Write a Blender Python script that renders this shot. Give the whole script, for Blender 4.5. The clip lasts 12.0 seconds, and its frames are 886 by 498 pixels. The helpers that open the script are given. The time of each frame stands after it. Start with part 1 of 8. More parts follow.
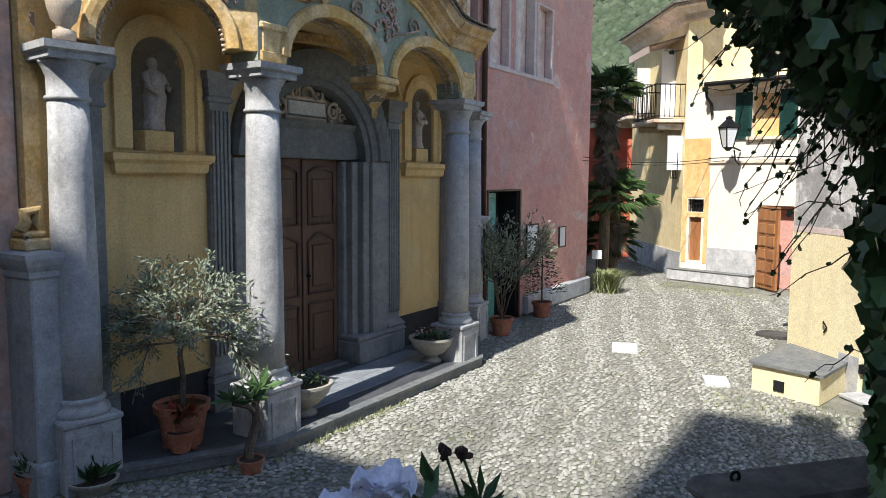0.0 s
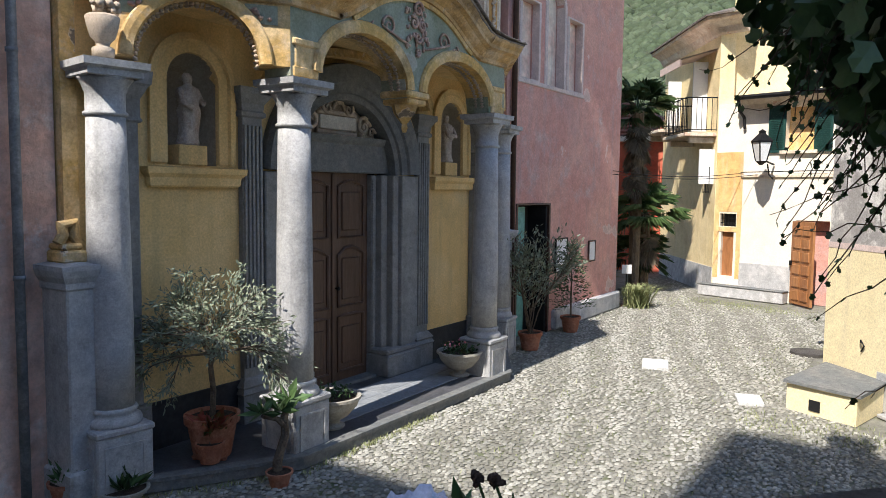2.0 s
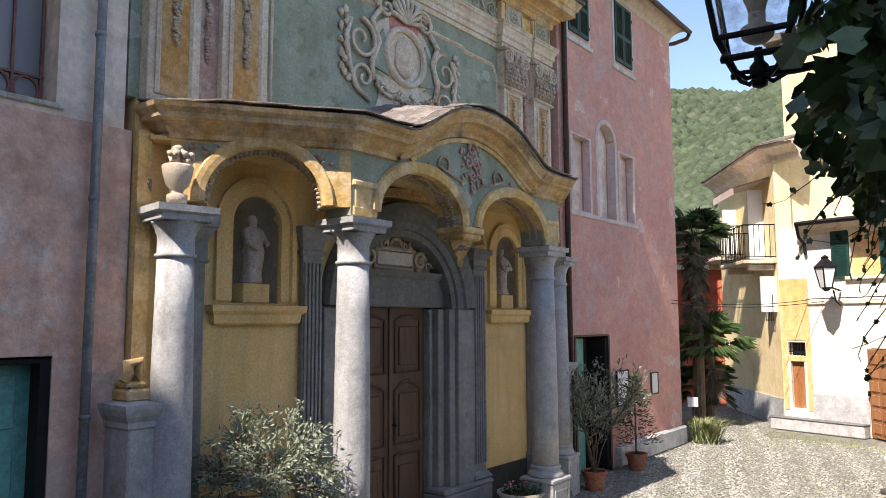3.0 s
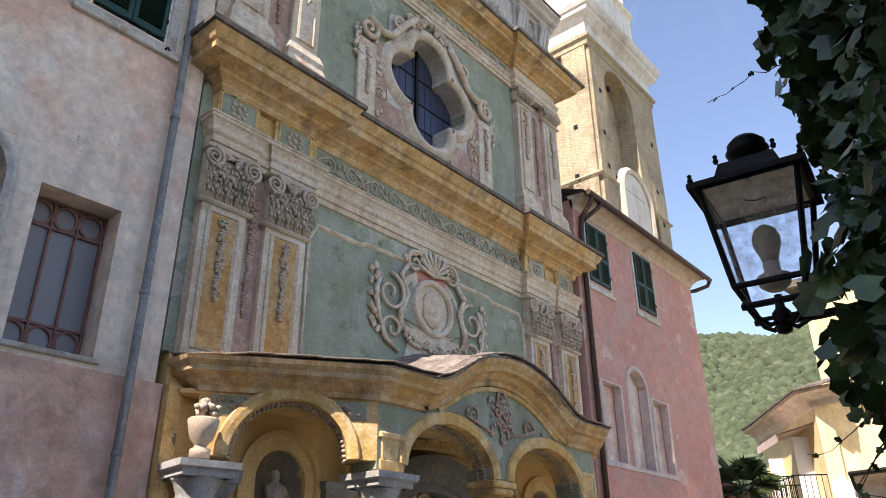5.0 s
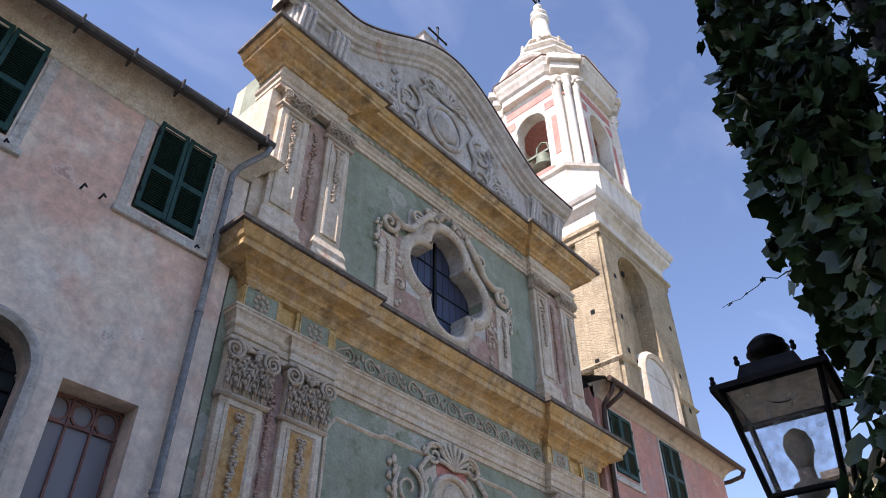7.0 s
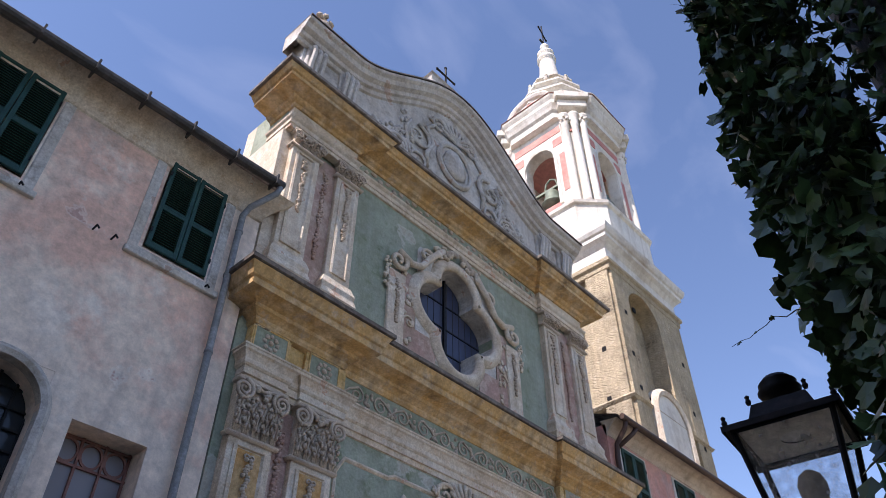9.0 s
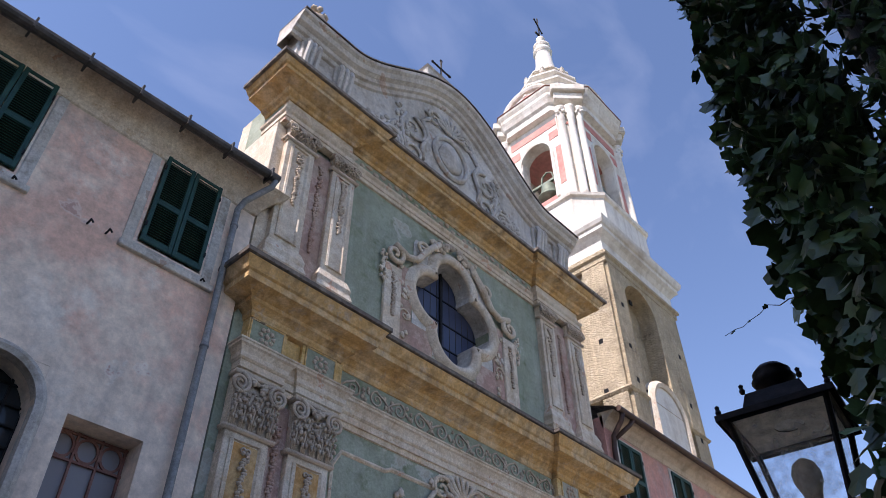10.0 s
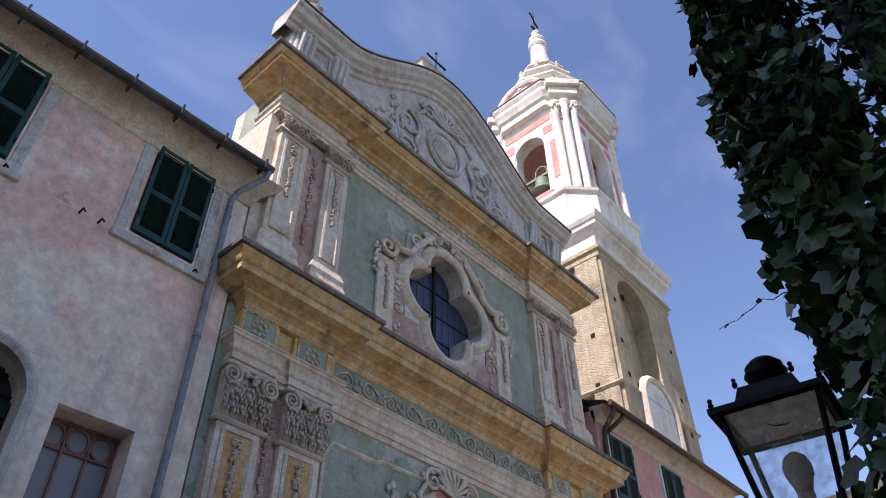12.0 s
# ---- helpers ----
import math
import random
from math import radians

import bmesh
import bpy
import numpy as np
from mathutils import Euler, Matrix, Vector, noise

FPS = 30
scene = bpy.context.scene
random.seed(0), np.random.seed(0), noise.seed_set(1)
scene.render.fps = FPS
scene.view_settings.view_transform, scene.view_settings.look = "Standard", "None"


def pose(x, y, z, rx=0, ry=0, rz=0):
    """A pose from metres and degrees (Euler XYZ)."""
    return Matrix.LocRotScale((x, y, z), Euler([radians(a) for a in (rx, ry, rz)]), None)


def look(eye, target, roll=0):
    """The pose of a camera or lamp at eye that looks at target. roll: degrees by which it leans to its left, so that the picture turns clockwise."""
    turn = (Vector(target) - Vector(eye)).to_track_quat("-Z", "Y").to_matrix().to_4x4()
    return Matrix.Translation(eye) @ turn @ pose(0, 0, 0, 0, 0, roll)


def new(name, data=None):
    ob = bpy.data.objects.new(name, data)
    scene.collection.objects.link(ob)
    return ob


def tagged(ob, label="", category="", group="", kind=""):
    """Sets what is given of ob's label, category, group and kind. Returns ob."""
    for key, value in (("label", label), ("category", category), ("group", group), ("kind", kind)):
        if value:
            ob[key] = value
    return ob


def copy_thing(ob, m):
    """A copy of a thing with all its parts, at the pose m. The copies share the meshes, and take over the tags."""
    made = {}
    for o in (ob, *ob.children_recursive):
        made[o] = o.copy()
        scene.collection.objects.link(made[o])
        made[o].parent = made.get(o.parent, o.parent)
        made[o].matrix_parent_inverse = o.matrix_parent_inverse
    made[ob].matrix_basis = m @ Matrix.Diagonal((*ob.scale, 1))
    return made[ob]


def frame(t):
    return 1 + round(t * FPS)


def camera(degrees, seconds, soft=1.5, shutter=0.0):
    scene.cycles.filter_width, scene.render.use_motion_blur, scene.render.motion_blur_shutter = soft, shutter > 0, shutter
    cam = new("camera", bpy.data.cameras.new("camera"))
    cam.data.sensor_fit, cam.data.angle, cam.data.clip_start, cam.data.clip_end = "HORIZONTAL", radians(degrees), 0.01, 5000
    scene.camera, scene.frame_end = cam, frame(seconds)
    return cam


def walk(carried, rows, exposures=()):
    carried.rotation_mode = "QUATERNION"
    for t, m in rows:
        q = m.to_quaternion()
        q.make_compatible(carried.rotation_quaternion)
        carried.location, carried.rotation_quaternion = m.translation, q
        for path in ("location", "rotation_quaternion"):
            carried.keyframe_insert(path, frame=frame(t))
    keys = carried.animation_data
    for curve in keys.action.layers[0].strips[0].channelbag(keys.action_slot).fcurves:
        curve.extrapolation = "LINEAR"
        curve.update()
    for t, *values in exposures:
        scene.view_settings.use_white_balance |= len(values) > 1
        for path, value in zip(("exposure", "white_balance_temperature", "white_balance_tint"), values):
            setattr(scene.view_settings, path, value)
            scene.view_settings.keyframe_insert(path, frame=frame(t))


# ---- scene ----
cam = camera(62.17, 12.0, soft=0.8)
PATH = [
    (0, pose(0.028, 0.003, 2.783, 84.46, -0.44, -58.44)),
    (0.5, pose(0.024, 0.002, 2.784, 84.52, -0.42, -57.18)),
    (1, pose(0.024, -0.014, 2.782, 84.61, -0.40, -56.58)),
    (1.5, pose(0.021, -0.013, 2.788, 84.73, -0.43, -56.54)),
    (2, pose(0.027, 0.015, 2.804, 85.40, -0.65, -56.23)),
    (2.5, pose(0.021, 0.035, 2.818, 89.22, -0.16, -54.88)),
    (3, pose(0.011, 0.039, 2.824, 95.64, 0.24, -52.01)),
    (3.2, pose(-0.009, 0.031, 2.825, 99.26, 0.22, -51.03)),
    (4.8, pose(0.031, 0.034, 2.827, 113.42, 0.41, -49.95)),
    (5, pose(0.026, 0.033, 2.835, 114.84, 0.44, -49.65)),
    (5.5, pose(0.011, 0.029, 2.856, 118.69, 0.26, -48.99)),
    (6, pose(-0.008, 0.018, 2.870, 122.79, 0.54, -48.02)),
    (6.5, pose(-0.019, 0.007, 2.883, 125.96, 0.30, -48.16)),
    (7, pose(-0.025, -0.004, 2.892, 129.05, 0.16, -48.18)),
    (7.2, pose(-0.026, -0.006, 2.893, 130.07, 0.23, -48.05)),
    (9, pose(-0.029, -0.023, 2.896, 131.92, -0.04, -47.33)),
    (9.5, pose(-0.022, -0.025, 2.892, 131.92, 0.11, -47.20)),
    (10, pose(-0.006, -0.023, 2.894, 131.44, 0.33, -47.31)),
    (10.5, pose(-0.012, -0.025, 2.891, 131.38, 0.43, -47.71)),
    (11, pose(-0.016, -0.026, 2.891, 131.34, 0.36, -47.84)),
    (11.5, pose(-0.015, -0.022, 2.889, 131.12, 0.48, -47.76)),
    (12, pose(-0.006, -0.012, 2.890, 130.93, 0.28, -48.08)),
]
EXPOSURES = [(0, 0.70, 6250, 11), (2.2, 0.74, 6450, 14), (3.2, 0.98, 6850, 18), (5, 1.06, 7200, 20), (7.2, 0.66, 6500, 24), (12, 0.50, 6300, 24)]
SKY, SUN = 0.15, 4.8
walk(cam, PATH, EXPOSURES)

# ---------------------------------------------------------------- light
SUN_TRAVEL = Vector((0.845, 0.05, -1.0))
elev = math.atan2(1.0, 0.845)
world = bpy.data.worlds.new("sky")
scene.world = world
world.use_nodes = True
wn, wl = world.node_tree.nodes, world.node_tree.links
sky = wn.new("ShaderNodeTexSky")
sky.sky_type, sky.sun_disc = "NISHITA", False
sky.sun_elevation, sky.sun_rotation = elev, radians(270)
sky.air_density, sky.dust_density, sky.ozone_density = 1.0, 0.15, 2.0
wc = wn.new("ShaderNodeTexCoord")
wm = wn.new("ShaderNodeMapping")
wm.inputs["Scale"].default_value = (1.2, 4.0, 5.0)
wm.inputs["Rotation"].default_value = (0.3, 0.5, 0.4)
wz = wn.new("ShaderNodeTexNoise")
wz.inputs["Scale"].default_value, wz.inputs["Detail"].default_value, wz.inputs["Distortion"].default_value = 1.3, 7, 0.6
wr = wn.new("ShaderNodeMapRange")
wr.inputs[1].default_value, wr.inputs[2].default_value, wr.inputs[4].default_value = 0.56, 0.95, 0.14
wx = wn.new("ShaderNodeMix")
wx.data_type = "RGBA"
wx.inputs[7].default_value = (7.5, 7.9, 8.6, 1)
wl.new(wc.outputs["Generated"], wm.inputs[0])
wl.new(wm.outputs[0], wz.inputs["Vector"])
wl.new(wz.outputs[0], wr.inputs[0])
wl.new(wr.outputs[0], wx.inputs[0])
wl.new(sky.outputs[0], wx.inputs[6])
wl.new(wx.outputs[2], wn["Background"].inputs[0])
wn["Background"].inputs[1].default_value = SKY
sun = new("sun", bpy.data.lights.new("sun", "SUN"))
sun.data.energy, sun.data.angle, sun.data.color = SUN, radians(0.53), (1.0, 0.95, 0.86)
sun.matrix_world = look(Vector((0, 0, 40)), Vector((0, 0, 40)) + SUN_TRAVEL)


# ---------------------------------------------------------------- materials
def mat(name, cols, scale=1.5, rough=0.85, bump=0.25, fine=40.0, metal=0.0, patch=(0.45, 0.6), stretch=(1, 1, 1),
        grime=None, grime_at=(0.52, 0.7), grime_scale=0.7, vary=0.0, spec=0.3, peel=None, peel_scale=1.1, peel_at=.635, mottle=.75):
    """Two or three colours mixed by noise at two scales, with a fine relief; grime adds a darker worn layer."""
    m = bpy.data.materials.new(name)
    m.use_nodes = True
    n, l = m.node_tree.nodes, m.node_tree.links
    b = n["Principled BSDF"]
    tc = n.new("ShaderNodeTexCoord")
    mp = n.new("ShaderNodeMapping")
    mp.inputs["Scale"].default_value = stretch
    l.new(tc.outputs["Object"], mp.inputs[0])

    def noise_tex(s, detail, rough_=0.6):
        t = n.new("ShaderNodeTexNoise")
        t.inputs["Scale"].default_value, t.inputs["Detail"].default_value, t.inputs["Roughness"].default_value = s, detail, rough_
        l.new(mp.outputs[0], t.inputs["Vector"])
        return t

    def ranged(src, a, c, lo=0.0, hi=1.0):
        r = n.new("ShaderNodeMapRange")
        for i, v in zip((1, 2, 3, 4), (a, c, lo, hi)):
            r.inputs[i].default_value = v
        l.new(src, r.inputs[0])
        return r.outputs[0]

    def mixed(f, a, c):
        x = n.new("ShaderNodeMix")
        x.data_type = "RGBA"
        l.new(f, x.inputs[0])
        for i, v in ((6, a), (7, c)):
            if isinstance(v, tuple):
                x.inputs[i].default_value = (*v, 1)
            else:
                l.new(v, x.inputs[i])
        return x.outputs[2]

    big = noise_tex(scale, 8, 0.65)
    col = mixed(ranged(big.outputs[0], *patch), cols[0], cols[1 % len(cols)])
    if len(cols) > 2:
        mid = noise_tex(scale * 2.7, 6, 0.7)
        col = mixed(ranged(mid.outputs[0], 0.55, 0.68), col, cols[2])
    if grime:
        g = noise_tex(grime_scale, 9, 0.7)
        col = mixed(ranged(g.outputs[0], *grime_at), col, grime)
    if grime:
        mp3 = n.new("ShaderNodeMapping")
        mp3.inputs["Scale"].default_value = (5.5, 5.5, .45)
        l.new(tc.outputs["Object"], mp3.inputs[0])
        st = n.new("ShaderNodeTexNoise")
        st.inputs["Scale"].default_value, st.inputs["Detail"].default_value = 1.0, 7
        l.new(mp3.outputs[0], st.inputs["Vector"])
        col = mixed(ranged(st.outputs[0], .5, .78, 0, .6), col, grime)
    if peel:
        # flaked spots with a crisp edge and a paler rim
        pl = noise_tex(peel_scale, 5, .55)
        col = mixed(ranged(pl.outputs[0], peel_at - .022, peel_at - .008, 0, .35), col, (.8, .76, .7))
        col = mixed(ranged(pl.outputs[0], peel_at, peel_at + .012, 0, .85), col, peel)
    small = noise_tex(fine, 6, 0.72)
    shade = n.new("ShaderNodeMix")
    shade.data_type, shade.blend_type = "RGBA", "MULTIPLY"
    shade.inputs[0].default_value = 0.65
    grey = n.new("ShaderNodeCombineColor")
    v = ranged(small.outputs[0], 0.3, 0.7, 0.62, 1.2)
    for i in range(3):
        l.new(v, grey.inputs[i])
    l.new(col, shade.inputs[6])
    l.new(grey.outputs[0], shade.inputs[7])
    out = shade.outputs[2]
    if bump:
        # blotches between the large patches and the grain
        blotch = noise_tex(max(5.0, scale * 4), 9, 0.75)
        tone = n.new("ShaderNodeCombineColor")
        tv = ranged(blotch.outputs[0], .38, .62, .74, 1.14)
        for i in range(3):
            l.new(tv, tone.inputs[i])
        dab = n.new("ShaderNodeMix")
        dab.data_type, dab.blend_type = "RGBA", "MULTIPLY"
        dab.inputs[0].default_value = mottle
        l.new(out, dab.inputs[6])
        l.new(tone.outputs[0], dab.inputs[7])
        out = dab.outputs[2]
    if vary:
        oi = n.new("ShaderNodeObjectInfo")
        ge = n.new("ShaderNodeNewGeometry")
        ad = n.new("ShaderNodeMath")
        l.new(oi.outputs["Random"], ad.inputs[0])
        l.new(ge.outputs["Random Per Island"], ad.inputs[1])
        hs = n.new("ShaderNodeHueSaturation")
        l.new(ranged(ad.outputs[0], 0.3, 1.7, 1 - vary, 1 + vary), hs.inputs["Value"])
        l.new(out, hs.inputs["Color"])
        out = hs.outputs[0]
    l.new(out, b.inputs["Base Color"])
    b.inputs["Roughness"].default_value, b.inputs["Metallic"].default_value = rough, metal
    b.inputs["Specular IOR Level"].default_value = spec
    if bump:
        mus = n.new("ShaderNodeMath")
        mus.operation = "MULTIPLY_ADD"
        l.new(big.outputs[0], mus.inputs[0])
        mus.inputs[1].default_value = 1.5
        l.new(small.outputs[0], mus.inputs[2])
        bp = n.new("ShaderNodeBump")
        bp.inputs["Strength"].default_value, bp.inputs["Distance"].default_value = bump, 0.03
        l.new(mus.outputs[0], bp.inputs["Height"])
        l.new(bp.outputs[0], b.inputs["Normal"])
    return m


def rubble(name, cols, mortar, scale):
    """Rough stone masonry with recessed joints."""
    m = mat(name, cols, 1.2, 0.95, 0.5, 30, grime=(0.14, 0.11, 0.07))
    n, l = m.node_tree.nodes, m.node_tree.links
    mp = next(x for x in n if x.type == "MAPPING")
    mp2 = n.new("ShaderNodeMapping")
    mp2.inputs["Scale"].default_value = (scale, scale, scale * 2.1)
    l.new(mp.outputs[0], mp2.inputs[0])
    v = n.new("ShaderNodeTexVoronoi")
    v.feature = "DISTANCE_TO_EDGE"
    v.inputs["Scale"].default_value = 1.0
    l.new(mp2.outputs[0], v.inputs["Vector"])
    r = n.new("ShaderNodeMapRange")
    r.inputs[1].default_value, r.inputs[2].default_value = 0.02, 0.12
    l.new(v.outputs["Distance"], r.inputs[0])
    b = n["Principled BSDF"]
    old = b.inputs["Base Color"].links[0].from_socket
    x = n.new("ShaderNodeMix")
    x.data_type = "RGBA"
    x.inputs[6].default_value = (*mortar, 1)
    l.new(r.outputs[0], x.inputs[0])
    l.new(old, x.inputs[7])
    l.new(x.outputs[2], b.inputs["Base Color"])
    bp = n.new("ShaderNodeBump")
    bp.inputs["Strength"].default_value, bp.inputs["Distance"].default_value = 0.7, 0.04
    l.new(r.outputs[0], bp.inputs["Height"])
    l.new(b.inputs["Normal"].links[0].from_socket, bp.inputs["Normal"])
    l.new(bp.outputs[0], b.inputs["Normal"])
    return m


M = {
    "brown": mat("brown_render", [(.78, .48, .36), (.82, .62, .51), (.84, .74, .67)], 0.9, bump=0.9, fine=7, patch=(.42, .6), grime=(.60, .36, .27)),
    "pinkwhite": mat("washed_pink_plaster", [(.85, .71, .58), (.80, .53, .41), (.87, .77, .66)], 0.55, bump=0.3, fine=8, patch=(.47, .58), grime=(.42, .36, .32), grime_at=(.58, .75), peel=(.55, .33, .27), peel_scale=1.25, peel_at=.66, mottle=0.5),
    "pink": mat("pink_render", [(.60, .30, .25), (.66, .36, .29), (.56, .38, .35)], 0.5, bump=0.3, fine=25, grime=(.44, .34, .32), grime_at=(.5, .8), peel=(.58, .42, .37), peel_scale=.9, peel_at=.66, mottle=0.5),
    "pinkedge": mat("pale_window_surround", [(.68, .55, .50), (.60, .48, .44)], 2, bump=.2),
    "yellow": mat("yellow_plaster", [(.76, .53, .23), (.80, .59, .29)], 0.9, bump=.15, grime=(.47, .36, .18), grime_at=(.55, .8), mottle=0.25),
    "gold": mat("ochre_stucco", [(.74, .48, .17), (.78, .58, .31), (.70, .53, .33)], 2.2, bump=.35, fine=30, grime=(.33, .23, .11), grime_at=(.5, .72), grime_scale=2.0, peel=(.16, .12, .09), peel_scale=2.6, peel_at=.655),
    "goldworn": mat("worn_ochre_cornice", [(.68, .43, .18), (.72, .54, .32), (.60, .46, .32)], 2.4, bump=.5, fine=30, grime=(.16, .115, .075), grime_at=(.53, .74), grime_scale=2.2, mottle=.6),
    "green": mat("green_fresco_plaster", [(.30, .33, .24), (.36, .40, .31), (.20, .24, .14)], 1.1, bump=.3, fine=30, grime=(.46, .47, .40), grime_at=(.56, .76), grime_scale=.9, peel=(.45, .43, .35), peel_scale=1.0, peel_at=.65, mottle=0.5),
    "stucco": mat("pale_stucco", [(.70, .58, .44), (.75, .67, .55), (.62, .48, .33)], 2.5, bump=.3, fine=40, grime=(.40, .30, .20), grime_at=(.55, .77), grime_scale=2.2, peel=(.60, .38, .26), peel_scale=3.2, peel_at=.65, mottle=.4),
    "relief": mat("weathered_relief_stucco", [(.62, .52, .41), (.66, .55, .44), (.56, .42, .33)], 3, bump=.4, fine=60, grime=(.33, .27, .2), grime_at=(.5, .7), grime_scale=3, mottle=0.5),
    "rose": mat("rose_panel", [(.50, .32, .26), (.58, .44, .36)], 3, bump=.3, grime=(.38, .28, .2)),
    "orange": mat("orange_panel", [(.58, .31, .10), (.64, .43, .21)], 2.4, bump=.25, grime=(.40, .28, .15)),
    "white": mat("weathered_white_stucco", [(.68, .65, .60), (.58, .53, .46), (.48, .44, .39)], 1.8, bump=.5, fine=25, grime=(.33, .28, .22), grime_at=(.51, .70), grime_scale=1.6, peel=(.50, .37, .29), peel_scale=2.2, peel_at=.65),
    "towerwhite": mat("cream_lime_plaster", [(.80, .76, .68), (.74, .68, .58)], .6, bump=.2, grime=(.45, .37, .28), grime_at=(.52, .74), mottle=0.35),
    "towerpink": mat("coral_panel", [(.62, .26, .22), (.66, .34, .28)], .8, bump=.2),
    "rubble": rubble("rubble_masonry", [(.60, .49, .32), (.48, .39, .26), (.68, .58, .42)], (.46, .37, .25), 6.0),
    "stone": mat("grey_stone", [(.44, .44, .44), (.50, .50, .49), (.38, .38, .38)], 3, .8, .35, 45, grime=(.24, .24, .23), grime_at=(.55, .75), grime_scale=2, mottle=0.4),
    # darker copy of the grey stone, with the porch's shade in its colour
    "shadestone": mat("shaded_portal_stone", [(.27, .27, .265), (.32, .32, .31), (.22, .22, .22)], 3, .8, .35, 45, grime=(.17, .17, .165), grime_at=(.55, .75), grime_scale=2, mottle=0.4),
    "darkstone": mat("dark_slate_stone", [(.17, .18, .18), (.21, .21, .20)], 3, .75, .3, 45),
    "slate": mat("slate_slab", [(.075, .08, .085), (.10, .10, .11)], 2, .5, .15, 30, spec=.4),
    "greyslab": mat("grey_marble_slab", [(.30, .32, .34), (.24, .26, .28)], 2, .55, .1, 30, vary=.15),
    "roofslate": mat("roof_slates", [(.16, .135, .12), (.25, .22, .19), (.08, .07, .06)], 4, .9, .5, 30, vary=.3),
    "black": mat("black_dado", [(.03, .032, .035), (.045, .045, .05)], 2, .6, .15, 20),
    "wood": mat("dark_brown_door_wood", [(.10, .055, .035), (.13, .075, .05)], 3, .5, .3, 30, stretch=(1, 1, .12), spec=.4),
    "oak": mat("orange_varnished_wood", [(.33, .14, .055), (.40, .18, .07)], 3, .45, .2, 40, stretch=(1, 1, .1), spec=.4),
    "shutter": mat("dark_green_shutter_paint", [(.013, .055, .046), (.018, .068, .056)], 3, .5, .1, 30),
    "teal": mat("turquoise_door_paint", [(.11, .34, .30), (.14, .39, .34)], 2, .5, .1, 30),
    "metal": mat("black_iron", [(.012, .012, .013), (.02, .018, .018)], 6, .55, .2, 60, metal=.4),
    "pipegrey": mat("galvanised_pipe", [(.24, .25, .26), (.31, .32, .33)], 3, .6, .1, 40, metal=.15),
    "pipebrown": mat("brown_pipe", [(.06, .032, .025), (.08, .045, .035)], 3, .5, .1, 40),
    "gutter": mat("dark_gutter", [(.07, .065, .06), (.10, .09, .085)], 3, .6, .2, 40),
    "terracotta": mat("terracotta_pot", [(.40, .15, .085), (.46, .21, .13)], 5, .85, .3, 50),
    "bowl": mat("pale_concrete_urn", [(.48, .45, .38), (.40, .37, .31)], 8, .95, .5, 60),
    "soil": mat("potting_soil", [(.05, .035, .025), (.08, .06, .04)], 20, 1, .6, 80),
    "bark": mat("bark", [(.12, .09, .065), (.18, .14, .10)], 12, .95, .6, 60),
    "palmbark": mat("palm_fibre", [(.16, .12, .08), (.22, .17, .11)], 10, 1, .8, 60, stretch=(1, 1, .3)),
    "olive": mat("olive_leaf", [(.20, .24, .16), (.26, .29, .22)], 6, .6, 0, 20, vary=.35),
    "leaf": mat("green_leaf", [(.05, .10, .035), (.08, .14, .05)], 6, .5, 0, 20, vary=.4),
    "ivy": mat("ivy_leaf", [(.05, .095, .03), (.075, .13, .04)], 6, .38, 0, 20, vary=.5, spec=.5),
    "palm": mat("palm_frond", [(.06, .11, .035), (.10, .15, .06)], 6, .5, 0, 20, vary=.3),
    "deadpalm": mat("dry_frond", [(.22, .18, .12), (.16, .13, .09)], 6, .9, 0, 20, vary=.3),
    "grass": mat("tussock_grass", [(.33, .35, .17), (.2, .24, .1)], 6, .7, 0, 20, vary=.3),
    "red": mat("red_render", [(.56, .12, .07), (.60, .17, .10)], .7, bump=.2),
    "redleaf": mat("red_green_leaf", [(.25, .05, .03), (.10, .12, .03)], 5, .5, 0, 20),
    "petal": mat("white_petal", [(.80, .78, .84), (.72, .70, .80)], 20, .7, .1, 60),
    "flowerred": mat("pink_flower", [(.70, .22, .26), (.75, .35, .38)], 20, .7, 0),
    "dryflower": mat("dry_brown_flower", [(.05, .03, .022), (.08, .05, .035)], 30, .95, .3),
    "cream": mat("cream_yellow_render", [(.86, .74, .46), (.82, .69, .42)], .6, bump=.15, grime=(.72, .62, .42), grime_at=(.6, .8), mottle=0.25),
    "housewhite": mat("warm_white_render", [(.84, .77, .64), (.80, .72, .58)], .7, bump=.15, grime=(.62, .60, .60), grime_at=(.58, .8), mottle=0.25),
    "houseyellow": mat("yellow_render", [(.82, .66, .36), (.86, .71, .43)], .5, bump=.15, grime=(.66, .50, .26), mottle=0.3),
    "houseorange": mat("orange_render", [(.76, .46, .18), (.80, .54, .26)], .7, bump=.2, grime=(.76, .66, .52), grime_at=(.58, .7)),
    "peel": mat("peeling_grey_white_plaster", [(.40, .38, .36), (.70, .68, .64), (.55, .53, .50)], 1.3, bump=.4, patch=(.47, .53)),
    "greybase": mat("grey_cement_base", [(.48, .48, .48), (.56, .55, .54)], 1.5, bump=.3, grime=(.30, .30, .28)),
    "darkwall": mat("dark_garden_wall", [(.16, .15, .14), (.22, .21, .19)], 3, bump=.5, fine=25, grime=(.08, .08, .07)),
    "rooftile": mat("red_brown_roof_tiles", [(.24, .10, .075), (.30, .14, .10)], 4, .9, .4, vary=.25),
    "earth": mat("gritty_soil_between_cobbles", [(.21, .205, .175), (.26, .25, .215), (.14, .16, .08)], 1.4, bump=.4, fine=60, grime=(.09, .12, .035), grime_at=(.55, .7)),
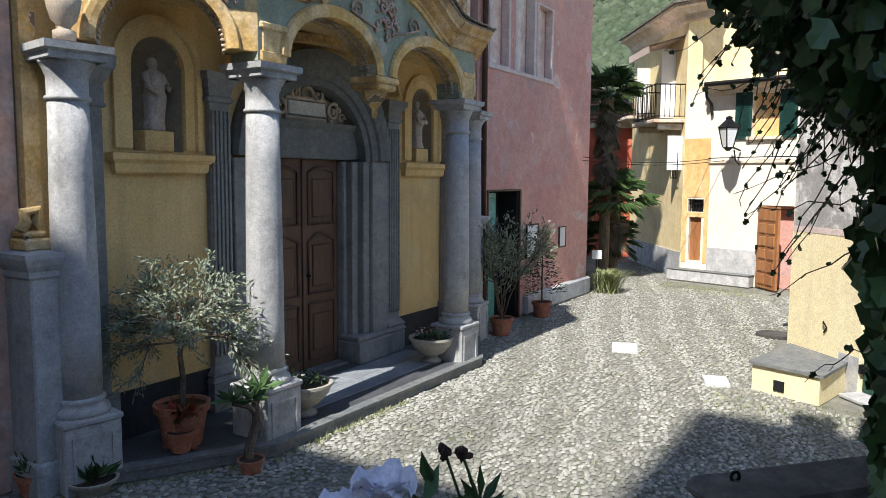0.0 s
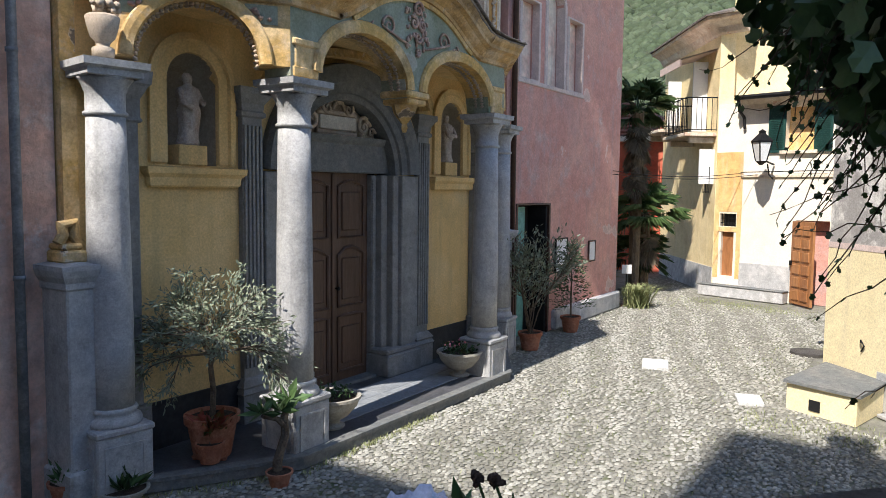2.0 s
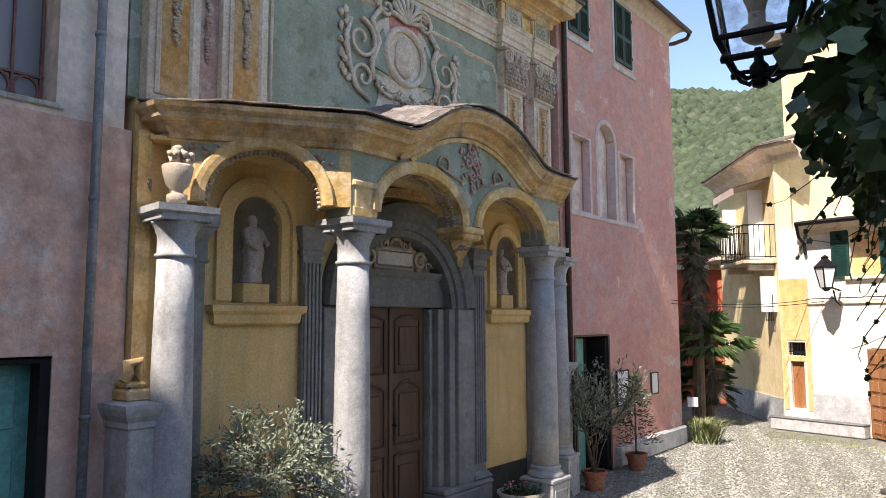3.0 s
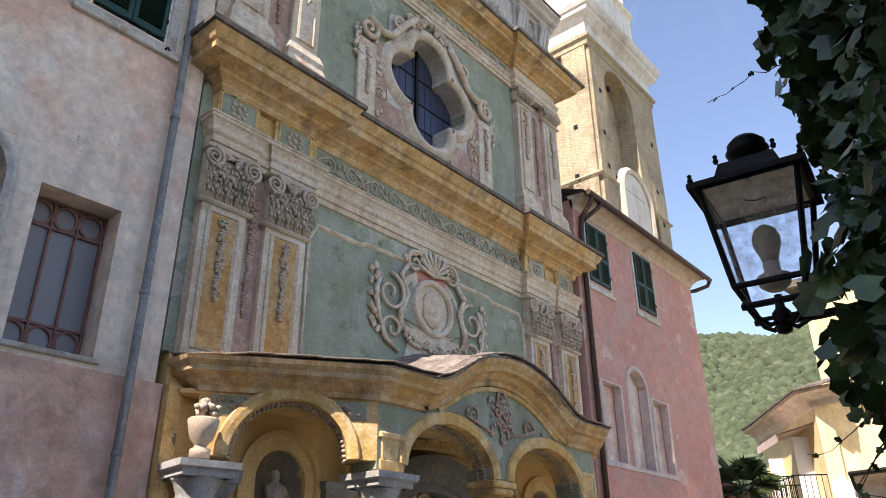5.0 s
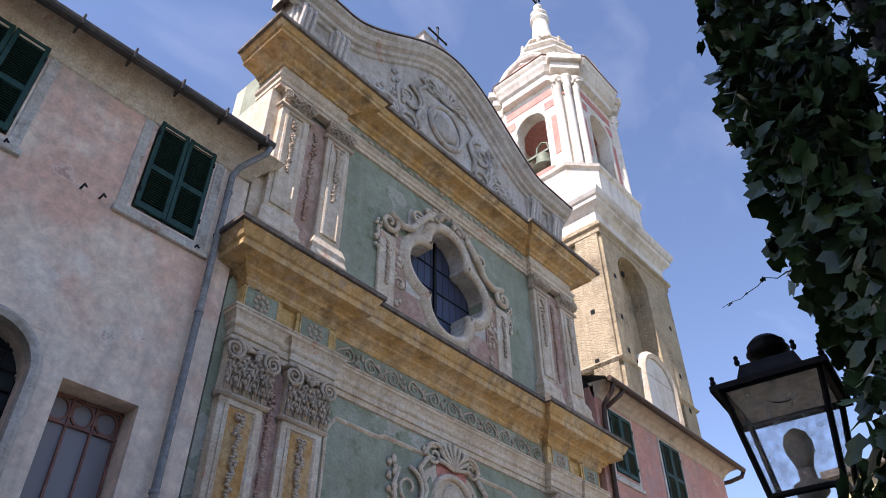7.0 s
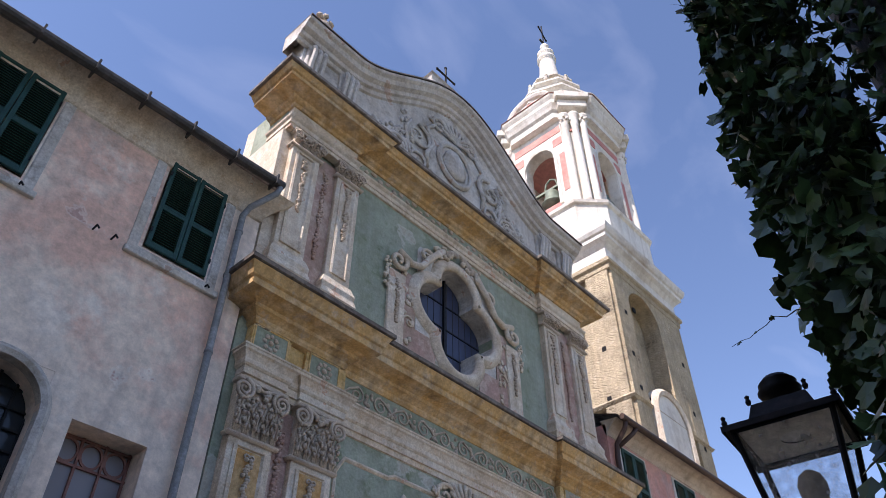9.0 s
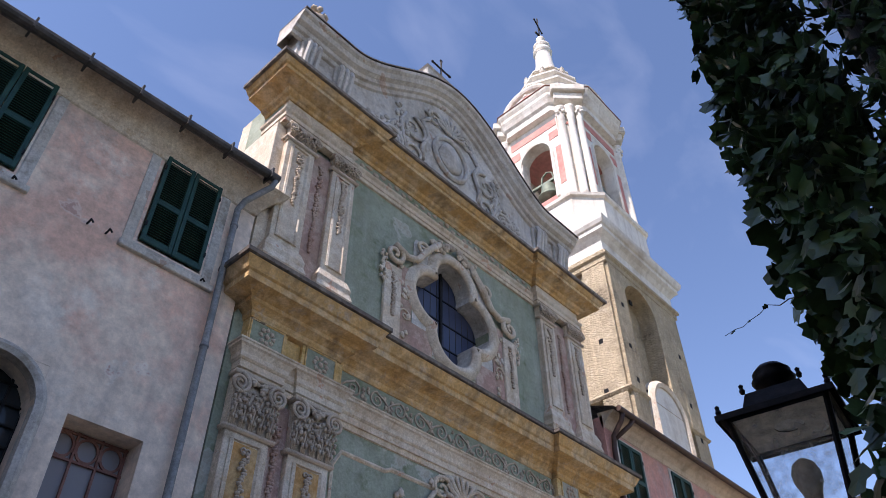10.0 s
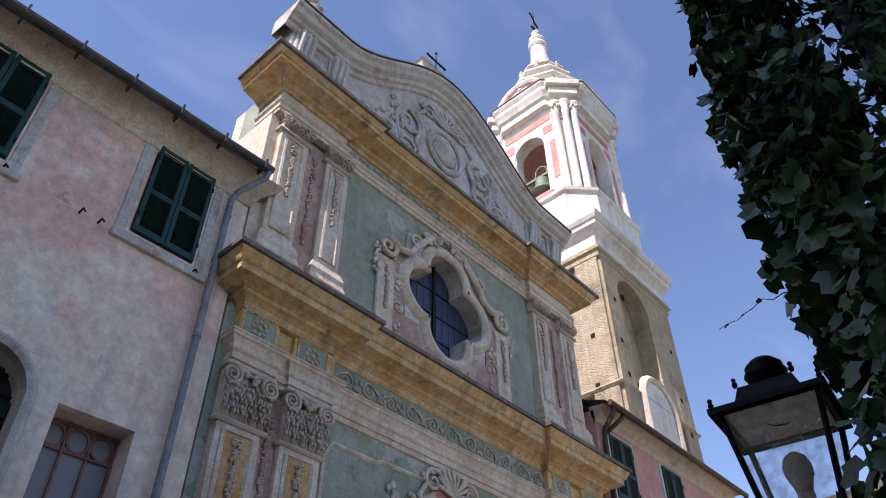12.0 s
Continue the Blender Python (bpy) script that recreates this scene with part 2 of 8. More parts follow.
    "cobble": mat("grey_cobble", [(.255, .25, .215), (.295, .285, .245), (.215, .225, .155)], 2.0, bump=.15, fine=60, vary=.3),
    "cobblelight": mat("pale_cobble", [(.36, .355, .31), (.42, .41, .365)], 2.0, bump=.15, fine=60, vary=.25),
    "wood_hill": mat("wooded_hillside", [(.06, .09, .035), (.09, .12, .05)], .02, 1, 0, .1),
    # crown greens greyed, so distance haze is mixed into the colour
    "treecrown": mat("tree_crown", [(.05, .068, .034), (.075, .095, .052), (.11, .12, .078)], .06, .9, .4, .6, vary=.35),
    "bronze": mat("bell_bronze", [(.22, .26, .20), (.16, .18, .13)], 4, .6, .2, 30, metal=.4),
    "statue": mat("carved_statue_stone", [(.50, .44, .38), (.56, .50, .44)], 6, .9, .3, 50, grime=(.36, .25, .22), grime_scale=4),
    "niche": mat("grey_niche_plaster", [(.40, .35, .27), (.36, .31, .24)], 2, bump=.2),
    "plaque": mat("marble_plaque", [(.66, .64, .58), (.60, .58, .52)], 4, .6, .05),
    "lead": mat("window_came", [(.24, .11, .09), (.30, .15, .12)], 8, .7, 0),
    # near-black that paints the darkness of rooms and holes; also colours a door frame
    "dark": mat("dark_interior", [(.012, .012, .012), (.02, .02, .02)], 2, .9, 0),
    "signwhite": mat("white_sign", [(.78, .78, .76), (.74, .74, .73)], 4, .5, 0),
    "whiteslab": mat("pale_cover_slab", [(.58, .58, .56), (.64, .64, .62)], 5, .8, .1),
    "ironcover": mat("iron_drain_cover", [(.09, .085, .08), (.06, .055, .05)], 8, .7, .3),
    "bulb": mat("frosted_lamp", [(.55, .50, .40), (.50, .45, .36)], 5, .4, 0),
    "patina": mat("lantern_inside_plate", [(.66, .63, .56), (.72, .69, .62)], 4, .6, .1),
}


def glassy(name, col, rough, trans):
    m = bpy.data.materials.new(name)
    m.use_nodes = True
    b = m.node_tree.nodes["Principled BSDF"]
    b.inputs["Base Color"].default_value = (*col, 1)
    b.inputs["Roughness"].default_value = rough
    b.inputs["Transmission Weight"].default_value = trans
    b.inputs["IOR"].default_value = 1.45
    return m


M["glassblue"] = glassy("dark_blue_glass", (.045, .055, .10), .28, 0)
M["glassgrey"] = glassy("dusty_leaded_glass", (.24, .22, .23), .35, 0)
M["glassdark"] = glassy("dark_glass", (.03, .035, .04), .12, 0)
gm = glassy("dirty_lantern_glass", (.93, .93, .91), .05, 1)
gn, gl = gm.node_tree.nodes, gm.node_tree.links
gt = gn.new("ShaderNodeBsdfTransparent")
gd = gn.new("ShaderNodeBsdfDiffuse")
gd.inputs[0].default_value = (.62, .62, .60, 1)
gx = gn.new("ShaderNodeMixShader")
gz = gn.new("ShaderNodeTexNoise")
gz.inputs["Scale"].default_value = 25
gr = gn.new("ShaderNodeMapRange")
for gi, gv in zip((1, 2, 3, 4), (.35, .8, .06, .5)):
    gr.inputs[gi].default_value = gv
gl.new(gn.new("ShaderNodeTexCoord").outputs["Object"], gz.inputs["Vector"])
gl.new(gz.outputs[0], gr.inputs[0])
gl.new(gr.outputs[0], gx.inputs[0])
gl.new(gt.outputs[0], gx.inputs[1])
gl.new(gd.outputs[0], gx.inputs[2])
gl.new(gx.outputs[0], gn["Material Output"].inputs[0])
M["glass"] = gm

# ---------------------------------------------------------------- geometry helpers
rng = random.Random(7)


def spread(old, now, k):
    """Widen along x by k, the station old coming to now."""
    return Matrix.Translation((now, 0, 0)) @ Matrix.Diagonal((k, 1, 1, 1)) @ Matrix.Translation((-old, 0, 0))


FACADE, PORCH, PINK, LEFT = spread(7.2, 7.42, 1.04), spread(7.2, 7.43, 1.02), spread(12.48, 13.03, 1.09), Matrix.Translation((.12, 0, 0))
SQUARE = Matrix.Rotation(radians(-1.1), 4, "Z") @ Matrix.Diagonal((1.02, 1.02, 1, 1))
NEAR = Matrix.Translation((.02, -.01, .083)) @ Matrix.Rotation(radians(-1.0), 4, "Z")
PLACE = Matrix()


def thing(name, label="", category="", group="", kind="", at=(0, 0, 0)):
    ob = new(name)
    ob.matrix_world = PLACE @ Matrix.Translation(at)
    ob.empty_display_size = 0.2
    return tagged(ob, label, category, group, kind)


def mesh_of(name, bm, material, smooth=False):
    bmesh.ops.recalc_face_normals(bm, faces=bm.faces)
    me = bpy.data.meshes.new(name)
    bm.to_mesh(me)
    bm.free()
    me.materials.append(M[material])
    if smooth:
        for p in me.polygons:
            p.use_smooth = True
    return me


def part(name, bm, material, parent=None, label="", smooth=False, kind=""):
    ob = new(name, mesh_of(name, bm, material, smooth))
    if parent:
        ob.parent = parent
    return tagged(ob, label, kind=kind)


def solid(name, bm, material, label="", category="", group="", kind="", smooth=False):
    ob = new(name, mesh_of(name, bm, material, smooth))
    ob.matrix_world = PLACE
    return tagged(ob, label, category, group, kind)


def box(bm, x0, x1, y0, y1, z0, z1, bevel=0.0, m=None):
    r = bmesh.ops.create_cube(bm, size=1)
    vs = r["verts"]
    for v in vs:
        v.co = ((x0 + x1) / 2 + v.co.x * (x1 - x0), (y0 + y1) / 2 + v.co.y * (y1 - y0), (z0 + z1) / 2 + v.co.z * (z1 - z0))
    if bevel:
        es = list({e for v in vs for e in v.link_edges})
        g = bmesh.ops.bevel(bm, geom=es, offset=bevel, segments=1, affect="EDGES")
        vs = list({v for f in g["faces"] for v in f.verts} | {v for v in vs if v.is_valid})
    if m:
        bmesh.ops.transform(bm, matrix=m, verts=vs)
    return bm


def boxed(*a, **k):
    return box(bmesh.new(), *a, **k)


def lathe(bm, prof, cx=0, cy=0, seg=24, m=None):
    """Turned body: prof is (radius, z) from the bottom up."""
    rings = []
    for r, z in prof:
        rings.append([bm.verts.new((cx + r * math.cos(2 * math.pi * i / seg), cy + r * math.sin(2 * math.pi * i / seg), z)) for i in range(seg)])
    for a, b in zip(rings, rings[1:]):
        for i in range(seg):
            bm.faces.new((a[i], a[(i + 1) % seg], b[(i + 1) % seg], b[i]))
    bm.faces.new(rings[0][::-1])
    bm.faces.new(rings[-1])
    if m:
        bmesh.ops.transform(bm, matrix=m, verts=[v for r in rings for v in r])
    return bm


def tube(bm, pts, r, seg=6, taper=1.0, flat=1.0):
    """A round rod along points."""
    pts = [Vector(p) for p in pts]
    rings = []
    for i, p in enumerate(pts):
        d = (pts[min(i + 1, len(pts) - 1)] - pts[max(i - 1, 0)]).normalized()
        a = d.cross(Vector((0, 1, 0) if abs(d.y) < 0.9 else (1, 0, 0))).normalized()
        b = d.cross(a)
        rr = r * (1 + (taper - 1) * i / max(1, len(pts) - 1))
        rings.append([bm.verts.new(p + a * rr * math.cos(2 * math.pi * k / seg) + b * rr * flat * math.sin(2 * math.pi * k / seg)) for k in range(seg)])
    for a, b in zip(rings, rings[1:]):
        for k in range(seg):
            bm.faces.new((a[k], a[(k + 1) % seg], b[(k + 1) % seg], b[k]))
    bm.faces.new(rings[0][::-1])
    bm.faces.new(rings[-1])
    return bm


def blob(bm, c, r, sub=1, jit=0.15):
    """A small uneven lump with radii r."""
    g = bmesh.ops.create_icosphere(bm, subdivisions=sub, radius=1)
    for v in g["verts"]:
        k = 1 + rng.uniform(-jit, jit)
        v.co = (c[0] + v.co.x * r[0] * k, c[1] + v.co.y * r[1] * k, c[2] + v.co.z * r[2] * k)
    return bm


def spiral(cx, y, cz, r, turns, start=0.0, flip=1, n=22, shrink=0.88):
    return [(cx + flip * r * (1 - shrink * i / n) * math.cos(start + turns * 2 * math.pi * i / n), y,
             cz + r * (1 - shrink * i / n) * math.sin(start + turns * 2 * math.pi * i / n)) for i in range(n + 1)]


def moulding(bm, path, prof, closed=False):
    """Sweep a profile of (out, z) along plan points; out is to the right of the travel."""
    n = len(path)
    P = [Vector(p) for p in path]
    rows = []
    for i in range(n):
        a = P[i] - P[i - 1] if (i or closed) else P[1] - P[0]
        b = P[(i + 1) % n] - P[i] if (i < n - 1 or closed) else P[-1] - P[-2]
        na = Vector((a.y, -a.x)).normalized()
        nb = Vector((b.y, -b.x)).normalized()
        m = (na + nb)
        m = m / max(0.3, m.dot(na)) if m.length > 1e-6 else na
        rows.append([bm.verts.new((P[i].x + m.x * o, P[i].y + m.y * o, z)) for o, z in prof])
    for i in range(n if closed else n - 1):
        a, b = rows[i], rows[(i + 1) % n]
        for k in range(len(prof) - 1):
            bm.faces.new((a[k], b[k], b[k + 1], a[k + 1]))
    if not closed:
        bm.faces.new(rows[0])
        bm.faces.new(rows[-1][::-1])
    return bm


def sweep_xz(bm, pts, prof, y0, closed=False, m=None):
    """Sweep a profile of (along the left normal, towards the viewer) along a line in an upright plane at y0."""
    n = len(pts)
    P = [Vector(p) for p in pts]
    rows = []
    for i in range(n):
        a = P[(i + 1) % n] if (closed or i < n - 1) else P[i]
        b = P[i - 1] if (closed or i) else P[i]
        t = (a - b).normalized()
        nm = Vector((-t.y, t.x))
        rows.append([bm.verts.new((P[i].x + nm.x * u, y0 - d, P[i].y + nm.y * u)) for u, d in prof])
    for i in range(n if closed else n - 1):
        a, b = rows[i], rows[(i + 1) % n]
        for k in range(len(prof) - 1):
            bm.faces.new((a[k], b[k], b[k + 1], a[k + 1]))
    if not closed:
        bm.faces.new(rows[0])
        bm.faces.new(rows[-1][::-1])
    if m:
        bmesh.ops.transform(bm, matrix=m, verts=[v for r in rows for v in r])
    return bm


def arch_pts(x0, x1, zs, rise, n=18):
    c, r = (x0 + x1) / 2, (x1 - x0) / 2
    return [(c - r * math.cos(math.pi * i / n), zs + rise * math.sin(math.pi * i / n)) for i in range(n + 1)]


def screen(bm, us, low, high, y0, y1, m=None):
    """A slab between the lines low(u) and high(u), from y0 to y1."""
    rows = []
    for u in us:
        rows.append([bm.verts.new((u, y, z)) for y, z in ((y0, low(u)), (y0, high(u)), (y1, high(u)), (y1, low(u)))])
    for a, b in zip(rows, rows[1:]):
        for k in range(4):
            bm.faces.new((a[k], b[k], b[(k + 1) % 4], a[(k + 1) % 4]))
    bm.faces.new(rows[0])
    bm.faces.new(rows[-1][::-1])
    if m:
        bmesh.ops.transform(bm, matrix=m, verts=[v for r in rows for v in r])
    return bm


def plate_xz(pts, y0, y1):
    """An upright plate with the outline pts, from y0 to y1."""
    bm = bmesh.new()
    a, b = ([bm.verts.new((x, y, z)) for x, z in pts] for y in (y0, y1))
    bm.faces.new(a)
    bm.faces.new(b[::-1])
    for i in range(len(pts)):
        j = (i + 1) % len(pts)
        bm.faces.new((a[i], a[j], b[j], b[i]))
    return bm


def wall_grid(bm, x0, x1, z0, z1, y0, y1, holes=()):
    """An upright wall facing -y with rectangular openings through it."""
    xs = sorted({x0, x1, *[h[0] for h in holes], *[h[1] for h in holes]})
    zs = sorted({z0, z1, *[h[2] for h in holes], *[h[3] for h in holes]})
    xs = [x for x in xs if x0 <= x <= x1]
    zs = [z for z in zs if z0 <= z <= z1]

    def full(i, j):
        if not (0 <= i < len(xs) - 1 and 0 <= j < len(zs) - 1):
            return False
        cx, cz = (xs[i] + xs[i + 1]) / 2, (zs[j] + zs[j + 1]) / 2
        return not any(h[0] < cx < h[1] and h[2] < cz < h[3] for h in holes)
    vv = {}

    def V(i, j, k):
        if (i, j, k) not in vv:
            vv[i, j, k] = bm.verts.new((xs[i], (y0, y1)[k], zs[j]))
        return vv[i, j, k]
    for i in range(len(xs) - 1):
        for j in range(len(zs) - 1):
            if not full(i, j):
                continue
            for k in (0, 1):
                bm.faces.new((V(i, j, k), V(i + 1, j, k), V(i + 1, j + 1, k), V(i, j + 1, k)))
            for di, dj, a, b in ((-1, 0, (i, j), (i, j + 1)), (1, 0, (i + 1, j), (i + 1, j + 1)), (0, -1, (i, j), (i + 1, j)), (0, 1, (i, j + 1), (i + 1, j + 1))):
                if not full(i + di, j + dj):
                    bm.faces.new((V(*a, 0), V(*b, 0), V(*b, 1), V(*a, 1)))
    return bm


def along(p, q):
    """A frame whose x runs from plan point p towards q, and whose -y looks outwards to the right of the travel."""
    d = Vector((q[0] - p[0], q[1] - p[1]))
    return Matrix.Translation((p[0], p[1], 0)) @ Matrix.Rotation(math.atan2(d.y, d.x), 4, "Z"), d.length


def arched(x0, x1, zs, rise):
    """Height of an arched opening over u, or the springing outside it."""
    def f(u):
        k = (u - (x0 + x1) / 2) / ((x1 - x0) / 2)
        return zs + rise * math.sqrt(max(0.0, 1 - k * k)) if abs(k) < 1 else zs
    return f


def spaced(a, b, n):
    return [a + (b - a) * i / n for i in range(n + 1)]


def leaf_cloud(centres, size, rnd, aspect=0.4, fold=0.2, droop=0.0, lobed=False):
    """Many single leaves at (point, outward direction): verts and faces."""
    V, F = [], []
    for p, d in centres:
        d = Vector(d).normalized()
        side = d.cross(Vector((rnd.uniform(-1, 1), rnd.uniform(-1, 1), rnd.uniform(-.5, 1)))).normalized()
        up = side.cross(d)
        s = size * rnd.uniform(.6, 1.3)
        w = s * aspect
        p = Vector(p)
        k = len(V)
        if lobed:
            for u, v, h in ((0, 0, 0), (.3, .55, .1), (.5, .32, .04), (.8, .38, .08), (1, 0, -.1), (.8, -.38, .08), (.5, -.32, .04), (.3, -.55, .1), (.5, 0, 0)):
                V.append(p + d * s * u + side * s * v * aspect * 2 + up * s * h * fold * 6)
            F += [(k + 8, k + a, k + b) for a, b in zip((0, 1, 2, 3, 4, 5, 6, 7), (1, 2, 3, 4, 5, 6, 7, 0))]
        else:
            V += [p, p + d * s * .5 + side * w * .5 + up * s * fold, p + d * s, p + d * s * .5 - side * w * .5 + up * s * fold]
            F += [(k, k + 1, k + 2), (k, k + 2, k + 3)]
    return V, F


def raw(name, V, F, material, parent=None, label="", kind="", category=""):
    me = bpy.data.meshes.new(name)
    me.from_pydata([tuple(v) for v in V], [], F)
    me.materials.append(M[material])
    ob = new(name, me)
    if parent:
        ob.parent = parent
    else:
        ob.matrix_world = PLACE
    return tagged(ob, label, category, kind=kind)

# ---------------------------------------------------------------- ground
XC, YC = 7.2, 6.5
bm = bmesh.new()
gv = [bm.verts.new(p) for p in ((-700, -700, -0.012), (900, -700, -0.012), (900, 700, -0.012), (-700, 700, -0.012))]
bm.faces.new(gv)
ground = solid("ground", bm, "earth", "gritty soil and moss of the sloping village square", "ground", kind="structure")

# ---------------------------------------------------------------- church
PLACE = FACADE
church = thing("church", "baroque church facade with green panels and ochre cornices", "church")


def plate(name, x0, x1, y0, y1, z0, z1, material, parent=church, bevel=0.0, label=""):
    return part(name, boxed(x0, x1, y0, y1, z0, z1, bevel), material, parent, label)


# walls in three stages, with openings
NICHES = (4.88, 9.62)
holes = [(6.2, 8.2, 0.0, 4.0)] + [(c - .3, c + .3, 3.03, 4.2) for c in NICHES]
part("wall", wall_grid(bmesh.new(), 3.50, 11.05, 0, 4.95, YC, YC + .45, holes), "yellow", church, "yellow plastered porch wall with two niches")
part("wall", wall_grid(bmesh.new(), 3.42, 11.02, 4.95, 8.1, YC, YC + .45), "green", church)
part("wall", wall_grid(bmesh.new(), 3.45, 10.9, 8.1, 12.45, YC, YC + .9, [(6.27, 8.03, 9.15, 11.16)]), "green", church)
for c in NICHES:
    part("niche_head", screen(bmesh.new(), spaced(c - .3, c + .3, 20), arched(c - .299, c + .299, 3.9, .298), lambda u: 4.22, YC + .01, YC + .4), "yellow", church)


# arched doorway head inside the opening
bm = screen(bmesh.new(), spaced(6.2, 8.2, 32), arched(6.202, 8.198, 3.0, .98), lambda u: 4.02, YC + .01, YC + .42)
part("doorway_head", bm, "yellow", church)


def niche(c):
    bm = bmesh.new()
    rings = []
    for z, r in [(3.03, .3), (3.3, .3), (3.6, .3), (3.9, .3)] + [(3.9 + .3 * math.sin(a), .3 * math.cos(a)) for a in spaced(.25, 1.5, 5)]:
        rings.append([bm.verts.new((c - r * math.cos(math.pi * i / 12), YC + .02 + r * math.sin(math.pi * i / 12) * 1.2, z)) for i in range(13)])
    for a, b in zip(rings, rings[1:]):
        for i in range(12):
            bm.faces.new((a[i], a[i + 1], b[i + 1], b[i]))
    part("niche", bm, "niche", church, "grey plastered niche hollow", True)
    # surround and sill
    bm = bmesh.new()
    pts = [(c - .42, 3.05)] + arch_pts(c - .42, c + .42, 3.88, .42) + [(c + .42, 3.05)]
    sweep_xz(bm, pts, [(.09, 0), (.09, .05), (.02, .06), (0, .03), (-.11, .03), (-.12, 0)], YC)
    part("niche_surround", bm, "yellow", church)
    bm = bmesh.new()
    moulding(bm, [(c - .52, YC), (c - .52, YC - .06), (c + .52, YC - .06), (c + .52, YC)], [(0, 2.80), (.02, 2.82), (.03, 2.90), (.07, 2.94), (.08, 3.0), (-.1, 3.02)])
    part("niche_sill", bm, "yellow", church)
    plate("statue_base", c - .17, c + .17, YC - .02, YC + .22, 3.03, 3.24, "yellow", bevel=.01)


for c in NICHES:
    niche(c)


def statue(c, lean):
    bm = bmesh.new()
    prof = [(.115, 3.245), (.12, 3.27), (.10, 3.36), (.105, 3.5), (.12, 3.6), (.10, 3.66), (.125, 3.76), (.11, 3.83), (.045, 3.865), (.04, 3.885), (.055, 3.92), (.052, 3.96), (.03, 3.99)]
    lathe(bm, prof, c, YC + .09, 20)
    for v in bm.verts:
        a = math.atan2(v.co.y - YC - .09, v.co.x - c)
        fold = 1 + .12 * math.sin(a * 7 + v.co.z * 9) * (v.co.z < 3.84)
        v.co.x = c + (v.co.x - c) * fold + lean * .03 * math.sin((v.co.z - 3.24) * 4)
        v.co.y = YC + .09 + (v.co.y - YC - .09) * fold * .85
    tube(bm, [(c - .1, YC + .05, 3.8), (c - .13, YC - .02, 3.68), (c - .02, YC - .04, 3.62)], .032, 7)
    tube(bm, [(c + .1, YC + .05, 3.8), (c + .13, YC, 3.66), (c + .1 * lean, YC - .05, 3.68)], .032, 7)
    solid("statue", bm, "statue", "weathered carved stone statue standing in a wall niche", "statue", "niche statues", smooth=True)


statue(NICHES[0], 1)
statue(NICHES[1], -1)

# portal: stone jambs, lintel, arch, tympanum and door
portal = thing("portal", "grey stone church portal with round arch and lintel", "doorway")
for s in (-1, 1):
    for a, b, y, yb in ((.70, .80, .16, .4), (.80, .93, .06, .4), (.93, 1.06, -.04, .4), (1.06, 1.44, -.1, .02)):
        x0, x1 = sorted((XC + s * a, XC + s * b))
        part("jamb", boxed(x0, x1, YC + y, YC + yb, .5, 3.0, .012), "shadestone", portal)
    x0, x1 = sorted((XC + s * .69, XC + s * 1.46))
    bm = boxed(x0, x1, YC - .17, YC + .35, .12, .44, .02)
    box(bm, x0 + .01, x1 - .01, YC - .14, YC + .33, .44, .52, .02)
    part("jamb_base", bm, "shadestone", portal)
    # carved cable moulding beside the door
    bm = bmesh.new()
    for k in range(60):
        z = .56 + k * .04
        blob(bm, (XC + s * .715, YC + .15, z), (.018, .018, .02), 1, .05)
    part("cable_moulding", bm, "shadestone", portal)
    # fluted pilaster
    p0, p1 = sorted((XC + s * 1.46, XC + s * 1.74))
    pil = part("fluted_pilaster", boxed(p0, p1, YC - .07, YC + .01, .62, 3.6, .008), "shadestone", portal)
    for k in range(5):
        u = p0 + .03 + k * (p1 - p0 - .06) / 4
        part("flute_rib", boxed(u - .017, u + .017, YC - .095, YC - .068, .75, 3.5, .006), "shadestone", pil)
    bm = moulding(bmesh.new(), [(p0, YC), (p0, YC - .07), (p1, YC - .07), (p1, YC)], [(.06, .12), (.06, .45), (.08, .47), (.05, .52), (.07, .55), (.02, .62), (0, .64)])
    part("pilaster_base", bm, "shadestone", pil)
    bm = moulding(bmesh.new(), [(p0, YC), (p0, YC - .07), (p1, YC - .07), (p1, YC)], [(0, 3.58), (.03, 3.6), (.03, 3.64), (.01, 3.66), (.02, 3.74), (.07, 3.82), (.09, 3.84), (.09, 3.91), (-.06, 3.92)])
    part("pilaster_capital", bm, "shadestone", pil)
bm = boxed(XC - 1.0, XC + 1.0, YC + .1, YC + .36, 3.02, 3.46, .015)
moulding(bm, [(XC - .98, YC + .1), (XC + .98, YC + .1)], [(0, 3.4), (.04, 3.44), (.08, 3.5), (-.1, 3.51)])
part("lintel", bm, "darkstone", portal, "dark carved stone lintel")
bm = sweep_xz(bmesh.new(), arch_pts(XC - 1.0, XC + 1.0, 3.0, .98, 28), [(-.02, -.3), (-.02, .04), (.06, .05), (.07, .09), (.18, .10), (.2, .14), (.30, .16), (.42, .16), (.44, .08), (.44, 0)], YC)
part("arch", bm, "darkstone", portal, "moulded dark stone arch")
bm = screen(bmesh.new(), spaced(XC - .98, XC + .98, 24), lambda u: 3.5, arched(XC - .981, XC + .981, 3.0, 1.0), YC + .22, YC + .3)
part("tympanum", bm, "stucco", portal)
bm = boxed(XC - .34, XC + .34, YC + .13, YC + .2, 3.58, 3.76, .01)
plq = part("plaque", bm, "plaque", portal, "pale marble inscription plaque")
bm = bmesh.new()
sweep_xz(bm, [(XC - .36, 3.56), (XC + .36, 3.56), (XC + .36, 3.78), (XC - .36, 3.78)], [(-.04, 0), (-.05, .05), (0, .06), (.01, 0)], YC + .2, True)
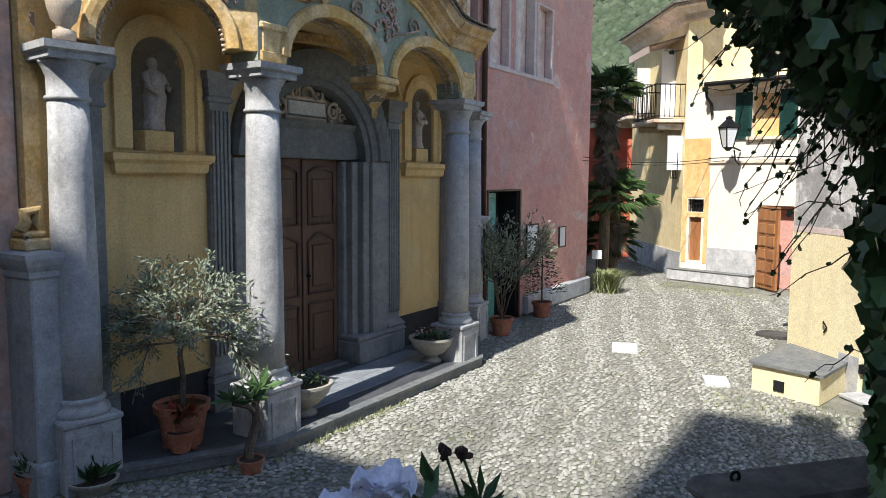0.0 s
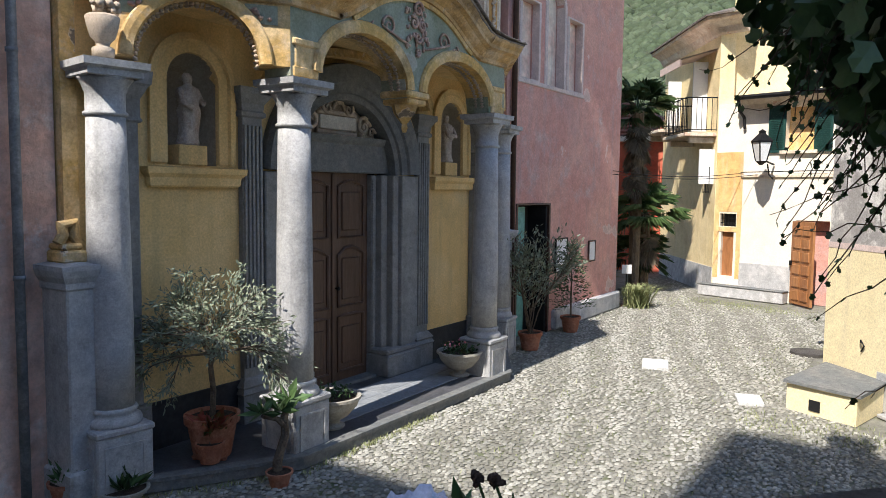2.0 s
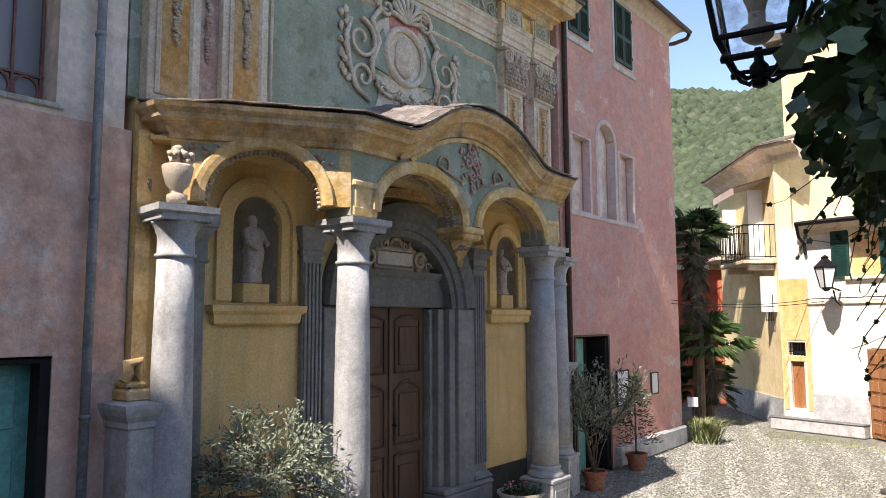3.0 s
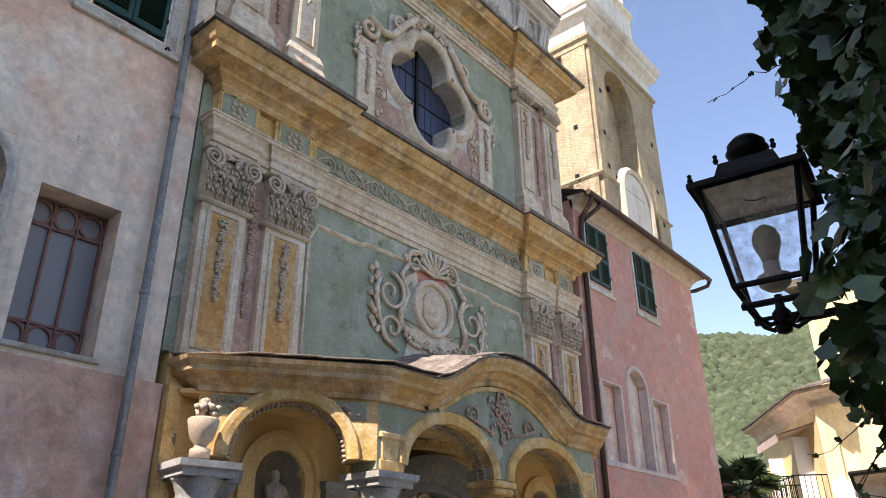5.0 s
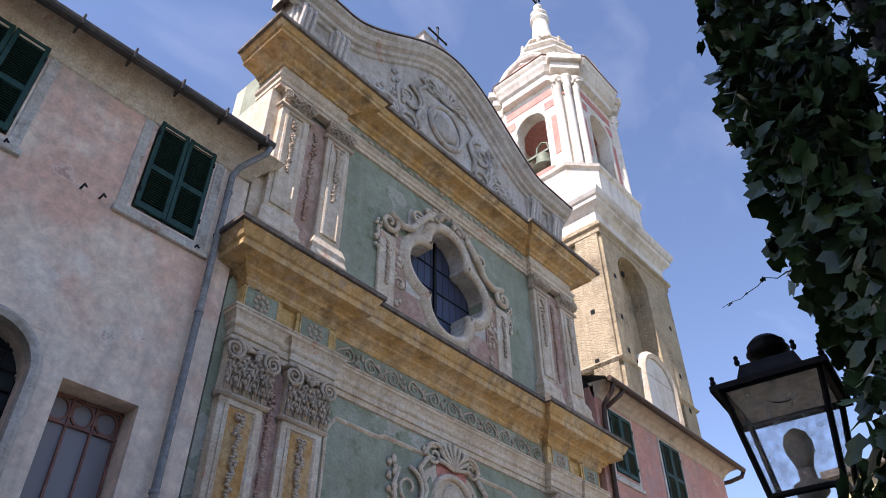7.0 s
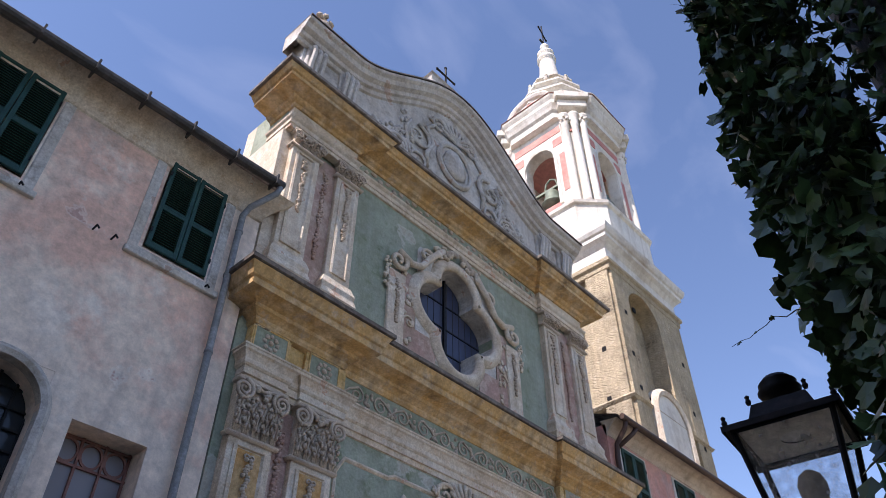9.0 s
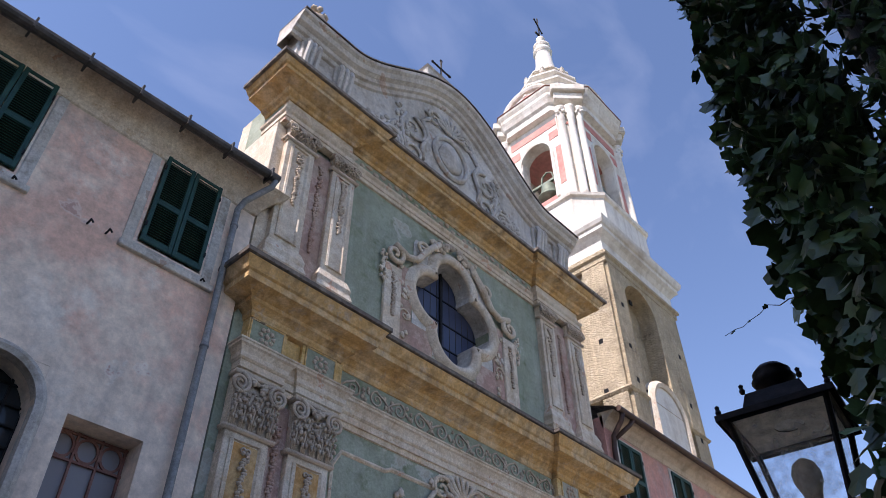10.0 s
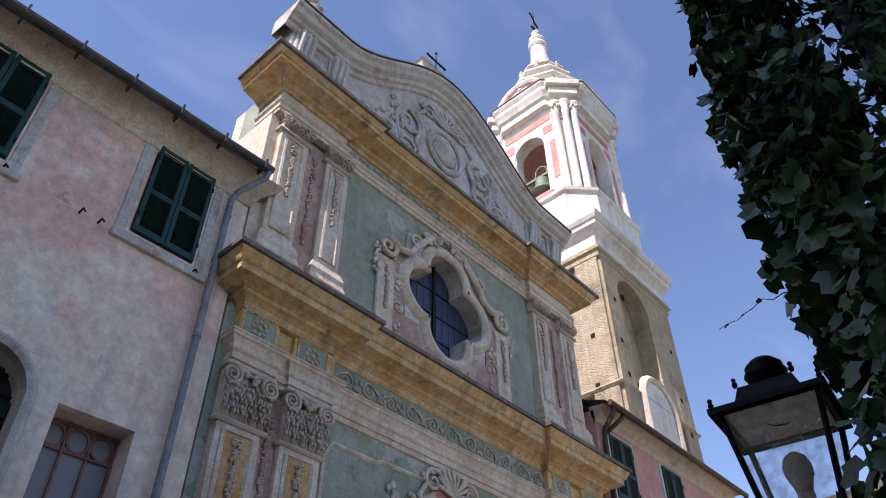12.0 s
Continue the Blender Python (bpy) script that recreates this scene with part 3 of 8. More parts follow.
for s in (-1, 1):
    tube(bm, spiral(XC + s * .5, YC + .14, 3.66, .13, 1.3, 1.0, s), .03, 6, .6)
    tube(bm, spiral(XC + s * .2, YC + .14, 3.86, .09, 1.2, 2.4, -s), .025, 6, .6)
    tube(bm, spiral(XC + s * .68, YC + .15, 3.58, .08, 1.2, 0, s), .02, 6, .6)
    for k in range(7):
        blob(bm, (XC + s * rng.uniform(.42, .75), YC + .16, rng.uniform(3.52, 3.75)), (.05, .03, .05))
for k in range(9):
    a = math.pi * k / 8
    blob(bm, (XC + .1 * math.cos(a), YC + .13, 3.86 + .09 * math.sin(a)), (.025, .03, .04))
part("cartouche", bm, "relief", portal, "carved stucco cartouche round the plaque", True)

door = thing("church_door", "dark brown carved double church door, closed", "door")
for s in (-1, 1):
    x0, x1 = sorted((XC + s * .005, XC + s * .70))
    lf = part("door_leaf", boxed(x0, x1, YC + .24, YC + .3, .14, 3.02, .006), "wood", door)
    c = (x0 + x1) / 2
    for z0, z1, wav in ((.3, 1.05, 0), (1.2, 2.0, .1), (2.15, 2.9, .06)):
        pts = [(c - .24, z0), (c + .24, z0), (c + .24, z1 - wav), (c + .12, z1 - wav * .4), (c, z1), (c - .12, z1 - wav * .2), (c - .24, z1 - wav)]
        bm = sweep_xz(bmesh.new(), pts, [(-.035, 0), (-.035, .02), (-.012, .035), (.012, .02), (.012, 0)], YC + .24, True)
        part("panel_moulding", bm, "wood", lf)
        bm = boxed(c - .18, c + .18, YC + .225, YC + .245, z0 + .08, z1 - .14, .015)
        part("raised_panel", bm, "wood", lf)
part("meeting_bar", boxed(XC - .03, XC + .03, YC + .215, YC + .245, .14, 3.0, .008), "wood", door)
bm = bmesh.new()
lathe(bm, [(.012, 0), (.02, .03), (.026, .06), (.01, .08)], 0, 0, 10, Matrix.Translation((XC + .06, YC + .24, 1.45)) @ Matrix.Rotation(math.pi / 2, 4, "X"))
part("door_knob", bm, "metal", door)
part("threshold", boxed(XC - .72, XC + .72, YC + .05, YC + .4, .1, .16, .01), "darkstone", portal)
# black sheet: the unlit church inside, put in as colour
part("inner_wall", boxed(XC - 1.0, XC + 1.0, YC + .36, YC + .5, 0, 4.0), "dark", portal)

for x0, x1 in ((3.9, 5.44), (8.96, 10.6)):
    plate("dado", x0, x1, YC - .025, YC + .01, .1, .62, "black")


# facade pilasters of the two storeys
def festoon(bm, x, y, z1, z0, w, rnd):
    n = int((z1 - z0) / .035)
    for k in range(n):
        t = k / n
        z = z1 - (z1 - z0) * t
        ww = w * (.55 + .45 * math.sin(t * 9.5) ** 2) * (1 - .55 * t)
        for _ in range(2):
            blob(bm, (x + rnd.uniform(-ww, ww), y - .015, z), (.028, .03, .026), 1, .3)
    tube(bm, spiral(x - w * .6, y - .01, z1 + .03, w * .6, 1, 0, 1, 10), .012, 5)
    tube(bm, spiral(x + w * .6, y - .01, z1 + .03, w * .6, 1, 0, -1, 10), .012, 5)
    return bm


def capital(name, x0, x1, z0, z1, y, parent, full=True):
    bm = boxed(x0 + .035, x1 - .035, y + .004, y + .118, z0, z1, .01)
    w, h, c = x1 - x0, z1 - z0, (x0 + x1) / 2
    moulding(bm, [(x0, y + .1), (x0, y), (x1, y), (x1, y + .1)], [(0, z0 - .02), (.03, z0), (.03, z0 + .03), (0, z0 + .04)])
    rows = ((0.06, .42, 5), (.34, .36, 4)) if full else ((.25, .4, 4),)
    for zo, hh, n in rows:
        for k in range(n):
            u = x0 + w * (k + .5) / n
            zb = z0 + h * zo
            for dx in (-.28, 0, .28):
                q = w / n
                tube(bm, [(u + dx * q * .6, y - .005, zb), (u + dx * q, y - .035, zb + h * hh * .55), (u + dx * q * 1.3, y - .06, zb + h * hh * .9), (u + dx * q * 1.2, y - .085, zb + h * hh * .82)], q * .13, 5, .6, .6)
            for dx, dzz in ((-.42, .5), (.42, .5), (-.3, .75), (.3, .75), (0, .92), (-.2, .3), (.2, .3)):
                blob(bm, (u + dx * w / n, y - .03 - .055 * dzz, zb + h * hh * dzz), (w / n * .17, .025, h * hh * .12), 1, .3)
    r = h * (.19 if full else .26)
    for s in (-1, 1):
        cx = c + s * (w / 2 - r * .35)
        zc = z1 - r * 1.15
        tube(bm, spiral(cx, y - .07, zc, r, 2.2, math.pi / 2, s, 30), r * .2, 6, .55)
        tube(bm, [(c, y - .04, z1 - r * .6), (c + s * w * .25, y - .06, z1 - r * .35), (cx, y - .07, zc + r)], r * .2, 6)
    for k in range(7):
        blob(bm, (c + rng.uniform(-.09, .09), y - .05, z1 - r * rng.uniform(.4, 1.3)), (.04, .04, .04), 1, .3)
    box(bm, x0 - .03, x1 + .03, y - .06, y + .1, z1 - .03, z1 + .02, .008)
    return part(name, bm, "relief", parent, "weathered composite stucco capital" if full else "", True)


def pilaster(x0, x1, z0, z1, y, cap, base, panel):
    p = part("pilaster", boxed(x0, x1, y, YC + .01, z0, z1, .006), "stucco", church, "pale stucco pilaster with hanging fruit garland")
    c = (x0 + x1) / 2
    part("pilaster_panel", boxed(x0 + .12, x1 - .12, y - .006, y + .01, z0 + base + .12, cap[0] - .12), panel, p)
    bm = sweep_xz(bmesh.new(), [(x0 + .1, z0 + base + .1), (x1 - .1, z0 + base + .1), (x1 - .1, cap[0] - .1), (x0 + .1, cap[0] - .1)], [(-.03, 0), (-.03, .02), (0, .03), (.02, .012), (.03, 0)], y, True)
    part("panel_frame", bm, "stucco", p)
    part("garland", festoon(bmesh.new(), c, y - .01, cap[0] - .22, cap[0] - .22 - (cap[0] - z0 - base) * .52, .06, rng), "relief", p, smooth=True)
    capital("capital", x0 - .02, x1 + .02, cap[0], cap[1], y - .01, p, cap[1] - cap[0] > .5)
    if base:
        bm = moulding(bmesh.new(), [(x0, YC), (x0, y), (x1, y), (x1, YC)], [(.07, z0), (.07, z0 + base * .5), (.09, z0 + base * .55), (.06, z0 + base * .7), (.07, z0 + base * .8), (.02, z0 + base), (0, z0 + base + .02)])
        part("pilaster_base", bm, "stucco", p)
    return p


for x0, x1, pn in ((3.53, 4.07, "orange"), (4.32, 4.88, "orange"), (9.44, 9.98, "orange"), (10.34, 10.88, "orange")):
    pilaster(x0, x1, 4.9, 7.28, YC - .13, (6.6, 7.26), 0, pn)
for x0, x1 in ((3.58, 4.06), (4.41, 4.84), (9.47, 9.9), (10.33, 10.8)):
    pilaster(x0, x1, 8.6, 11.62, YC - .12, (11.3, 11.6), .72, "stucco")
for x0, x1, z0, z1 in ((4.07, 4.32, 4.95, 7.15), (9.98, 10.34, 4.95, 7.15), (4.06, 4.41, 9.0, 11.5), (9.9, 10.33, 9.0, 11.5)):
    plate("rose_strip", x0, x1, YC - .05, YC, z0, z1, "rose")
    part("strip_relief", festoon(bmesh.new(), (x0 + x1) / 2, YC - .05, z1 - .3, z0 + .5, .05, rng), "rose", church, smooth=True)

# panel frame of the lower green field, with stepped top corners
pts = [(5.02, 5.0), (9.42, 5.0), (9.42, 6.75), (9.3, 6.95), (8.6, 6.95), (8.5, 7.0), (5.94, 7.0), (5.84, 6.95), (5.14, 6.95), (5.02, 6.75)]
part("field_frame", sweep_xz(bmesh.new(), pts, [(-.03, 0), (-.03, .015), (0, .03), (.02, .015), (.03, 0)], YC, True), "stucco", church)

# entablatures follow the breaks over the pilaster pairs
def breaks(xl, l1, l2, r1, r2, xr, yo, yi, back):
    return [(xl, back), (xl, yo), (l1, yo), (l1, yo + .05), (l2, yo + .05), (l2, yo), (l2 + .62, yo), (l2 + .62, yi), (r1 - .62, yi), (r1 - .62, yo), (r1, yo), (r1, yo + .05), (r2, yo + .05), (r2, yo), (xr, yo), (xr, back)]


e1 = breaks(3.55, 4.08, 4.31, 10.0, 10.32, 10.88, YC - .14, YC - .03, YC + .3)
part("architrave", moulding(bmesh.new(), e1, [(-.1, 7.24), (0, 7.26), (0, 7.33), (.03, 7.335), (.03, 7.42), (.045, 7.43), (.06, 7.45), (.06, 7.51), (.07, 7.53), (.09, 7.57), (.115, 7.59), (.115, 7.62), (.13, 7.63), (.13, 7.65), (-.1, 7.66)]), "stucco", church, "stepped stucco architrave")
part("frieze", moulding(bmesh.new(), e1, [(-.1, 7.62), (.0, 7.65), (.0, 8.06), (-.1, 8.07)]), "gold", church)
part("frieze_field", boxed(4.9, 9.36, YC - .045, YC, 7.66, 8.02), "green", church)
e1o = [(3.57, YC + .3), (3.57, YC - .14), (4.86, YC - .14), (4.86, YC - .03), (9.4, YC - .03), (9.4, YC - .14), (10.88, YC - .14), (10.88, YC + .5)]
corn = [(-.1, 8.0), (.03, 8.02), (.05, 8.06), (.05, 8.1), (.10, 8.14), (.14, 8.16), (.14, 8.21), (.2, 8.24), (.34, 8.27), (.34, 8.36), (.37, 8.38), (.40, 8.44), (.43, 8.5), (.44, 8.55)]
part("cornice", moulding(bmesh.new(), e1o, corn + [(-.2, 8.58)]), "goldworn", church, "deep ochre cornice with black weathering")
part("cornice_flashing", moulding(bmesh.new(), e1o, [(-.2, 8.585), (.446, 8.51), (.47, 8.52), (.47, 8.58), (-.2, 8.64)]), "roofslate", church)
bm = bmesh.new()
for k in range(11):
    x = 5.2 + k * .4
    s = 1 if k % 2 else -1
    tube(bm, spiral(x, YC - .055, 7.84, .12, 1.5, math.pi / 2, s, 20), .016, 5, .6)
    tube(bm, [(x - s * .02, YC - .055, 7.96), (x + .13 * s, YC - .06, 7.88), (x + .27 * s, YC - .055, 7.74)], .016, 5)
    for _ in range(6):
        blob(bm, (x + .2 + rng.uniform(-.07, .07), YC - .055, 7.83 + rng.uniform(-.11, .11)), (.03, .022, .04), 1, .3)
part("frieze_scrollwork", bm, "relief", church, "stucco scrollwork of the frieze", True)
for x0, x1 in ((3.58, 4.02), (4.37, 4.8), (9.5, 9.94), (10.38, 10.82)):
    plate("frieze_panel", x0, x1, YC - .15, YC - .138, 7.7, 8.0, "green")
    c = (x0 + x1) / 2
    bm = bmesh.new()
    for k in range(8):
        a = k * math.pi / 4
        blob(bm, (c + .09 * math.cos(a), YC - .155, 7.85 + .09 * math.sin(a)), (.035, .02, .035), 1, .3)
    blob(bm, (c, YC - .155, 7.85), (.04, .03, .04))
    part("frieze_rosette", bm, "relief", church, "", True, "stuff")
    sweepf = sweep_xz(bmesh.new(), [(x0, 7.7), (x1, 7.7), (x1, 8.0), (x0, 8.0)], [(-.03, 0), (-.03, .02), (0, .02), (0, 0)], YC - .14, True)
    part("frieze_panel_frame", sweepf, "gold", church)

# upper storey entablature
e2 = [(3.46, YC + .45), (3.46, YC - .13), (4.72, YC - .13), (4.72, YC - .03), (9.42, YC - .03), (9.42, YC - .13), (10.78, YC - .13), (10.78, YC + 1.0)]
part("upper_architrave", moulding(bmesh.new(), e2, [(-.1, 11.600), (.01, 11.617), (.01, 11.684), (.03, 11.692), (.03, 11.768), (.06, 11.802), (.07, 11.835), (-.1, 11.844)]), "stucco", church)
part("upper_frieze", moulding(bmesh.new(), e2, [(-.1, 11.835), (.0, 11.844), (.0, 12.096), (-.1, 12.104)]), "stucco", church)
part("upper_frieze_field", boxed(4.78, 9.36, YC - .04, YC, 11.869, 12.070), "green", church)
uc = [(-.1, 12.062), (.03, 12.079), (.05, 12.121), (.10, 12.146), (.13, 12.188), (.22, 12.213), (.36, 12.238), (.36, 12.306), (.39, 12.322), (.43, 12.390), (.46, 12.423), (.46, 12.457)]
part("upper_cornice", moulding(bmesh.new(), e2, uc + [(-.2, 12.482)]), "goldworn", church, "weathered ochre upper cornice")
part("upper_cornice_flashing", moulding(bmesh.new(), e2, [(-.2, 12.487), (.466, 12.40), (.49, 12.41), (.49, 12.475), (-.2, 12.535)]), "roofslate", church)
bm = bmesh.new()
for k in range(30):
    x = 4.84 + k * .153
    blob(bm, (x, YC - .05, 11.970 + .03 * (-1) ** k), (.06, .02, .05), 1, .35)
part("upper_frieze_leafwork", bm, "relief", church, smooth=True, kind="stuff")
plate("side_return", 3.45, 4.0, YC + .9, YC + 1.15, 8.6, 12.45, "stucco")
plate("side_strip", 3.42, 3.58, YC - .02, YC + .88, 8.64, 11.62, "stucco")


# curved attic gable
GX = 7.11

def attic(u):
    d = abs(u - GX)
    if d > 2.75:
        return 14.18
    t = 1 - d / 2.75
    return 14.18 + 1.5 * t * t * (3 - 2 * t)


us = spaced(3.45, 10.75, 80)
part("gable_wall", screen(bmesh.new(), us, lambda u: 12.44, lambda u: attic(u) - .05, YC - .03, YC + .35), "white", church, "curved pale stucco gable with relief")
cap_pts = [(u, attic(u) - .32) for u in spaced(3.26, 10.94, 84)]
gprof = [(-.06, 0), (-.04, .05), (.03, .07), (.05, .13), (.12, .15), (.16, .24), (.24, .28), (.28, .34), (.33, .36), (.34, -.35), (-.06, -.35)]
part("gable_cornice", sweep_xz(bmesh.new(), cap_pts, gprof, YC - .03), "white", church, "curved moulded gable coping")
part("gable_coping", sweep_xz(bmesh.new(), cap_pts, [(.345, .38), (.375, .38), (.39, -.37), (.345, -.37)], YC - .03), "roofslate", church)
for x0, x1 in ((3.5, 3.85), (4.2, 4.55), (9.6, 9.95), (10.35, 10.7)):
    bm = boxed(x0, x1, YC - .1, YC, 12.47, 13.82, .02)
    for k in range(3):
        u = x0 + .07 + k * (x1 - x0 - .14) / 2
        tube(bm, [(u, YC - .11, 12.9), (u, YC - .15, 13.3), (u, YC - .22, 13.65), (u, YC - .17, 13.8)], .045, 6)
    part("gable_bracket", bm, "white", church, smooth=False)
bm = boxed(GX - .86, GX + .24, YC - .25, YC + .3, 15.58, 15.80, .03)
moulding(bm, [(GX - .81, YC + .3), (GX - .81, YC - .2), (GX + .19, YC - .2), (GX + .19, YC + .3)], [(0, 15.78), (.03, 15.80), (.06, 15.90), (.1, 15.94), (-.1, 15.98)])
part("gable_pedestal", bm, "white", church)
bm = tube(bmesh.new(), [(GX - .3, YC - .1, 15.93), (GX - .3, YC - .1, 16.88)], .022, 6)
tube(bm, [(GX - .56, YC - .1, 16.58), (GX - .04, YC - .1, 16.58)], .022, 6)
for p in ((GX - .3, 16.88), (GX - .56, 16.58), (GX - .04, 16.58)):
    blob(bm, (p[0], YC - .1, p[1]), (.045, .03, .045), 1, 0)
part("iron_cross", bm, "metal", church, "black iron cross on the gable")
# urn at the gable's end
bm = lathe(bmesh.new(), [(.16, 14.23), (.2, 14.31), (.1, 14.39), (.2, 14.53), (.24, 14.63), (.14, 14.73)], 3.66, YC, 14)
for k in range(16):
    blob(bm, (3.66 + rng.uniform(-.17, .17), YC + rng.uniform(-.15, .15), 14.75 + rng.uniform(0, .2)), (.07, .07, .07), 1, .3)
part("gable_urn", bm, "relief", church, "stone urn with fruit", True)


def cartouche(cx, cz, w, h, y, r):
    """C-scrolls, a shell, an oval and trailing lumps, about w by h."""
    bm = bmesh.new()
    for s in (-1, 1):
        X = lambda u: cx + s * u * w
        tube(bm, [(X(.22), y, cz + h * .32), (X(.30), y - .03, cz + h * .2), (X(.24), y - .03, cz + h * .05), (X(.3), y - .03, cz - h * .12), (X(.28), y, cz - h * .25)], r * 1.3, 6)
        tube(bm, spiral(X(.38), y - .02, cz + h * .02, w * .13, 1.4, math.pi / 2, s, 24), r, 6, .6)
        tube(bm, spiral(X(.36), y - .02, cz - h * .26, w * .10, 1.4, -math.pi / 2, s, 20), r, 6, .6)
        tube(bm, spiral(X(.17), y - .02, cz + h * .36, w * .09, 1.5, 0, -s, 20), r, 6, .6)
        tube(bm, [(X(.45), y, cz + h * .15), (X(.5), y - .02, cz), (X(.47), y - .02, cz - h * .2), (X(.4), y, cz - h * .36), (X(.3), y, cz - h * .42)], r, 6)
        for k in range(16):
            t = k / 15
            blob(bm, (X(.5 + .03 * math.sin(k * 2)), y, cz + h * (.2 - .5 * t)), (r * 1.6, r, r * 1.9), 1, .35)
        for k in range(10):
            t = k / 9
            blob(bm, (X(.05 + .2 * t), y - .02, cz - h * (.28 - .06 * math.sin(t * math.pi) * -1)), (r * 1.3, r, r * 1.3), 1, .3)
    n = 9
    for k in range(n):
        a = math.pi * (k + .5) / n
        tube(bm, [(cx, y - .03, cz + h * .3), (cx + w * .12 * math.cos(a), y - .05, cz + h * .3 + w * .12 * math.sin(a)), (cx + w * .15 * math.cos(a), y - .03, cz + h * .3 + w * .17 * math.sin(a))], r, 5, .9)
    for k in range(22):
        a = rng.uniform(.1, math.pi - .1)
        blob(bm, (cx + w * .25 * math.cos(a) + rng.uniform(-.03, .03), y, cz + h * .34 + h * .14 * math.sin(a)), (r * 1.7, r, r * 1.7), 1, .35)
    sweep_xz(bm, [(cx + w * .17 * math.cos(t), cz + h * .02 + h * .22 * math.sin(t)) for t in spaced(0, 2 * math.pi * 29 / 30, 29)], [(-r * 1.4, 0), (-r, r * 1.5), (r, r * 1.5), (r * 1.4, 0)], y, True)
    return bm


med = part("medallion", cartouche(XC, 6.4, 2.2, 1.75, YC - .03, .03), "stucco", church, "large stucco rocaille cartouche", True)
bm = bmesh.new()
blob(bm, (XC, YC - .02, 6.42), (.22, .05, .3), 2, .08)
part("medallion_boss", bm, "stucco", med, smooth=True)
bm = bmesh.new()
blob(bm, (XC, YC, 6.46), (.62, .022, .56), 3, .03)
part("medallion_back", bm, "stucco", med, smooth=True)
bm = plate_xz([(XC + 2.2 * u, 6.4 + 1.75 * v) for u, v in ((-.26, -.2), (.26, -.2), (.22, -.32), (.3, -.62), (-.3, -.62), (-.22, -.32))], YC - .03, YC - .008)
part("medallion_foot", bm, "stucco", med)
for s in (-1, 1):
    part("medallion_field", plate_xz([(XC + s * u, z) for u, z in ((.3, 6.1), (.58, 6.15), (.56, 6.5), (.42, 6.72), (.34, 6.5))], YC - .034, YC - .01), "green", med)
bm = bmesh.new()
for k in range(27):
    t = k / 26 * 2 - 1
    blob(bm, (XC + .6 * t, YC - .05, 6.0 - .2 * (1 - t * t) + .012 * (-1) ** k), (.035, .03, .035), 1, .3)
part("medallion_garland", bm, "relief", med, smooth=True, kind="stuff")
plate("medallion_field", XC - .29, XC + .29, YC - .016, YC, 6.6, 6.96, "towerpink", med)
part("gable_relief", cartouche(GX, 13.85, 2.7, 2.4, YC - .05, .036), "white", church, "pale stucco gable relief of scrolls", True)
bm = bmesh.new()
blob(bm, (GX, YC - .05, 13.9), (.33, .06, .42), 2, .1)
for s in (-1, 1):
    for k in range(90):
        t = rng.random()
        blob(bm, (GX + s * (1.1 + 1.0 * t), YC - .04, 13.0 + rng.uniform(0, 1.0) * (1 - t * .6)), (rng.uniform(.025, .085), .05, rng.uniform(.025, .085)), 1, .35)
    tube(bm, spiral(GX + s * 1.5, YC - .06, 13.2, .3, 1.5, 0, s, 26), .04, 6, .6)
    tube(bm, spiral(GX + s * 2.0, YC - .06, 12.85, .22, 1.3, 1, -s, 26), .035, 6, .6)
part("gable_relief_foliage", bm, "white", church, smooth=True)

# lobed window
LOBES = ((0, .59, .41), (0, -.6, .42), (-.45, .0, .44), (.45, .0, .44))


def lobe_r(a):
    best = 0
    for lx, lz, lr in LOBES:
        dx, dz = math.cos(a), math.sin(a)
        b = lx * dx + lz * dz
        disc = lr * lr - (lx * lx + lz * lz - b * b)
        if disc > 0:
            best = max(best, b + math.sqrt(disc))
    return best


OX, OZ = 7.15, 10.15
ang = spaced(0, 2 * math.pi * 71 / 72, 71)
outline = [(OX + lobe_r(a) * math.cos(a), OZ + lobe_r(a) * math.sin(a)) for a in ang]
win = thing("window_lobed", "quatrefoil church window with dark blue leaded glass", "window")
bm = bmesh.new()
ra, rb, rc = [], [], []
for a, p in zip(ang, outline):
    k = min(.93 / max(1e-6, abs(math.cos(a))), 1.05 / max(1e-6, abs(math.sin(a))))
    ra.append(bm.verts.new((p[0], YC - .015, p[1])))
    rb.append(bm.verts.new((OX + k * math.cos(a), YC - .015, OZ + k * math.sin(a))))
    rc.append(bm.verts.new((p[0], YC + .32, p[1])))
for i in range(72):
    j = (i + 1) % 72
    bm.faces.new((ra[i], ra[j], rb[j], rb[i]))
    bm.faces.new((ra[i], rc[i], rc[j], ra[j]))
part("reveal", bm, "white", win)
part("window_frame", sweep_xz(bmesh.new(), outline, [(.0, -.02), (.0, .05), (-.04, .09), (-.12, .10), (-.15, .06), (-.2, .05), (-.22, 0)], YC, True), "stucco", win, "moulded pale stucco surround", True)
part("pane", boxed(OX - .92, OX + .92, YC + .3, YC + .33, OZ - 1.03, OZ + 1.02), "glassblue", win)
for z in (OZ - .5, OZ - .02, OZ + .46):
    part("glazing_bar", boxed(OX - .9, OX + .9, YC + .285, YC + .30, z - .012, z + .012), "metal", win)
for k in range(12):
    x = OX - .83 + k * .151
    part("lead_came", boxed(x - .003, x + .003, YC + .292, YC + .30, OZ - 1.02, OZ + 1.0), "gutter", win)
part("saddle_bar", boxed(OX - .02, OX + .02, YC + .26, YC + .3, OZ - 1.02, OZ + 1.0), "metal", win)
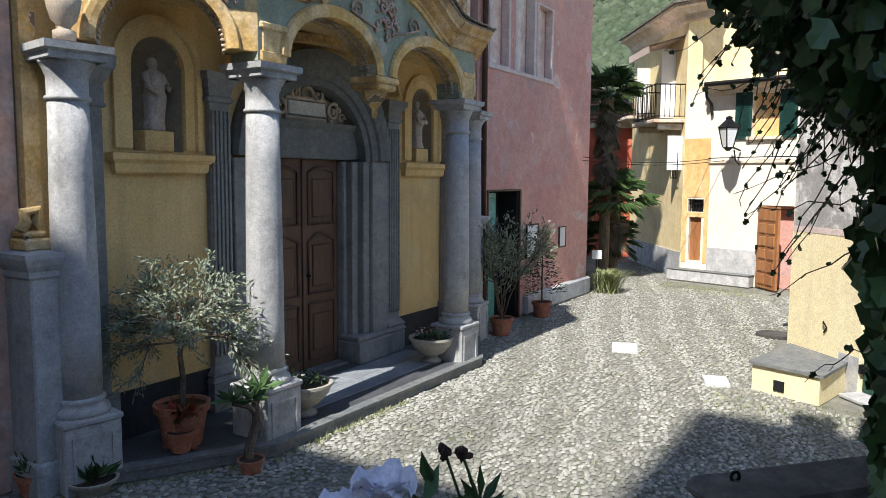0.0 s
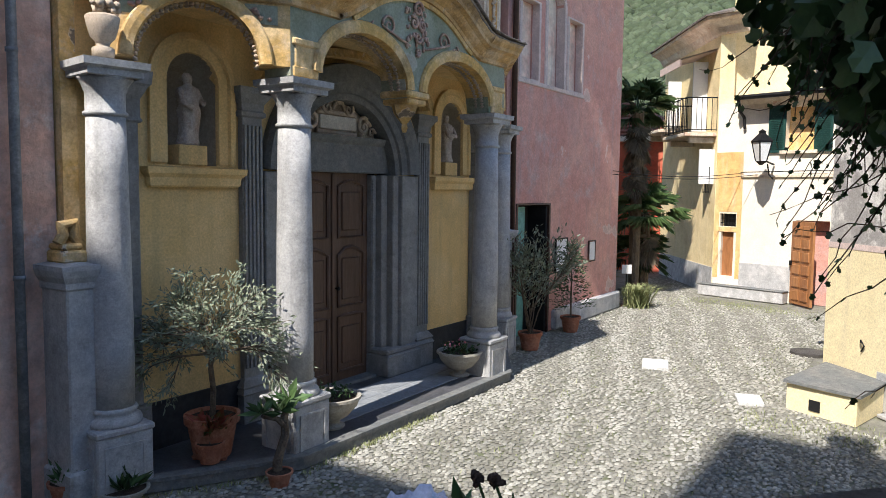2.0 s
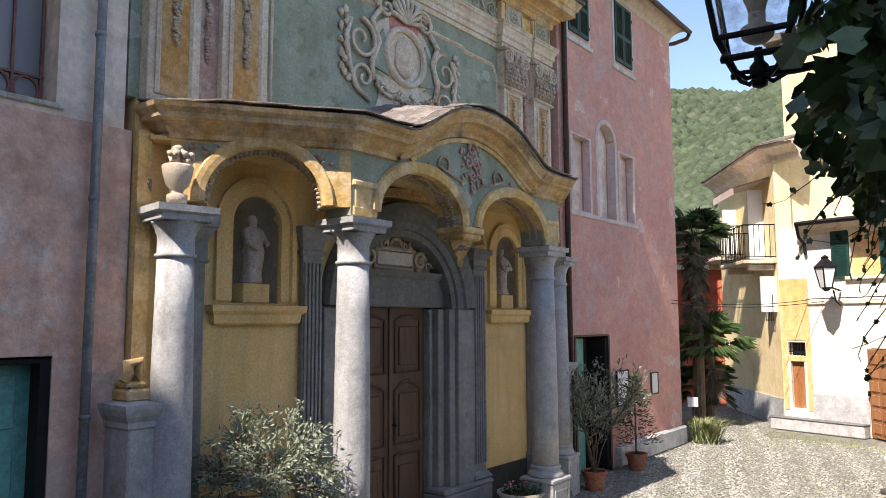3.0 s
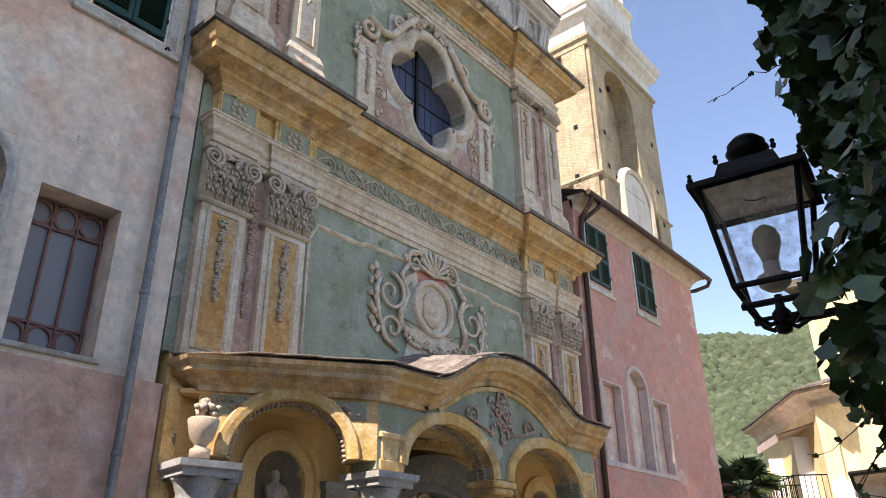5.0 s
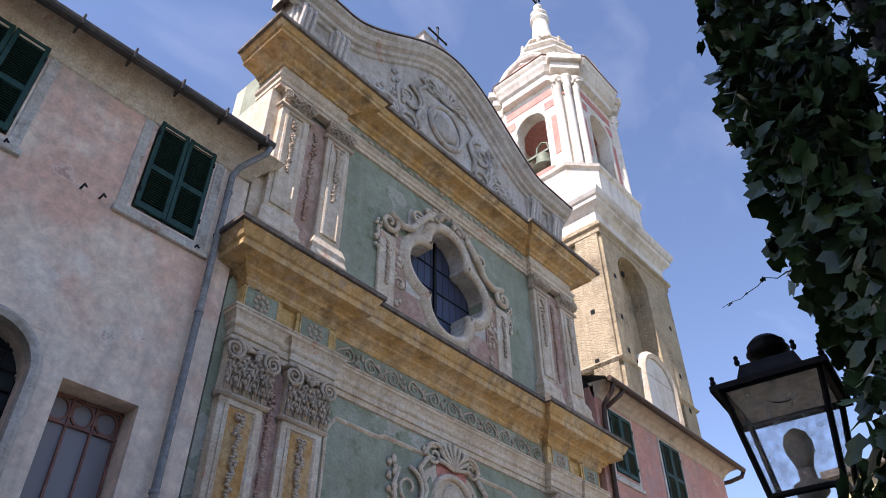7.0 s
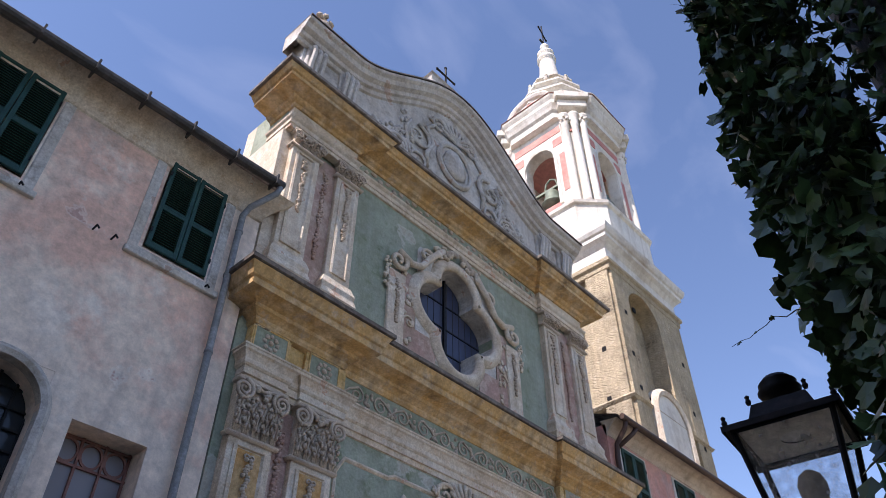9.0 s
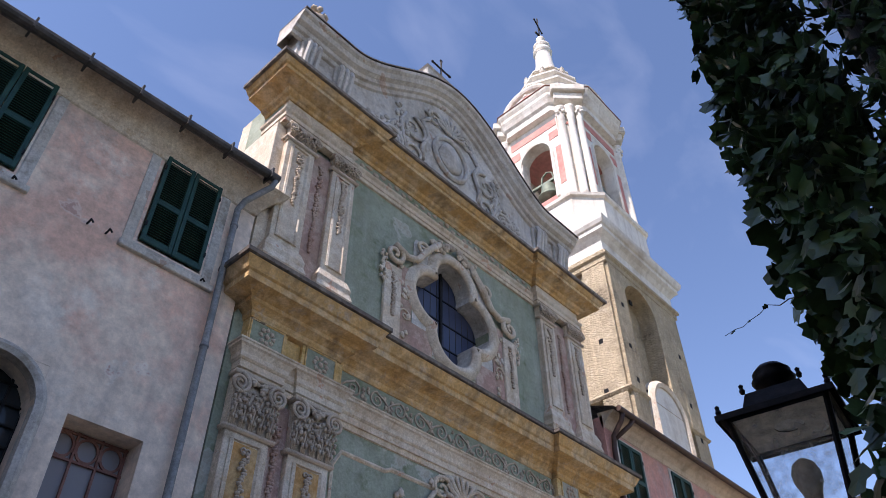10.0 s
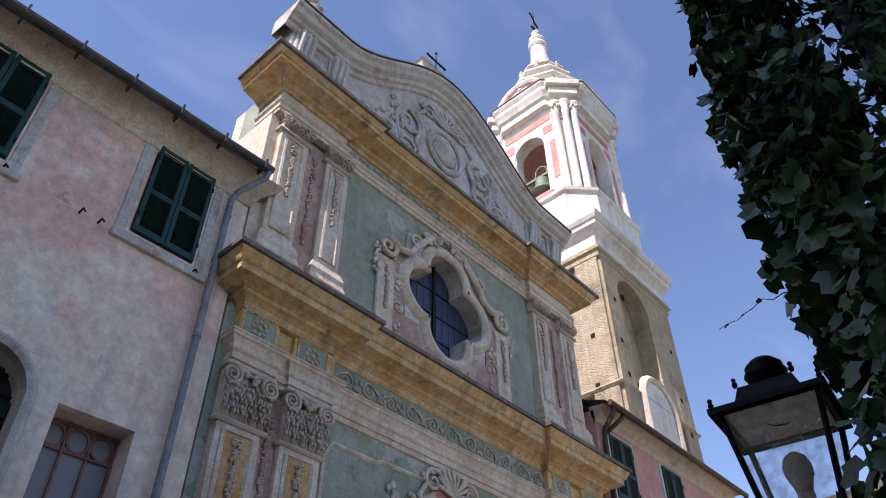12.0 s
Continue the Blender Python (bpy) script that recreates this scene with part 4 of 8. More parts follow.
# its rose field, side strips and crowning scrolls
for s in (-1, 1):
    for a, b, z0, z1 in ((.95, 1.26, 8.7, 10.45), (.5, .95, 8.7, 9.45)):
        x0, x1 = sorted((OX + s * a, OX + s * b))
        plate("window_field", x0, x1, YC - .02, YC, z0, z1, "rose")
for s in (-1, 1):
    x0, x1 = sorted((OX + s * 1.2, OX + s * 1.54))
    st = plate("window_strip", x0, x1, YC - .06, YC, 8.65, 10.3, "stucco", bevel=.01)
    part("strip_garland", festoon(bmesh.new(), (x0 + x1) / 2, YC - .06, 10.1, 9.3, .045, rng), "relief", church, smooth=True)
    bm = bmesh.new()
    tube(bm, spiral(OX + s * 1.38, YC - .08, 10.52, .2, 1.5, math.pi / 2, s, 24), .05, 7, .6)
    tube(bm, [(OX + s * 1.38, YC - .07, 10.72), (OX + s * 1.12, YC - .09, 10.6), (OX + s * .9, YC - .09, 10.68), (OX + s * .7, YC - .09, 11.0), (OX + s * .4, YC - .08, 11.36)], .06, 7)
    tube(bm, spiral(OX + s * .78, YC - .09, 11.0, .15, 1.4, 0, -s, 20), .035, 6, .6)
    for k in range(16):
        blob(bm, (OX + s * (1.56 + rng.uniform(-.06, .08)), YC - .05, 10.45 - k * .035), (.035, .03, .04), 1, .35)
    for k in range(14):
        blob(bm, (OX + s * rng.uniform(.1, .6), YC - .08, 11.32 + rng.uniform(-.12, .14)), (.06, .04, .06), 1, .35)
    for k in range(18):
        blob(bm, (OX + s * rng.uniform(.97, 1.2), YC - .03, 8.9 + rng.uniform(0, 1.6)), (.05, .02, .06), 1, .35)
    tube(bm, spiral(OX + s * 1.08, YC - .03, 9.5, .12, 1.4, 0, s, 20), .02, 6, .6)
    part("window_scroll", bm, "stucco", church, smooth=True)
bm = bmesh.new()
for k in range(26):
    a = rng.uniform(.2, math.pi - .2)
    blob(bm, (OX + .3 * math.cos(a), YC - .08, 11.28 + .22 * math.sin(a)), (.06, .05, .07), 1, .35)
part("window_crest", bm, "relief", church, smooth=True)
part("church_body", boxed(3.7, 10.8, YC + .95, YC + 16, 0, 12.0), "pinkwhite", church)
bm = screen(bmesh.new(), spaced(4.2, 10.4, 20), lambda u: 11.9, lambda u: 12.2 + 1.6 * (1 - abs(u - XC) / 3.9), YC + .95, YC + 16)
part("nave_roof", bm, "rooftile", church)

# ---------------------------------------------------------------- porch
PLACE = PORCH
porch = thing("porch", "ochre baroque porch with grey stone columns and slate roof", "porch")
COLS = [(3.66, 6.14), (5.27, 5.48), (9.0, 5.44), (10.62, 6.14)]


def column(x, y, turn):
    m = Matrix.Translation((x, y, 0)) @ Matrix.Rotation(turn, 4, "Z")
    bm = boxed(-.25, .25, -.25, .25, 0, .6, .015, m)
    col = part("column", bm, "stone", porch, "round grey stone column on a panelled plinth")
    for k in range(4):
        mk = m @ Matrix.Rotation(k * math.pi / 2, 4, "Z")
        bm = sweep_xz(bmesh.new(), [(-.17, .12), (.17, .12), (.17, .5), (-.17, .5)], [(-.02, 0), (-.02, .012), (.02, .012), (.02, 0)], -.25, True, mk)
        part("plinth_panel", bm, "stone", col)
    bm = boxed(-.265, .265, -.265, .265, .6, .66, .015, m)
    part("plinth_cap", bm, "stone", col)
    part("column_base", lathe(bmesh.new(), [(.24, .655), (.25, .69), (.235, .725), (.205, .74), (.2, .77), (.215, .79), (.205, .81), (.19, .82)], x, y, 28), "stone", col, smooth=True)
    prof = [(.187, .82), (.188, 1.3), (.186, 1.8), (.18, 2.4), (.172, 2.9), (.163, 3.42)]
    bm = lathe(bmesh.new(), prof, x, y, 28)
    for v in bm.verts:
        k = 1 + .02 * noise.noise(v.co * 3)
        v.co.x, v.co.y = x + (v.co.x - x) * k, y + (v.co.y - y) * k
    part("shaft", bm, "stone", col, smooth=True)
    part("necking", lathe(bmesh.new(), [(.165, 3.41), (.185, 3.425), (.185, 3.445), (.165, 3.46), (.165, 3.62), (.18, 3.64), (.185, 3.67), (.215, 3.72), (.235, 3.745)], x, y, 28), "stone", col, smooth=True)
    bm = moulding(bmesh.new(), [tuple((m @ Vector((a, b, 0)))[:2]) for a, b in ((-.24, -.24), (.24, -.24), (.24, .24), (-.24, .24))], [(-.02, 3.74), (.0, 3.75), (.0, 3.8), (.04, 3.82), (.045, 3.88), (-.2, 3.9)], True)
    part("abacus", bm, "stone", col)
    return col


for (x, y), a in zip(COLS, (-.15, 0, 0, .15)):
    column(x, y, a)
for s, x in ((-1, 3.66), (1, 10.62)):
    # respond against the wall behind the end column
    cx = x - s * .27
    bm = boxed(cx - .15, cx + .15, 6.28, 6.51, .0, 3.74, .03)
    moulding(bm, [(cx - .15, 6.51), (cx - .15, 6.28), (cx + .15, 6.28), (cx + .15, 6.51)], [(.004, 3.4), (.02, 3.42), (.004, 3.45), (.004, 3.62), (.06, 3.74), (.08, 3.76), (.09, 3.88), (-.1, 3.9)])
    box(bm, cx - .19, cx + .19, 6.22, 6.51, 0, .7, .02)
    part("respond", bm, "shadestone", porch)
    # low side post with moulded cap
    px = x + s * .27
    bm = boxed(px - .14, px + .14, 6.1, 6.51, .3, 1.98, .015)
    box(bm, px - .18, px + .18, 6.05, 6.51, 0, .32, .02)
    moulding(bm, [(px - .14, 6.51), (px - .14, 6.1), (px + .14, 6.1), (px + .14, 6.51)], [(0, 1.9), (.02, 1.92), (.02, 1.97), (.05, 2.02), (.07, 2.08), (.07, 2.12), (-.1, 2.14)])
    sp = part("side_post", bm, "stone", porch, "stone post with moulded cap")
    bm = boxed(px - .1, px + .12, 6.2, 6.5, 2.13, 2.24, .02)
    box(bm, px - .08, px + .1, 6.24, 6.5, 2.24, 2.3, .02)
    tube(bm, [(px - .08, 6.33, 2.3), (px - .03, 6.33, 2.38), (px - .05, 6.33, 2.46), (px + .06, 6.33, 2.48), (px + .06, 6.33, 2.36), (px + .1, 6.33, 2.3)], .05, 8)
    part("post_finial", bm, "gold", sp)
    # ochre corner strip above
    part("corner_strip", boxed(px + (.02 if s < 0 else -.16), px + (.16 if s < 0 else -.02), 6.4, 6.498, 2.2, 4.62), "gold", porch)

ZS = 3.98


def imposts(bm, x, y, m=None):
    box(bm, x - .17, x + .17, y, y + .34, 3.9, 4.0, .01, m)
    box(bm, x - .145, x + .145, y + .005, y + .325, 3.99, 4.21, .01, m)
    box(bm, x - .18, x + .18, y - .02, y + .34, 4.2, 4.27, .015, m)


def gable(u):
    d = abs(u - 7.12)
    if d > 1.5:
        return 4.62
    t = 1 - d / 1.5
    s = t * t * (3 - 2 * t)
    return 4.62 + .52 * s + .08 * math.sin(math.pi * s)


# front screen with two arches meeting on a hanging pendant
FY = 5.3
A1, A2 = (5.46, 6.9), (7.28, 8.8)
f1, f2 = arched(*A1, ZS, .52), arched(*A2, ZS, .50)
low = lambda u: max(f1(u), f2(u)) if (A1[0] < u < A1[1] or A2[0] < u < A2[1]) else (3.9 if (u < 5.46 or u > 8.8) else 3.86)
part("front_screen", screen(bmesh.new(), spaced(5.05, 9.22, 110), low, gable, FY, FY + .36), "green", porch, "front screen painted green with stucco trim")
for A, rise in ((A1, .52), (A2, .50)):
    bm = sweep_xz(bmesh.new(), arch_pts(*A, ZS, rise, 26), [(-.005, -.36), (-.005, .03), (.05, .045), (.11, .045), (.13, .02), (.13, 0)], FY)
    part("archivolt", bm, "gold", porch, "ochre arch band")
    bm = bmesh.new()
    for k, (px, pz) in enumerate(arch_pts(A[0] + .02, A[1] - .02, ZS, rise - .02, 40)):
        for yy in (.1, .2):
            blob(bm, (px, FY + yy, pz), (.025, .03, .02), 1, .3)
    part("soffit_flowers", bm, "relief", porch, smooth=True, kind="stuff")
for x in (5.25, 9.02):
    bm = bmesh.new()
    imposts(bm, x, FY - .02)
    part("impost", bm, "gold", porch)
bm = boxed(6.86, 7.32, FY - .05, FY + .38, 3.9, 3.98, .02)
box(bm, 6.9, 7.28, FY - .03, FY + .37, 3.82, 3.9, .02)
lathe(bm, [(.03, 3.5), (.05, 3.55), (.04, 3.6), (.1, 3.66), (.17, 3.74), (.2, 3.82)], 7.09, FY + .17, 4, None)
part("pendant", bm, "gold", porch, "hanging ochre pendant capital between the arches")
bm = sweep_xz(bmesh.new(), [(u, gable(u) - .1) for u in spaced(5.95, 8.3, 40)], [(-.02, 0), (-.02, .03), (.03, .03), (.03, 0)], FY)
part("gable_trim", bm, "gold", porch)
bm = bmesh.new()
for k, (px, pz, r) in enumerate(((7.1, 4.95, .1), (7.02, 4.78, .08), (7.18, 4.78, .08), (7.1, 4.62, .07), (7.1, 4.45, .05))):
    tube(bm, spiral(px, FY - .02, pz, r, 1.4, k, (-1) ** k, 20), .022, 6, .6)
for k in range(34):
    blob(bm, (7.1 + rng.gauss(0, .13), FY - .01, 4.72 + rng.gauss(0, .2)), (.03, .022, .035), 1, .35)
for s in (-1, 1):
    tube(bm, spiral(7.1 + s * .55, FY - .02, 4.66, .12, 1.5, 0, s, 20), .016, 6, .6)
    tube(bm, spiral(7.1 + s * .8, FY - .02, 4.58, .08, 1.4, 2, -s, 20), .014, 6, .6)
    tube(bm, [(7.1 + s * .15, FY - .02, 4.5), (7.1 + s * .4, FY - .02, 4.56), (7.1 + s * .67, FY - .02, 4.64)], .014, 6)
part("gable_relief", bm, "rose", porch, "rose stucco rocaille relief", True)

# canted side bays
EAVE = [(-.05, 4.55), (.04, 4.57), (.04, 4.62), (.09, 4.66), (.13, 4.71), (.2, 4.73), (.2, 4.78), (.25, 4.82), (.27, 4.86), (-.1, 4.88)]
CL, CR = ((3.66, 6.28), (5.05, FY)), ((9.22, FY), (10.62, 6.28))
for (p, q), tag in ((CL, "left"), (CR, "right")):
    m, L = along(p, q)
    a = (.3, L - .28)
    part("side_screen", screen(bmesh.new(), spaced(0, L, 50), arched(a[0], a[1], ZS, .56), lambda u: 4.62, 0, .36, m), "gold", porch)
    bm = sweep_xz(bmesh.new(), arch_pts(*a, ZS, .56, 26), [(-.005, -.36), (-.005, .03), (.05, .045), (.1, .045), (.12, .02), (.12, 0)], 0, m=m)
    part("archivolt", bm, "gold", porch)
    bm = bmesh.new()
    for px, pz in arch_pts(a[0] + .02, a[1] - .02, ZS, .54, 36):
        for yy in (.1, .22):
            c = m @ Vector((px, yy, pz))
            blob(bm, c, (.025, .025, .02), 1, .3)
    part("soffit_flowers", bm, "relief", porch, smooth=True, kind="stuff")
    for u0, u1 in ((.12, .42), (L - .42, L - .12)):
        sp = part("spandrel_panel", boxed(u0, u1, -.008, .01, 4.36, 4.54, m=m), "green", porch)
        bm = bmesh.new()
        for k in range(9):
            blob(bm, m @ Vector((rng.uniform(u0 + .04, u1 - .04), -.015, rng.uniform(4.4, 4.51))), (.03, .03, .025), 1, .35)
        part("spandrel_flowers", bm, "rose", sp, smooth=True, kind="stuff")
part("eave_cornice", moulding(bmesh.new(), [(3.66, 6.5), CL[0], CL[1], (5.75, FY)], EAVE), "goldworn", porch, "ochre moulded eave")
part("eave_cornice", moulding(bmesh.new(), [(8.5, FY), CR[0], CR[1], (10.62, 6.5)], EAVE), "goldworn", porch, "ochre moulded eave")
gp = [(u, gable(u)) for u in spaced(5.7, 8.55, 50)]
part("gable_cornice", sweep_xz(bmesh.new(), gp, [(-.06, 0), (-.05, .04), (0, .04), (.03, .09), (.08, .13), (.1, .2), (.15, .2), (.2, .25), (.24, .27), (.25, -.2), (-.06, -.2)], FY), "goldworn", porch, "curved ochre gable moulding")
# roof: slates rise from the eaves to the facade
front = [(3.42, 6.42, 4.88), (3.86, 5.86, 4.88), (4.4, 5.45, 4.88), (4.98, 5.03, 4.88), (5.4, 5.03, 4.88)]
front += [(u, 5.03, gable(u) + .27) for u in spaced(5.75, 8.5, 26)]
front += [(8.9, 5.03, 4.88), (9.3, 5.03, 4.88), (9.9, 5.45, 4.88), (10.5, 5.86, 4.88), (10.98, 6.42, 4.88)]


def slope(x):
    return (.1 + .13 * max(0.0, 1 - abs(x - 7.12) / 1.9))


bm = bmesh.new()
rows = []
for k in range(7):
    t = k / 6
    rows.append([bm.verts.new((fx + (min(max(fx, 3.5), 10.9) - fx) * t, fy + (6.48 - fy) * t, fz + slope(fx) * (6.48 - fy) * t + rng.uniform(-.012, .012))) for fx, fy, fz in front])
for a, b in zip(rows, rows[1:]):
    for i in range(len(front) - 1):
        bm.faces.new((a[i], a[i + 1], b[i + 1], b[i]))
bmesh.ops.recalc_face_normals(bm, faces=bm.faces)
bmesh.ops.solidify(bm, geom=bm.faces[:], thickness=.025)
roof = part("porch_roof", bm, "roofslate", porch, "weathered grey slate porch roof")
# loose slates along the edge
sl = mesh_of("slate", boxed(-.14, .14, -.1, .1, -.007, .007, .003), "roofslate")
for (ax, ay, az), (bx, by, bz) in zip(front, front[1:]):
    e = Vector((bx - ax, by - ay, bz - az))
    n = max(1, int(e.length / .2))
    for k in range(n):
        p = Vector((ax, ay, az)) + e * ((k + .5) / n)
        tx = e.normalized()
        back = Vector((-tx.y, tx.x, 0)).normalized()
        up_ = tx.cross(back + Vector((0, 0, slope(p.x) * back.y))).normalized()
        ty = up_.cross(tx)
        o = new("slate", sl)
        o.parent = roof
        o.matrix_basis = Matrix.Translation(p + ty * .07 + up_ * rng.uniform(.022, .034)) @ Matrix((tx, ty, up_)).transposed().to_4x4() @ Matrix.Rotation(rng.uniform(-.12, .12), 4, "Z") @ Matrix.Rotation(rng.uniform(-.04, .04), 4, "X")
bm = bmesh.new()
edge = [(3.5, 6.49), (3.5, 6.36), (5.12, FY + .1), (9.18, FY + .1), (10.76, 6.36), (10.76, 6.49)]
lo, hi = ([bm.verts.new((x, y, z)) for x, y in edge] for z in (4.545, 4.585))
bm.faces.new(lo[::-1])
bm.faces.new(hi)
for i in range(6):
    bm.faces.new((lo[i], lo[(i + 1) % 6], hi[(i + 1) % 6], hi[i]))
part("porch_ceiling", bm, "yellow", porch)
bm = sweep_xz(bmesh.new(), arch_pts(5.75, 8.65, 3.95, .5, 24), [(0, -.1), (0, .1), (.1, .1), (.1, -.1)], 6.3)
part("wall_rib", bm, "gold", porch)
# raised floor
bm = bmesh.new()
fv = [bm.verts.new((x, y, 0)) for x, y in ((3.4, 6.52), (3.4, 6.12), (5.04, 5.14), (9.22, 5.12), (10.86, 6.12), (10.86, 6.52))]
ff = bm.faces.new(fv)
ex = bmesh.ops.extrude_face_region(bm, geom=[ff])
for v in ex["geom"]:
    if isinstance(v, bmesh.types.BMVert):
        v.co.z = .13
pf = part("porch_floor", bm, "slate", porch, "black slate porch floor with grey slabs")
tm = mesh_of("floor_slab", boxed(-.292, .292, -.192, .192, 0, .012, .004), "greyslab")
for i in range(6):
    for j in range(2):
        o = new("floor_slab", tm)
        o.parent = pf
        o.location = (5.75 + i * .59, 5.72 + j * .39, .127)
bm = moulding(bmesh.new(), [(3.4, 6.12), (5.04, 5.14), (9.22, 5.12), (10.86, 6.12)], [(.012, 0), (.012, .09), (.03, .1), (.03, .134), (-.1, .137)])
part("floor_kerb", bm, "darkstone", pf)

# urn with stone fruit over the first column
urn = thing("flower_urn", "pale stone urn with carved fruit on the column capital", "urn")
ux, uy = 3.58, 6.02
part("urn_body", lathe(bmesh.new(), [(.09, 3.9), (.09, 3.98), (.05, 4.0), (.06, 4.03), (.1, 4.07), (.125, 4.16), (.14, 4.24), (.12, 4.26), (.11, 4.25)], ux, uy, 20), "relief", urn, smooth=True)
bm = bmesh.new()
for k in range(40):
    a, r = rng.uniform(0, 6.28), rng.uniform(0, .12)
    blob(bm, (ux + r * math.cos(a), uy + r * math.sin(a), 4.28 + rng.uniform(0, .13) * (1.2 - r * 5)), (.035, .035, .035), 1, .3)
part("carved_fruit", bm, "relief", urn, smooth=True)


# ---------------------------------------------------------------- shutters and windows
def shutters(x0, x1, z0, z1, y, tag):
    th = thing("window_shutters", "closed dark green louvred shutters in a pale surround", "shutters", tag)
    w = (x1 - x0) / 2
    slat = mesh_of("slat", boxed(-w / 2 + .05, w / 2 - .05, -.022, .022, -.004, .004, m=Matrix.Rotation(.7, 4, "X")), "shutter")
    for i in range(2):
        a = x0 + i * w
        bm = boxed(a + .004, a + .055, y - .06, y - .02, z0, z1, .004)
        box(bm, a + w - .055, a + w - .004, y - .06, y - .02, z0, z1, .004)
        for za, zb in ((z0, z0 + .08), (z1 - .07, z1), ((z0 * .55 + z1 * .45) - .04, (z0 * .55 + z1 * .45) + .04)):
            box(bm, a + .05, a + w - .05, y - .058, y - .022, za, zb, .003)
        lf = part("shutter_leaf", bm, "shutter", th)
        # black sheet paints the shade behind the louvres
        part("backing", boxed(a + .05, a + w - .05, y - .022, y - .015, z0 + .05, z1 - .05), "dark", lf)
        n = int((z1 - z0 - .15) / .036)
        for k in range(n):
            o = new("slat", slat)
            o.parent = lf
            o.location = (a + w / 2, y - .04, z0 + .1 + k * .036)
        for zh in (z0 + .2, z1 - .26):
            part("hinge", boxed(a + (.0 if i == 0 else w - .02), a + (.02 if i == 0 else w), y - .075, y - .05, zh, zh + .06), "metal", lf)
    return th


PLACE = LEFT
# ---------------------------------------------------------------- left building
LY = 6.5
left = thing("house_left", "plastered old house with washed pink upper wall and brown lower wall", "house")
SW = (1.97, 2.73, 4.72, 6.2)
AW = (.8, 1.68, 4.7, 6.56)
LD = (1.7, 2.8, 0.0, 2.55)
part("wall", wall_grid(bmesh.new(), -9, 3.43, 0, 4.62, LY, LY + .5, [LD]), "brown", left, "dark brown weathered lower wall")
part("wall", wall_grid(bmesh.new(), -9, 3.35, 4.62, 10.05, LY + .004, LY + .5, [SW, AW, (-.13, .66, 8.36, 9.74), (2.02, 2.82, 8.34, 9.74)]), "pinkwhite", left, "faded pink and white upper plaster")
bm = screen(bmesh.new(), spaced(AW[0], AW[1], 30), arched(AW[0] + .001, AW[1] - .001, 6.12, .42), lambda u: 6.57, LY + .01, LY + .46)
part("arch_head", bm, "pinkwhite", left)
part("building_core", boxed(-9, 3.35, LY + .5, LY + 8, 0, 10.05), "pinkwhite", left)
bm = moulding(bmesh.new(), [(-9, LY), (3.34, LY), (3.34, LY + .6)], [(-.02, 9.62), (.02, 9.65), (.04, 9.72), (.12, 9.84), (.24, 9.95), (.30, 10.0), (-.1, 10.05)])
part("eave_cove", bm, "stucco", left)
bm = bmesh.new()
rv = [bm.verts.new(p) for p in ((-9, LY - .38, 9.56), (3.38, LY - .38, 10.05), (3.38, LY + 5, 12.05), (-9, LY + 5, 11.6))]
bm.faces.new(rv)
bmesh.ops.solidify(bm, geom=bm.faces[:], thickness=.05)
part("roof", bm, "roofslate", left)
bm = bmesh.new()
for a in (-8.8,):
    tube(bm, [(a, LY - .42, 9.55), (3.34, LY - .42, 10.02)], .065, 10)
for k in range(16):
    x = 3.2 - k * .62
    zk = 10.02 - (3.34 - x) * .0387
    box(bm, x - .012, x + .012, LY - .5, LY - .3, zk - .08, zk + .08)
part("gutter", bm, "gutter", left)
bm = tube(bmesh.new(), [(3.30, LY - .42, 9.97), (3.28, LY - .40, 9.86), (3.1, LY - .12, 9.66), (3.05, LY - .08, 9.5), (3.06, LY - .08, 5.0), (3.05, LY - .08, .0)], .042, 10)
for z in (2.0, 3.9, 5.4, 7.4, 9.2):
    lathe(bm, [(.05, z), (.05, z + .04)], 3.055, LY - .08, 10)
part("downpipe", bm, "pipegrey", left, "grey zinc downpipe", True)
shutters(2.03, 2.81, 8.36, 9.74, LY + .02, "left house shutters")
shutters(-.12, .65, 8.38, 9.74, LY + .02, "left house shutters")
for x0, x1, z0, z1 in ((2.03, 2.81, 8.36, 9.74), (-.12, .65, 8.38, 9.74)):
    part("surround", sweep_xz(bmesh.new(), [(x0 - .16, z0 - .12), (x1 + .14, z0 - .12), (x1 + .14, z1), (x0 - .16, z1)], [(-.02, 0), (-.02, .012), (.11, .012), (.13, 0)], LY + .004, True), "white", left)
    part("sill", boxed(x0 - .2, x1 + .2, LY - .05, LY + .2, z0 - .2, z0 - .12, .01), "white", left)
    for xx in (x0 - .34, x0 - .55, x1 + .02):
        bm = tube(bmesh.new(), [(xx, LY + .02, z0 - .14), (xx, LY - .1, z0 - .14), (xx + .03, LY - .1, z0 - .17)], .012, 6)
        part("shutter_catch", bm, "metal", left)
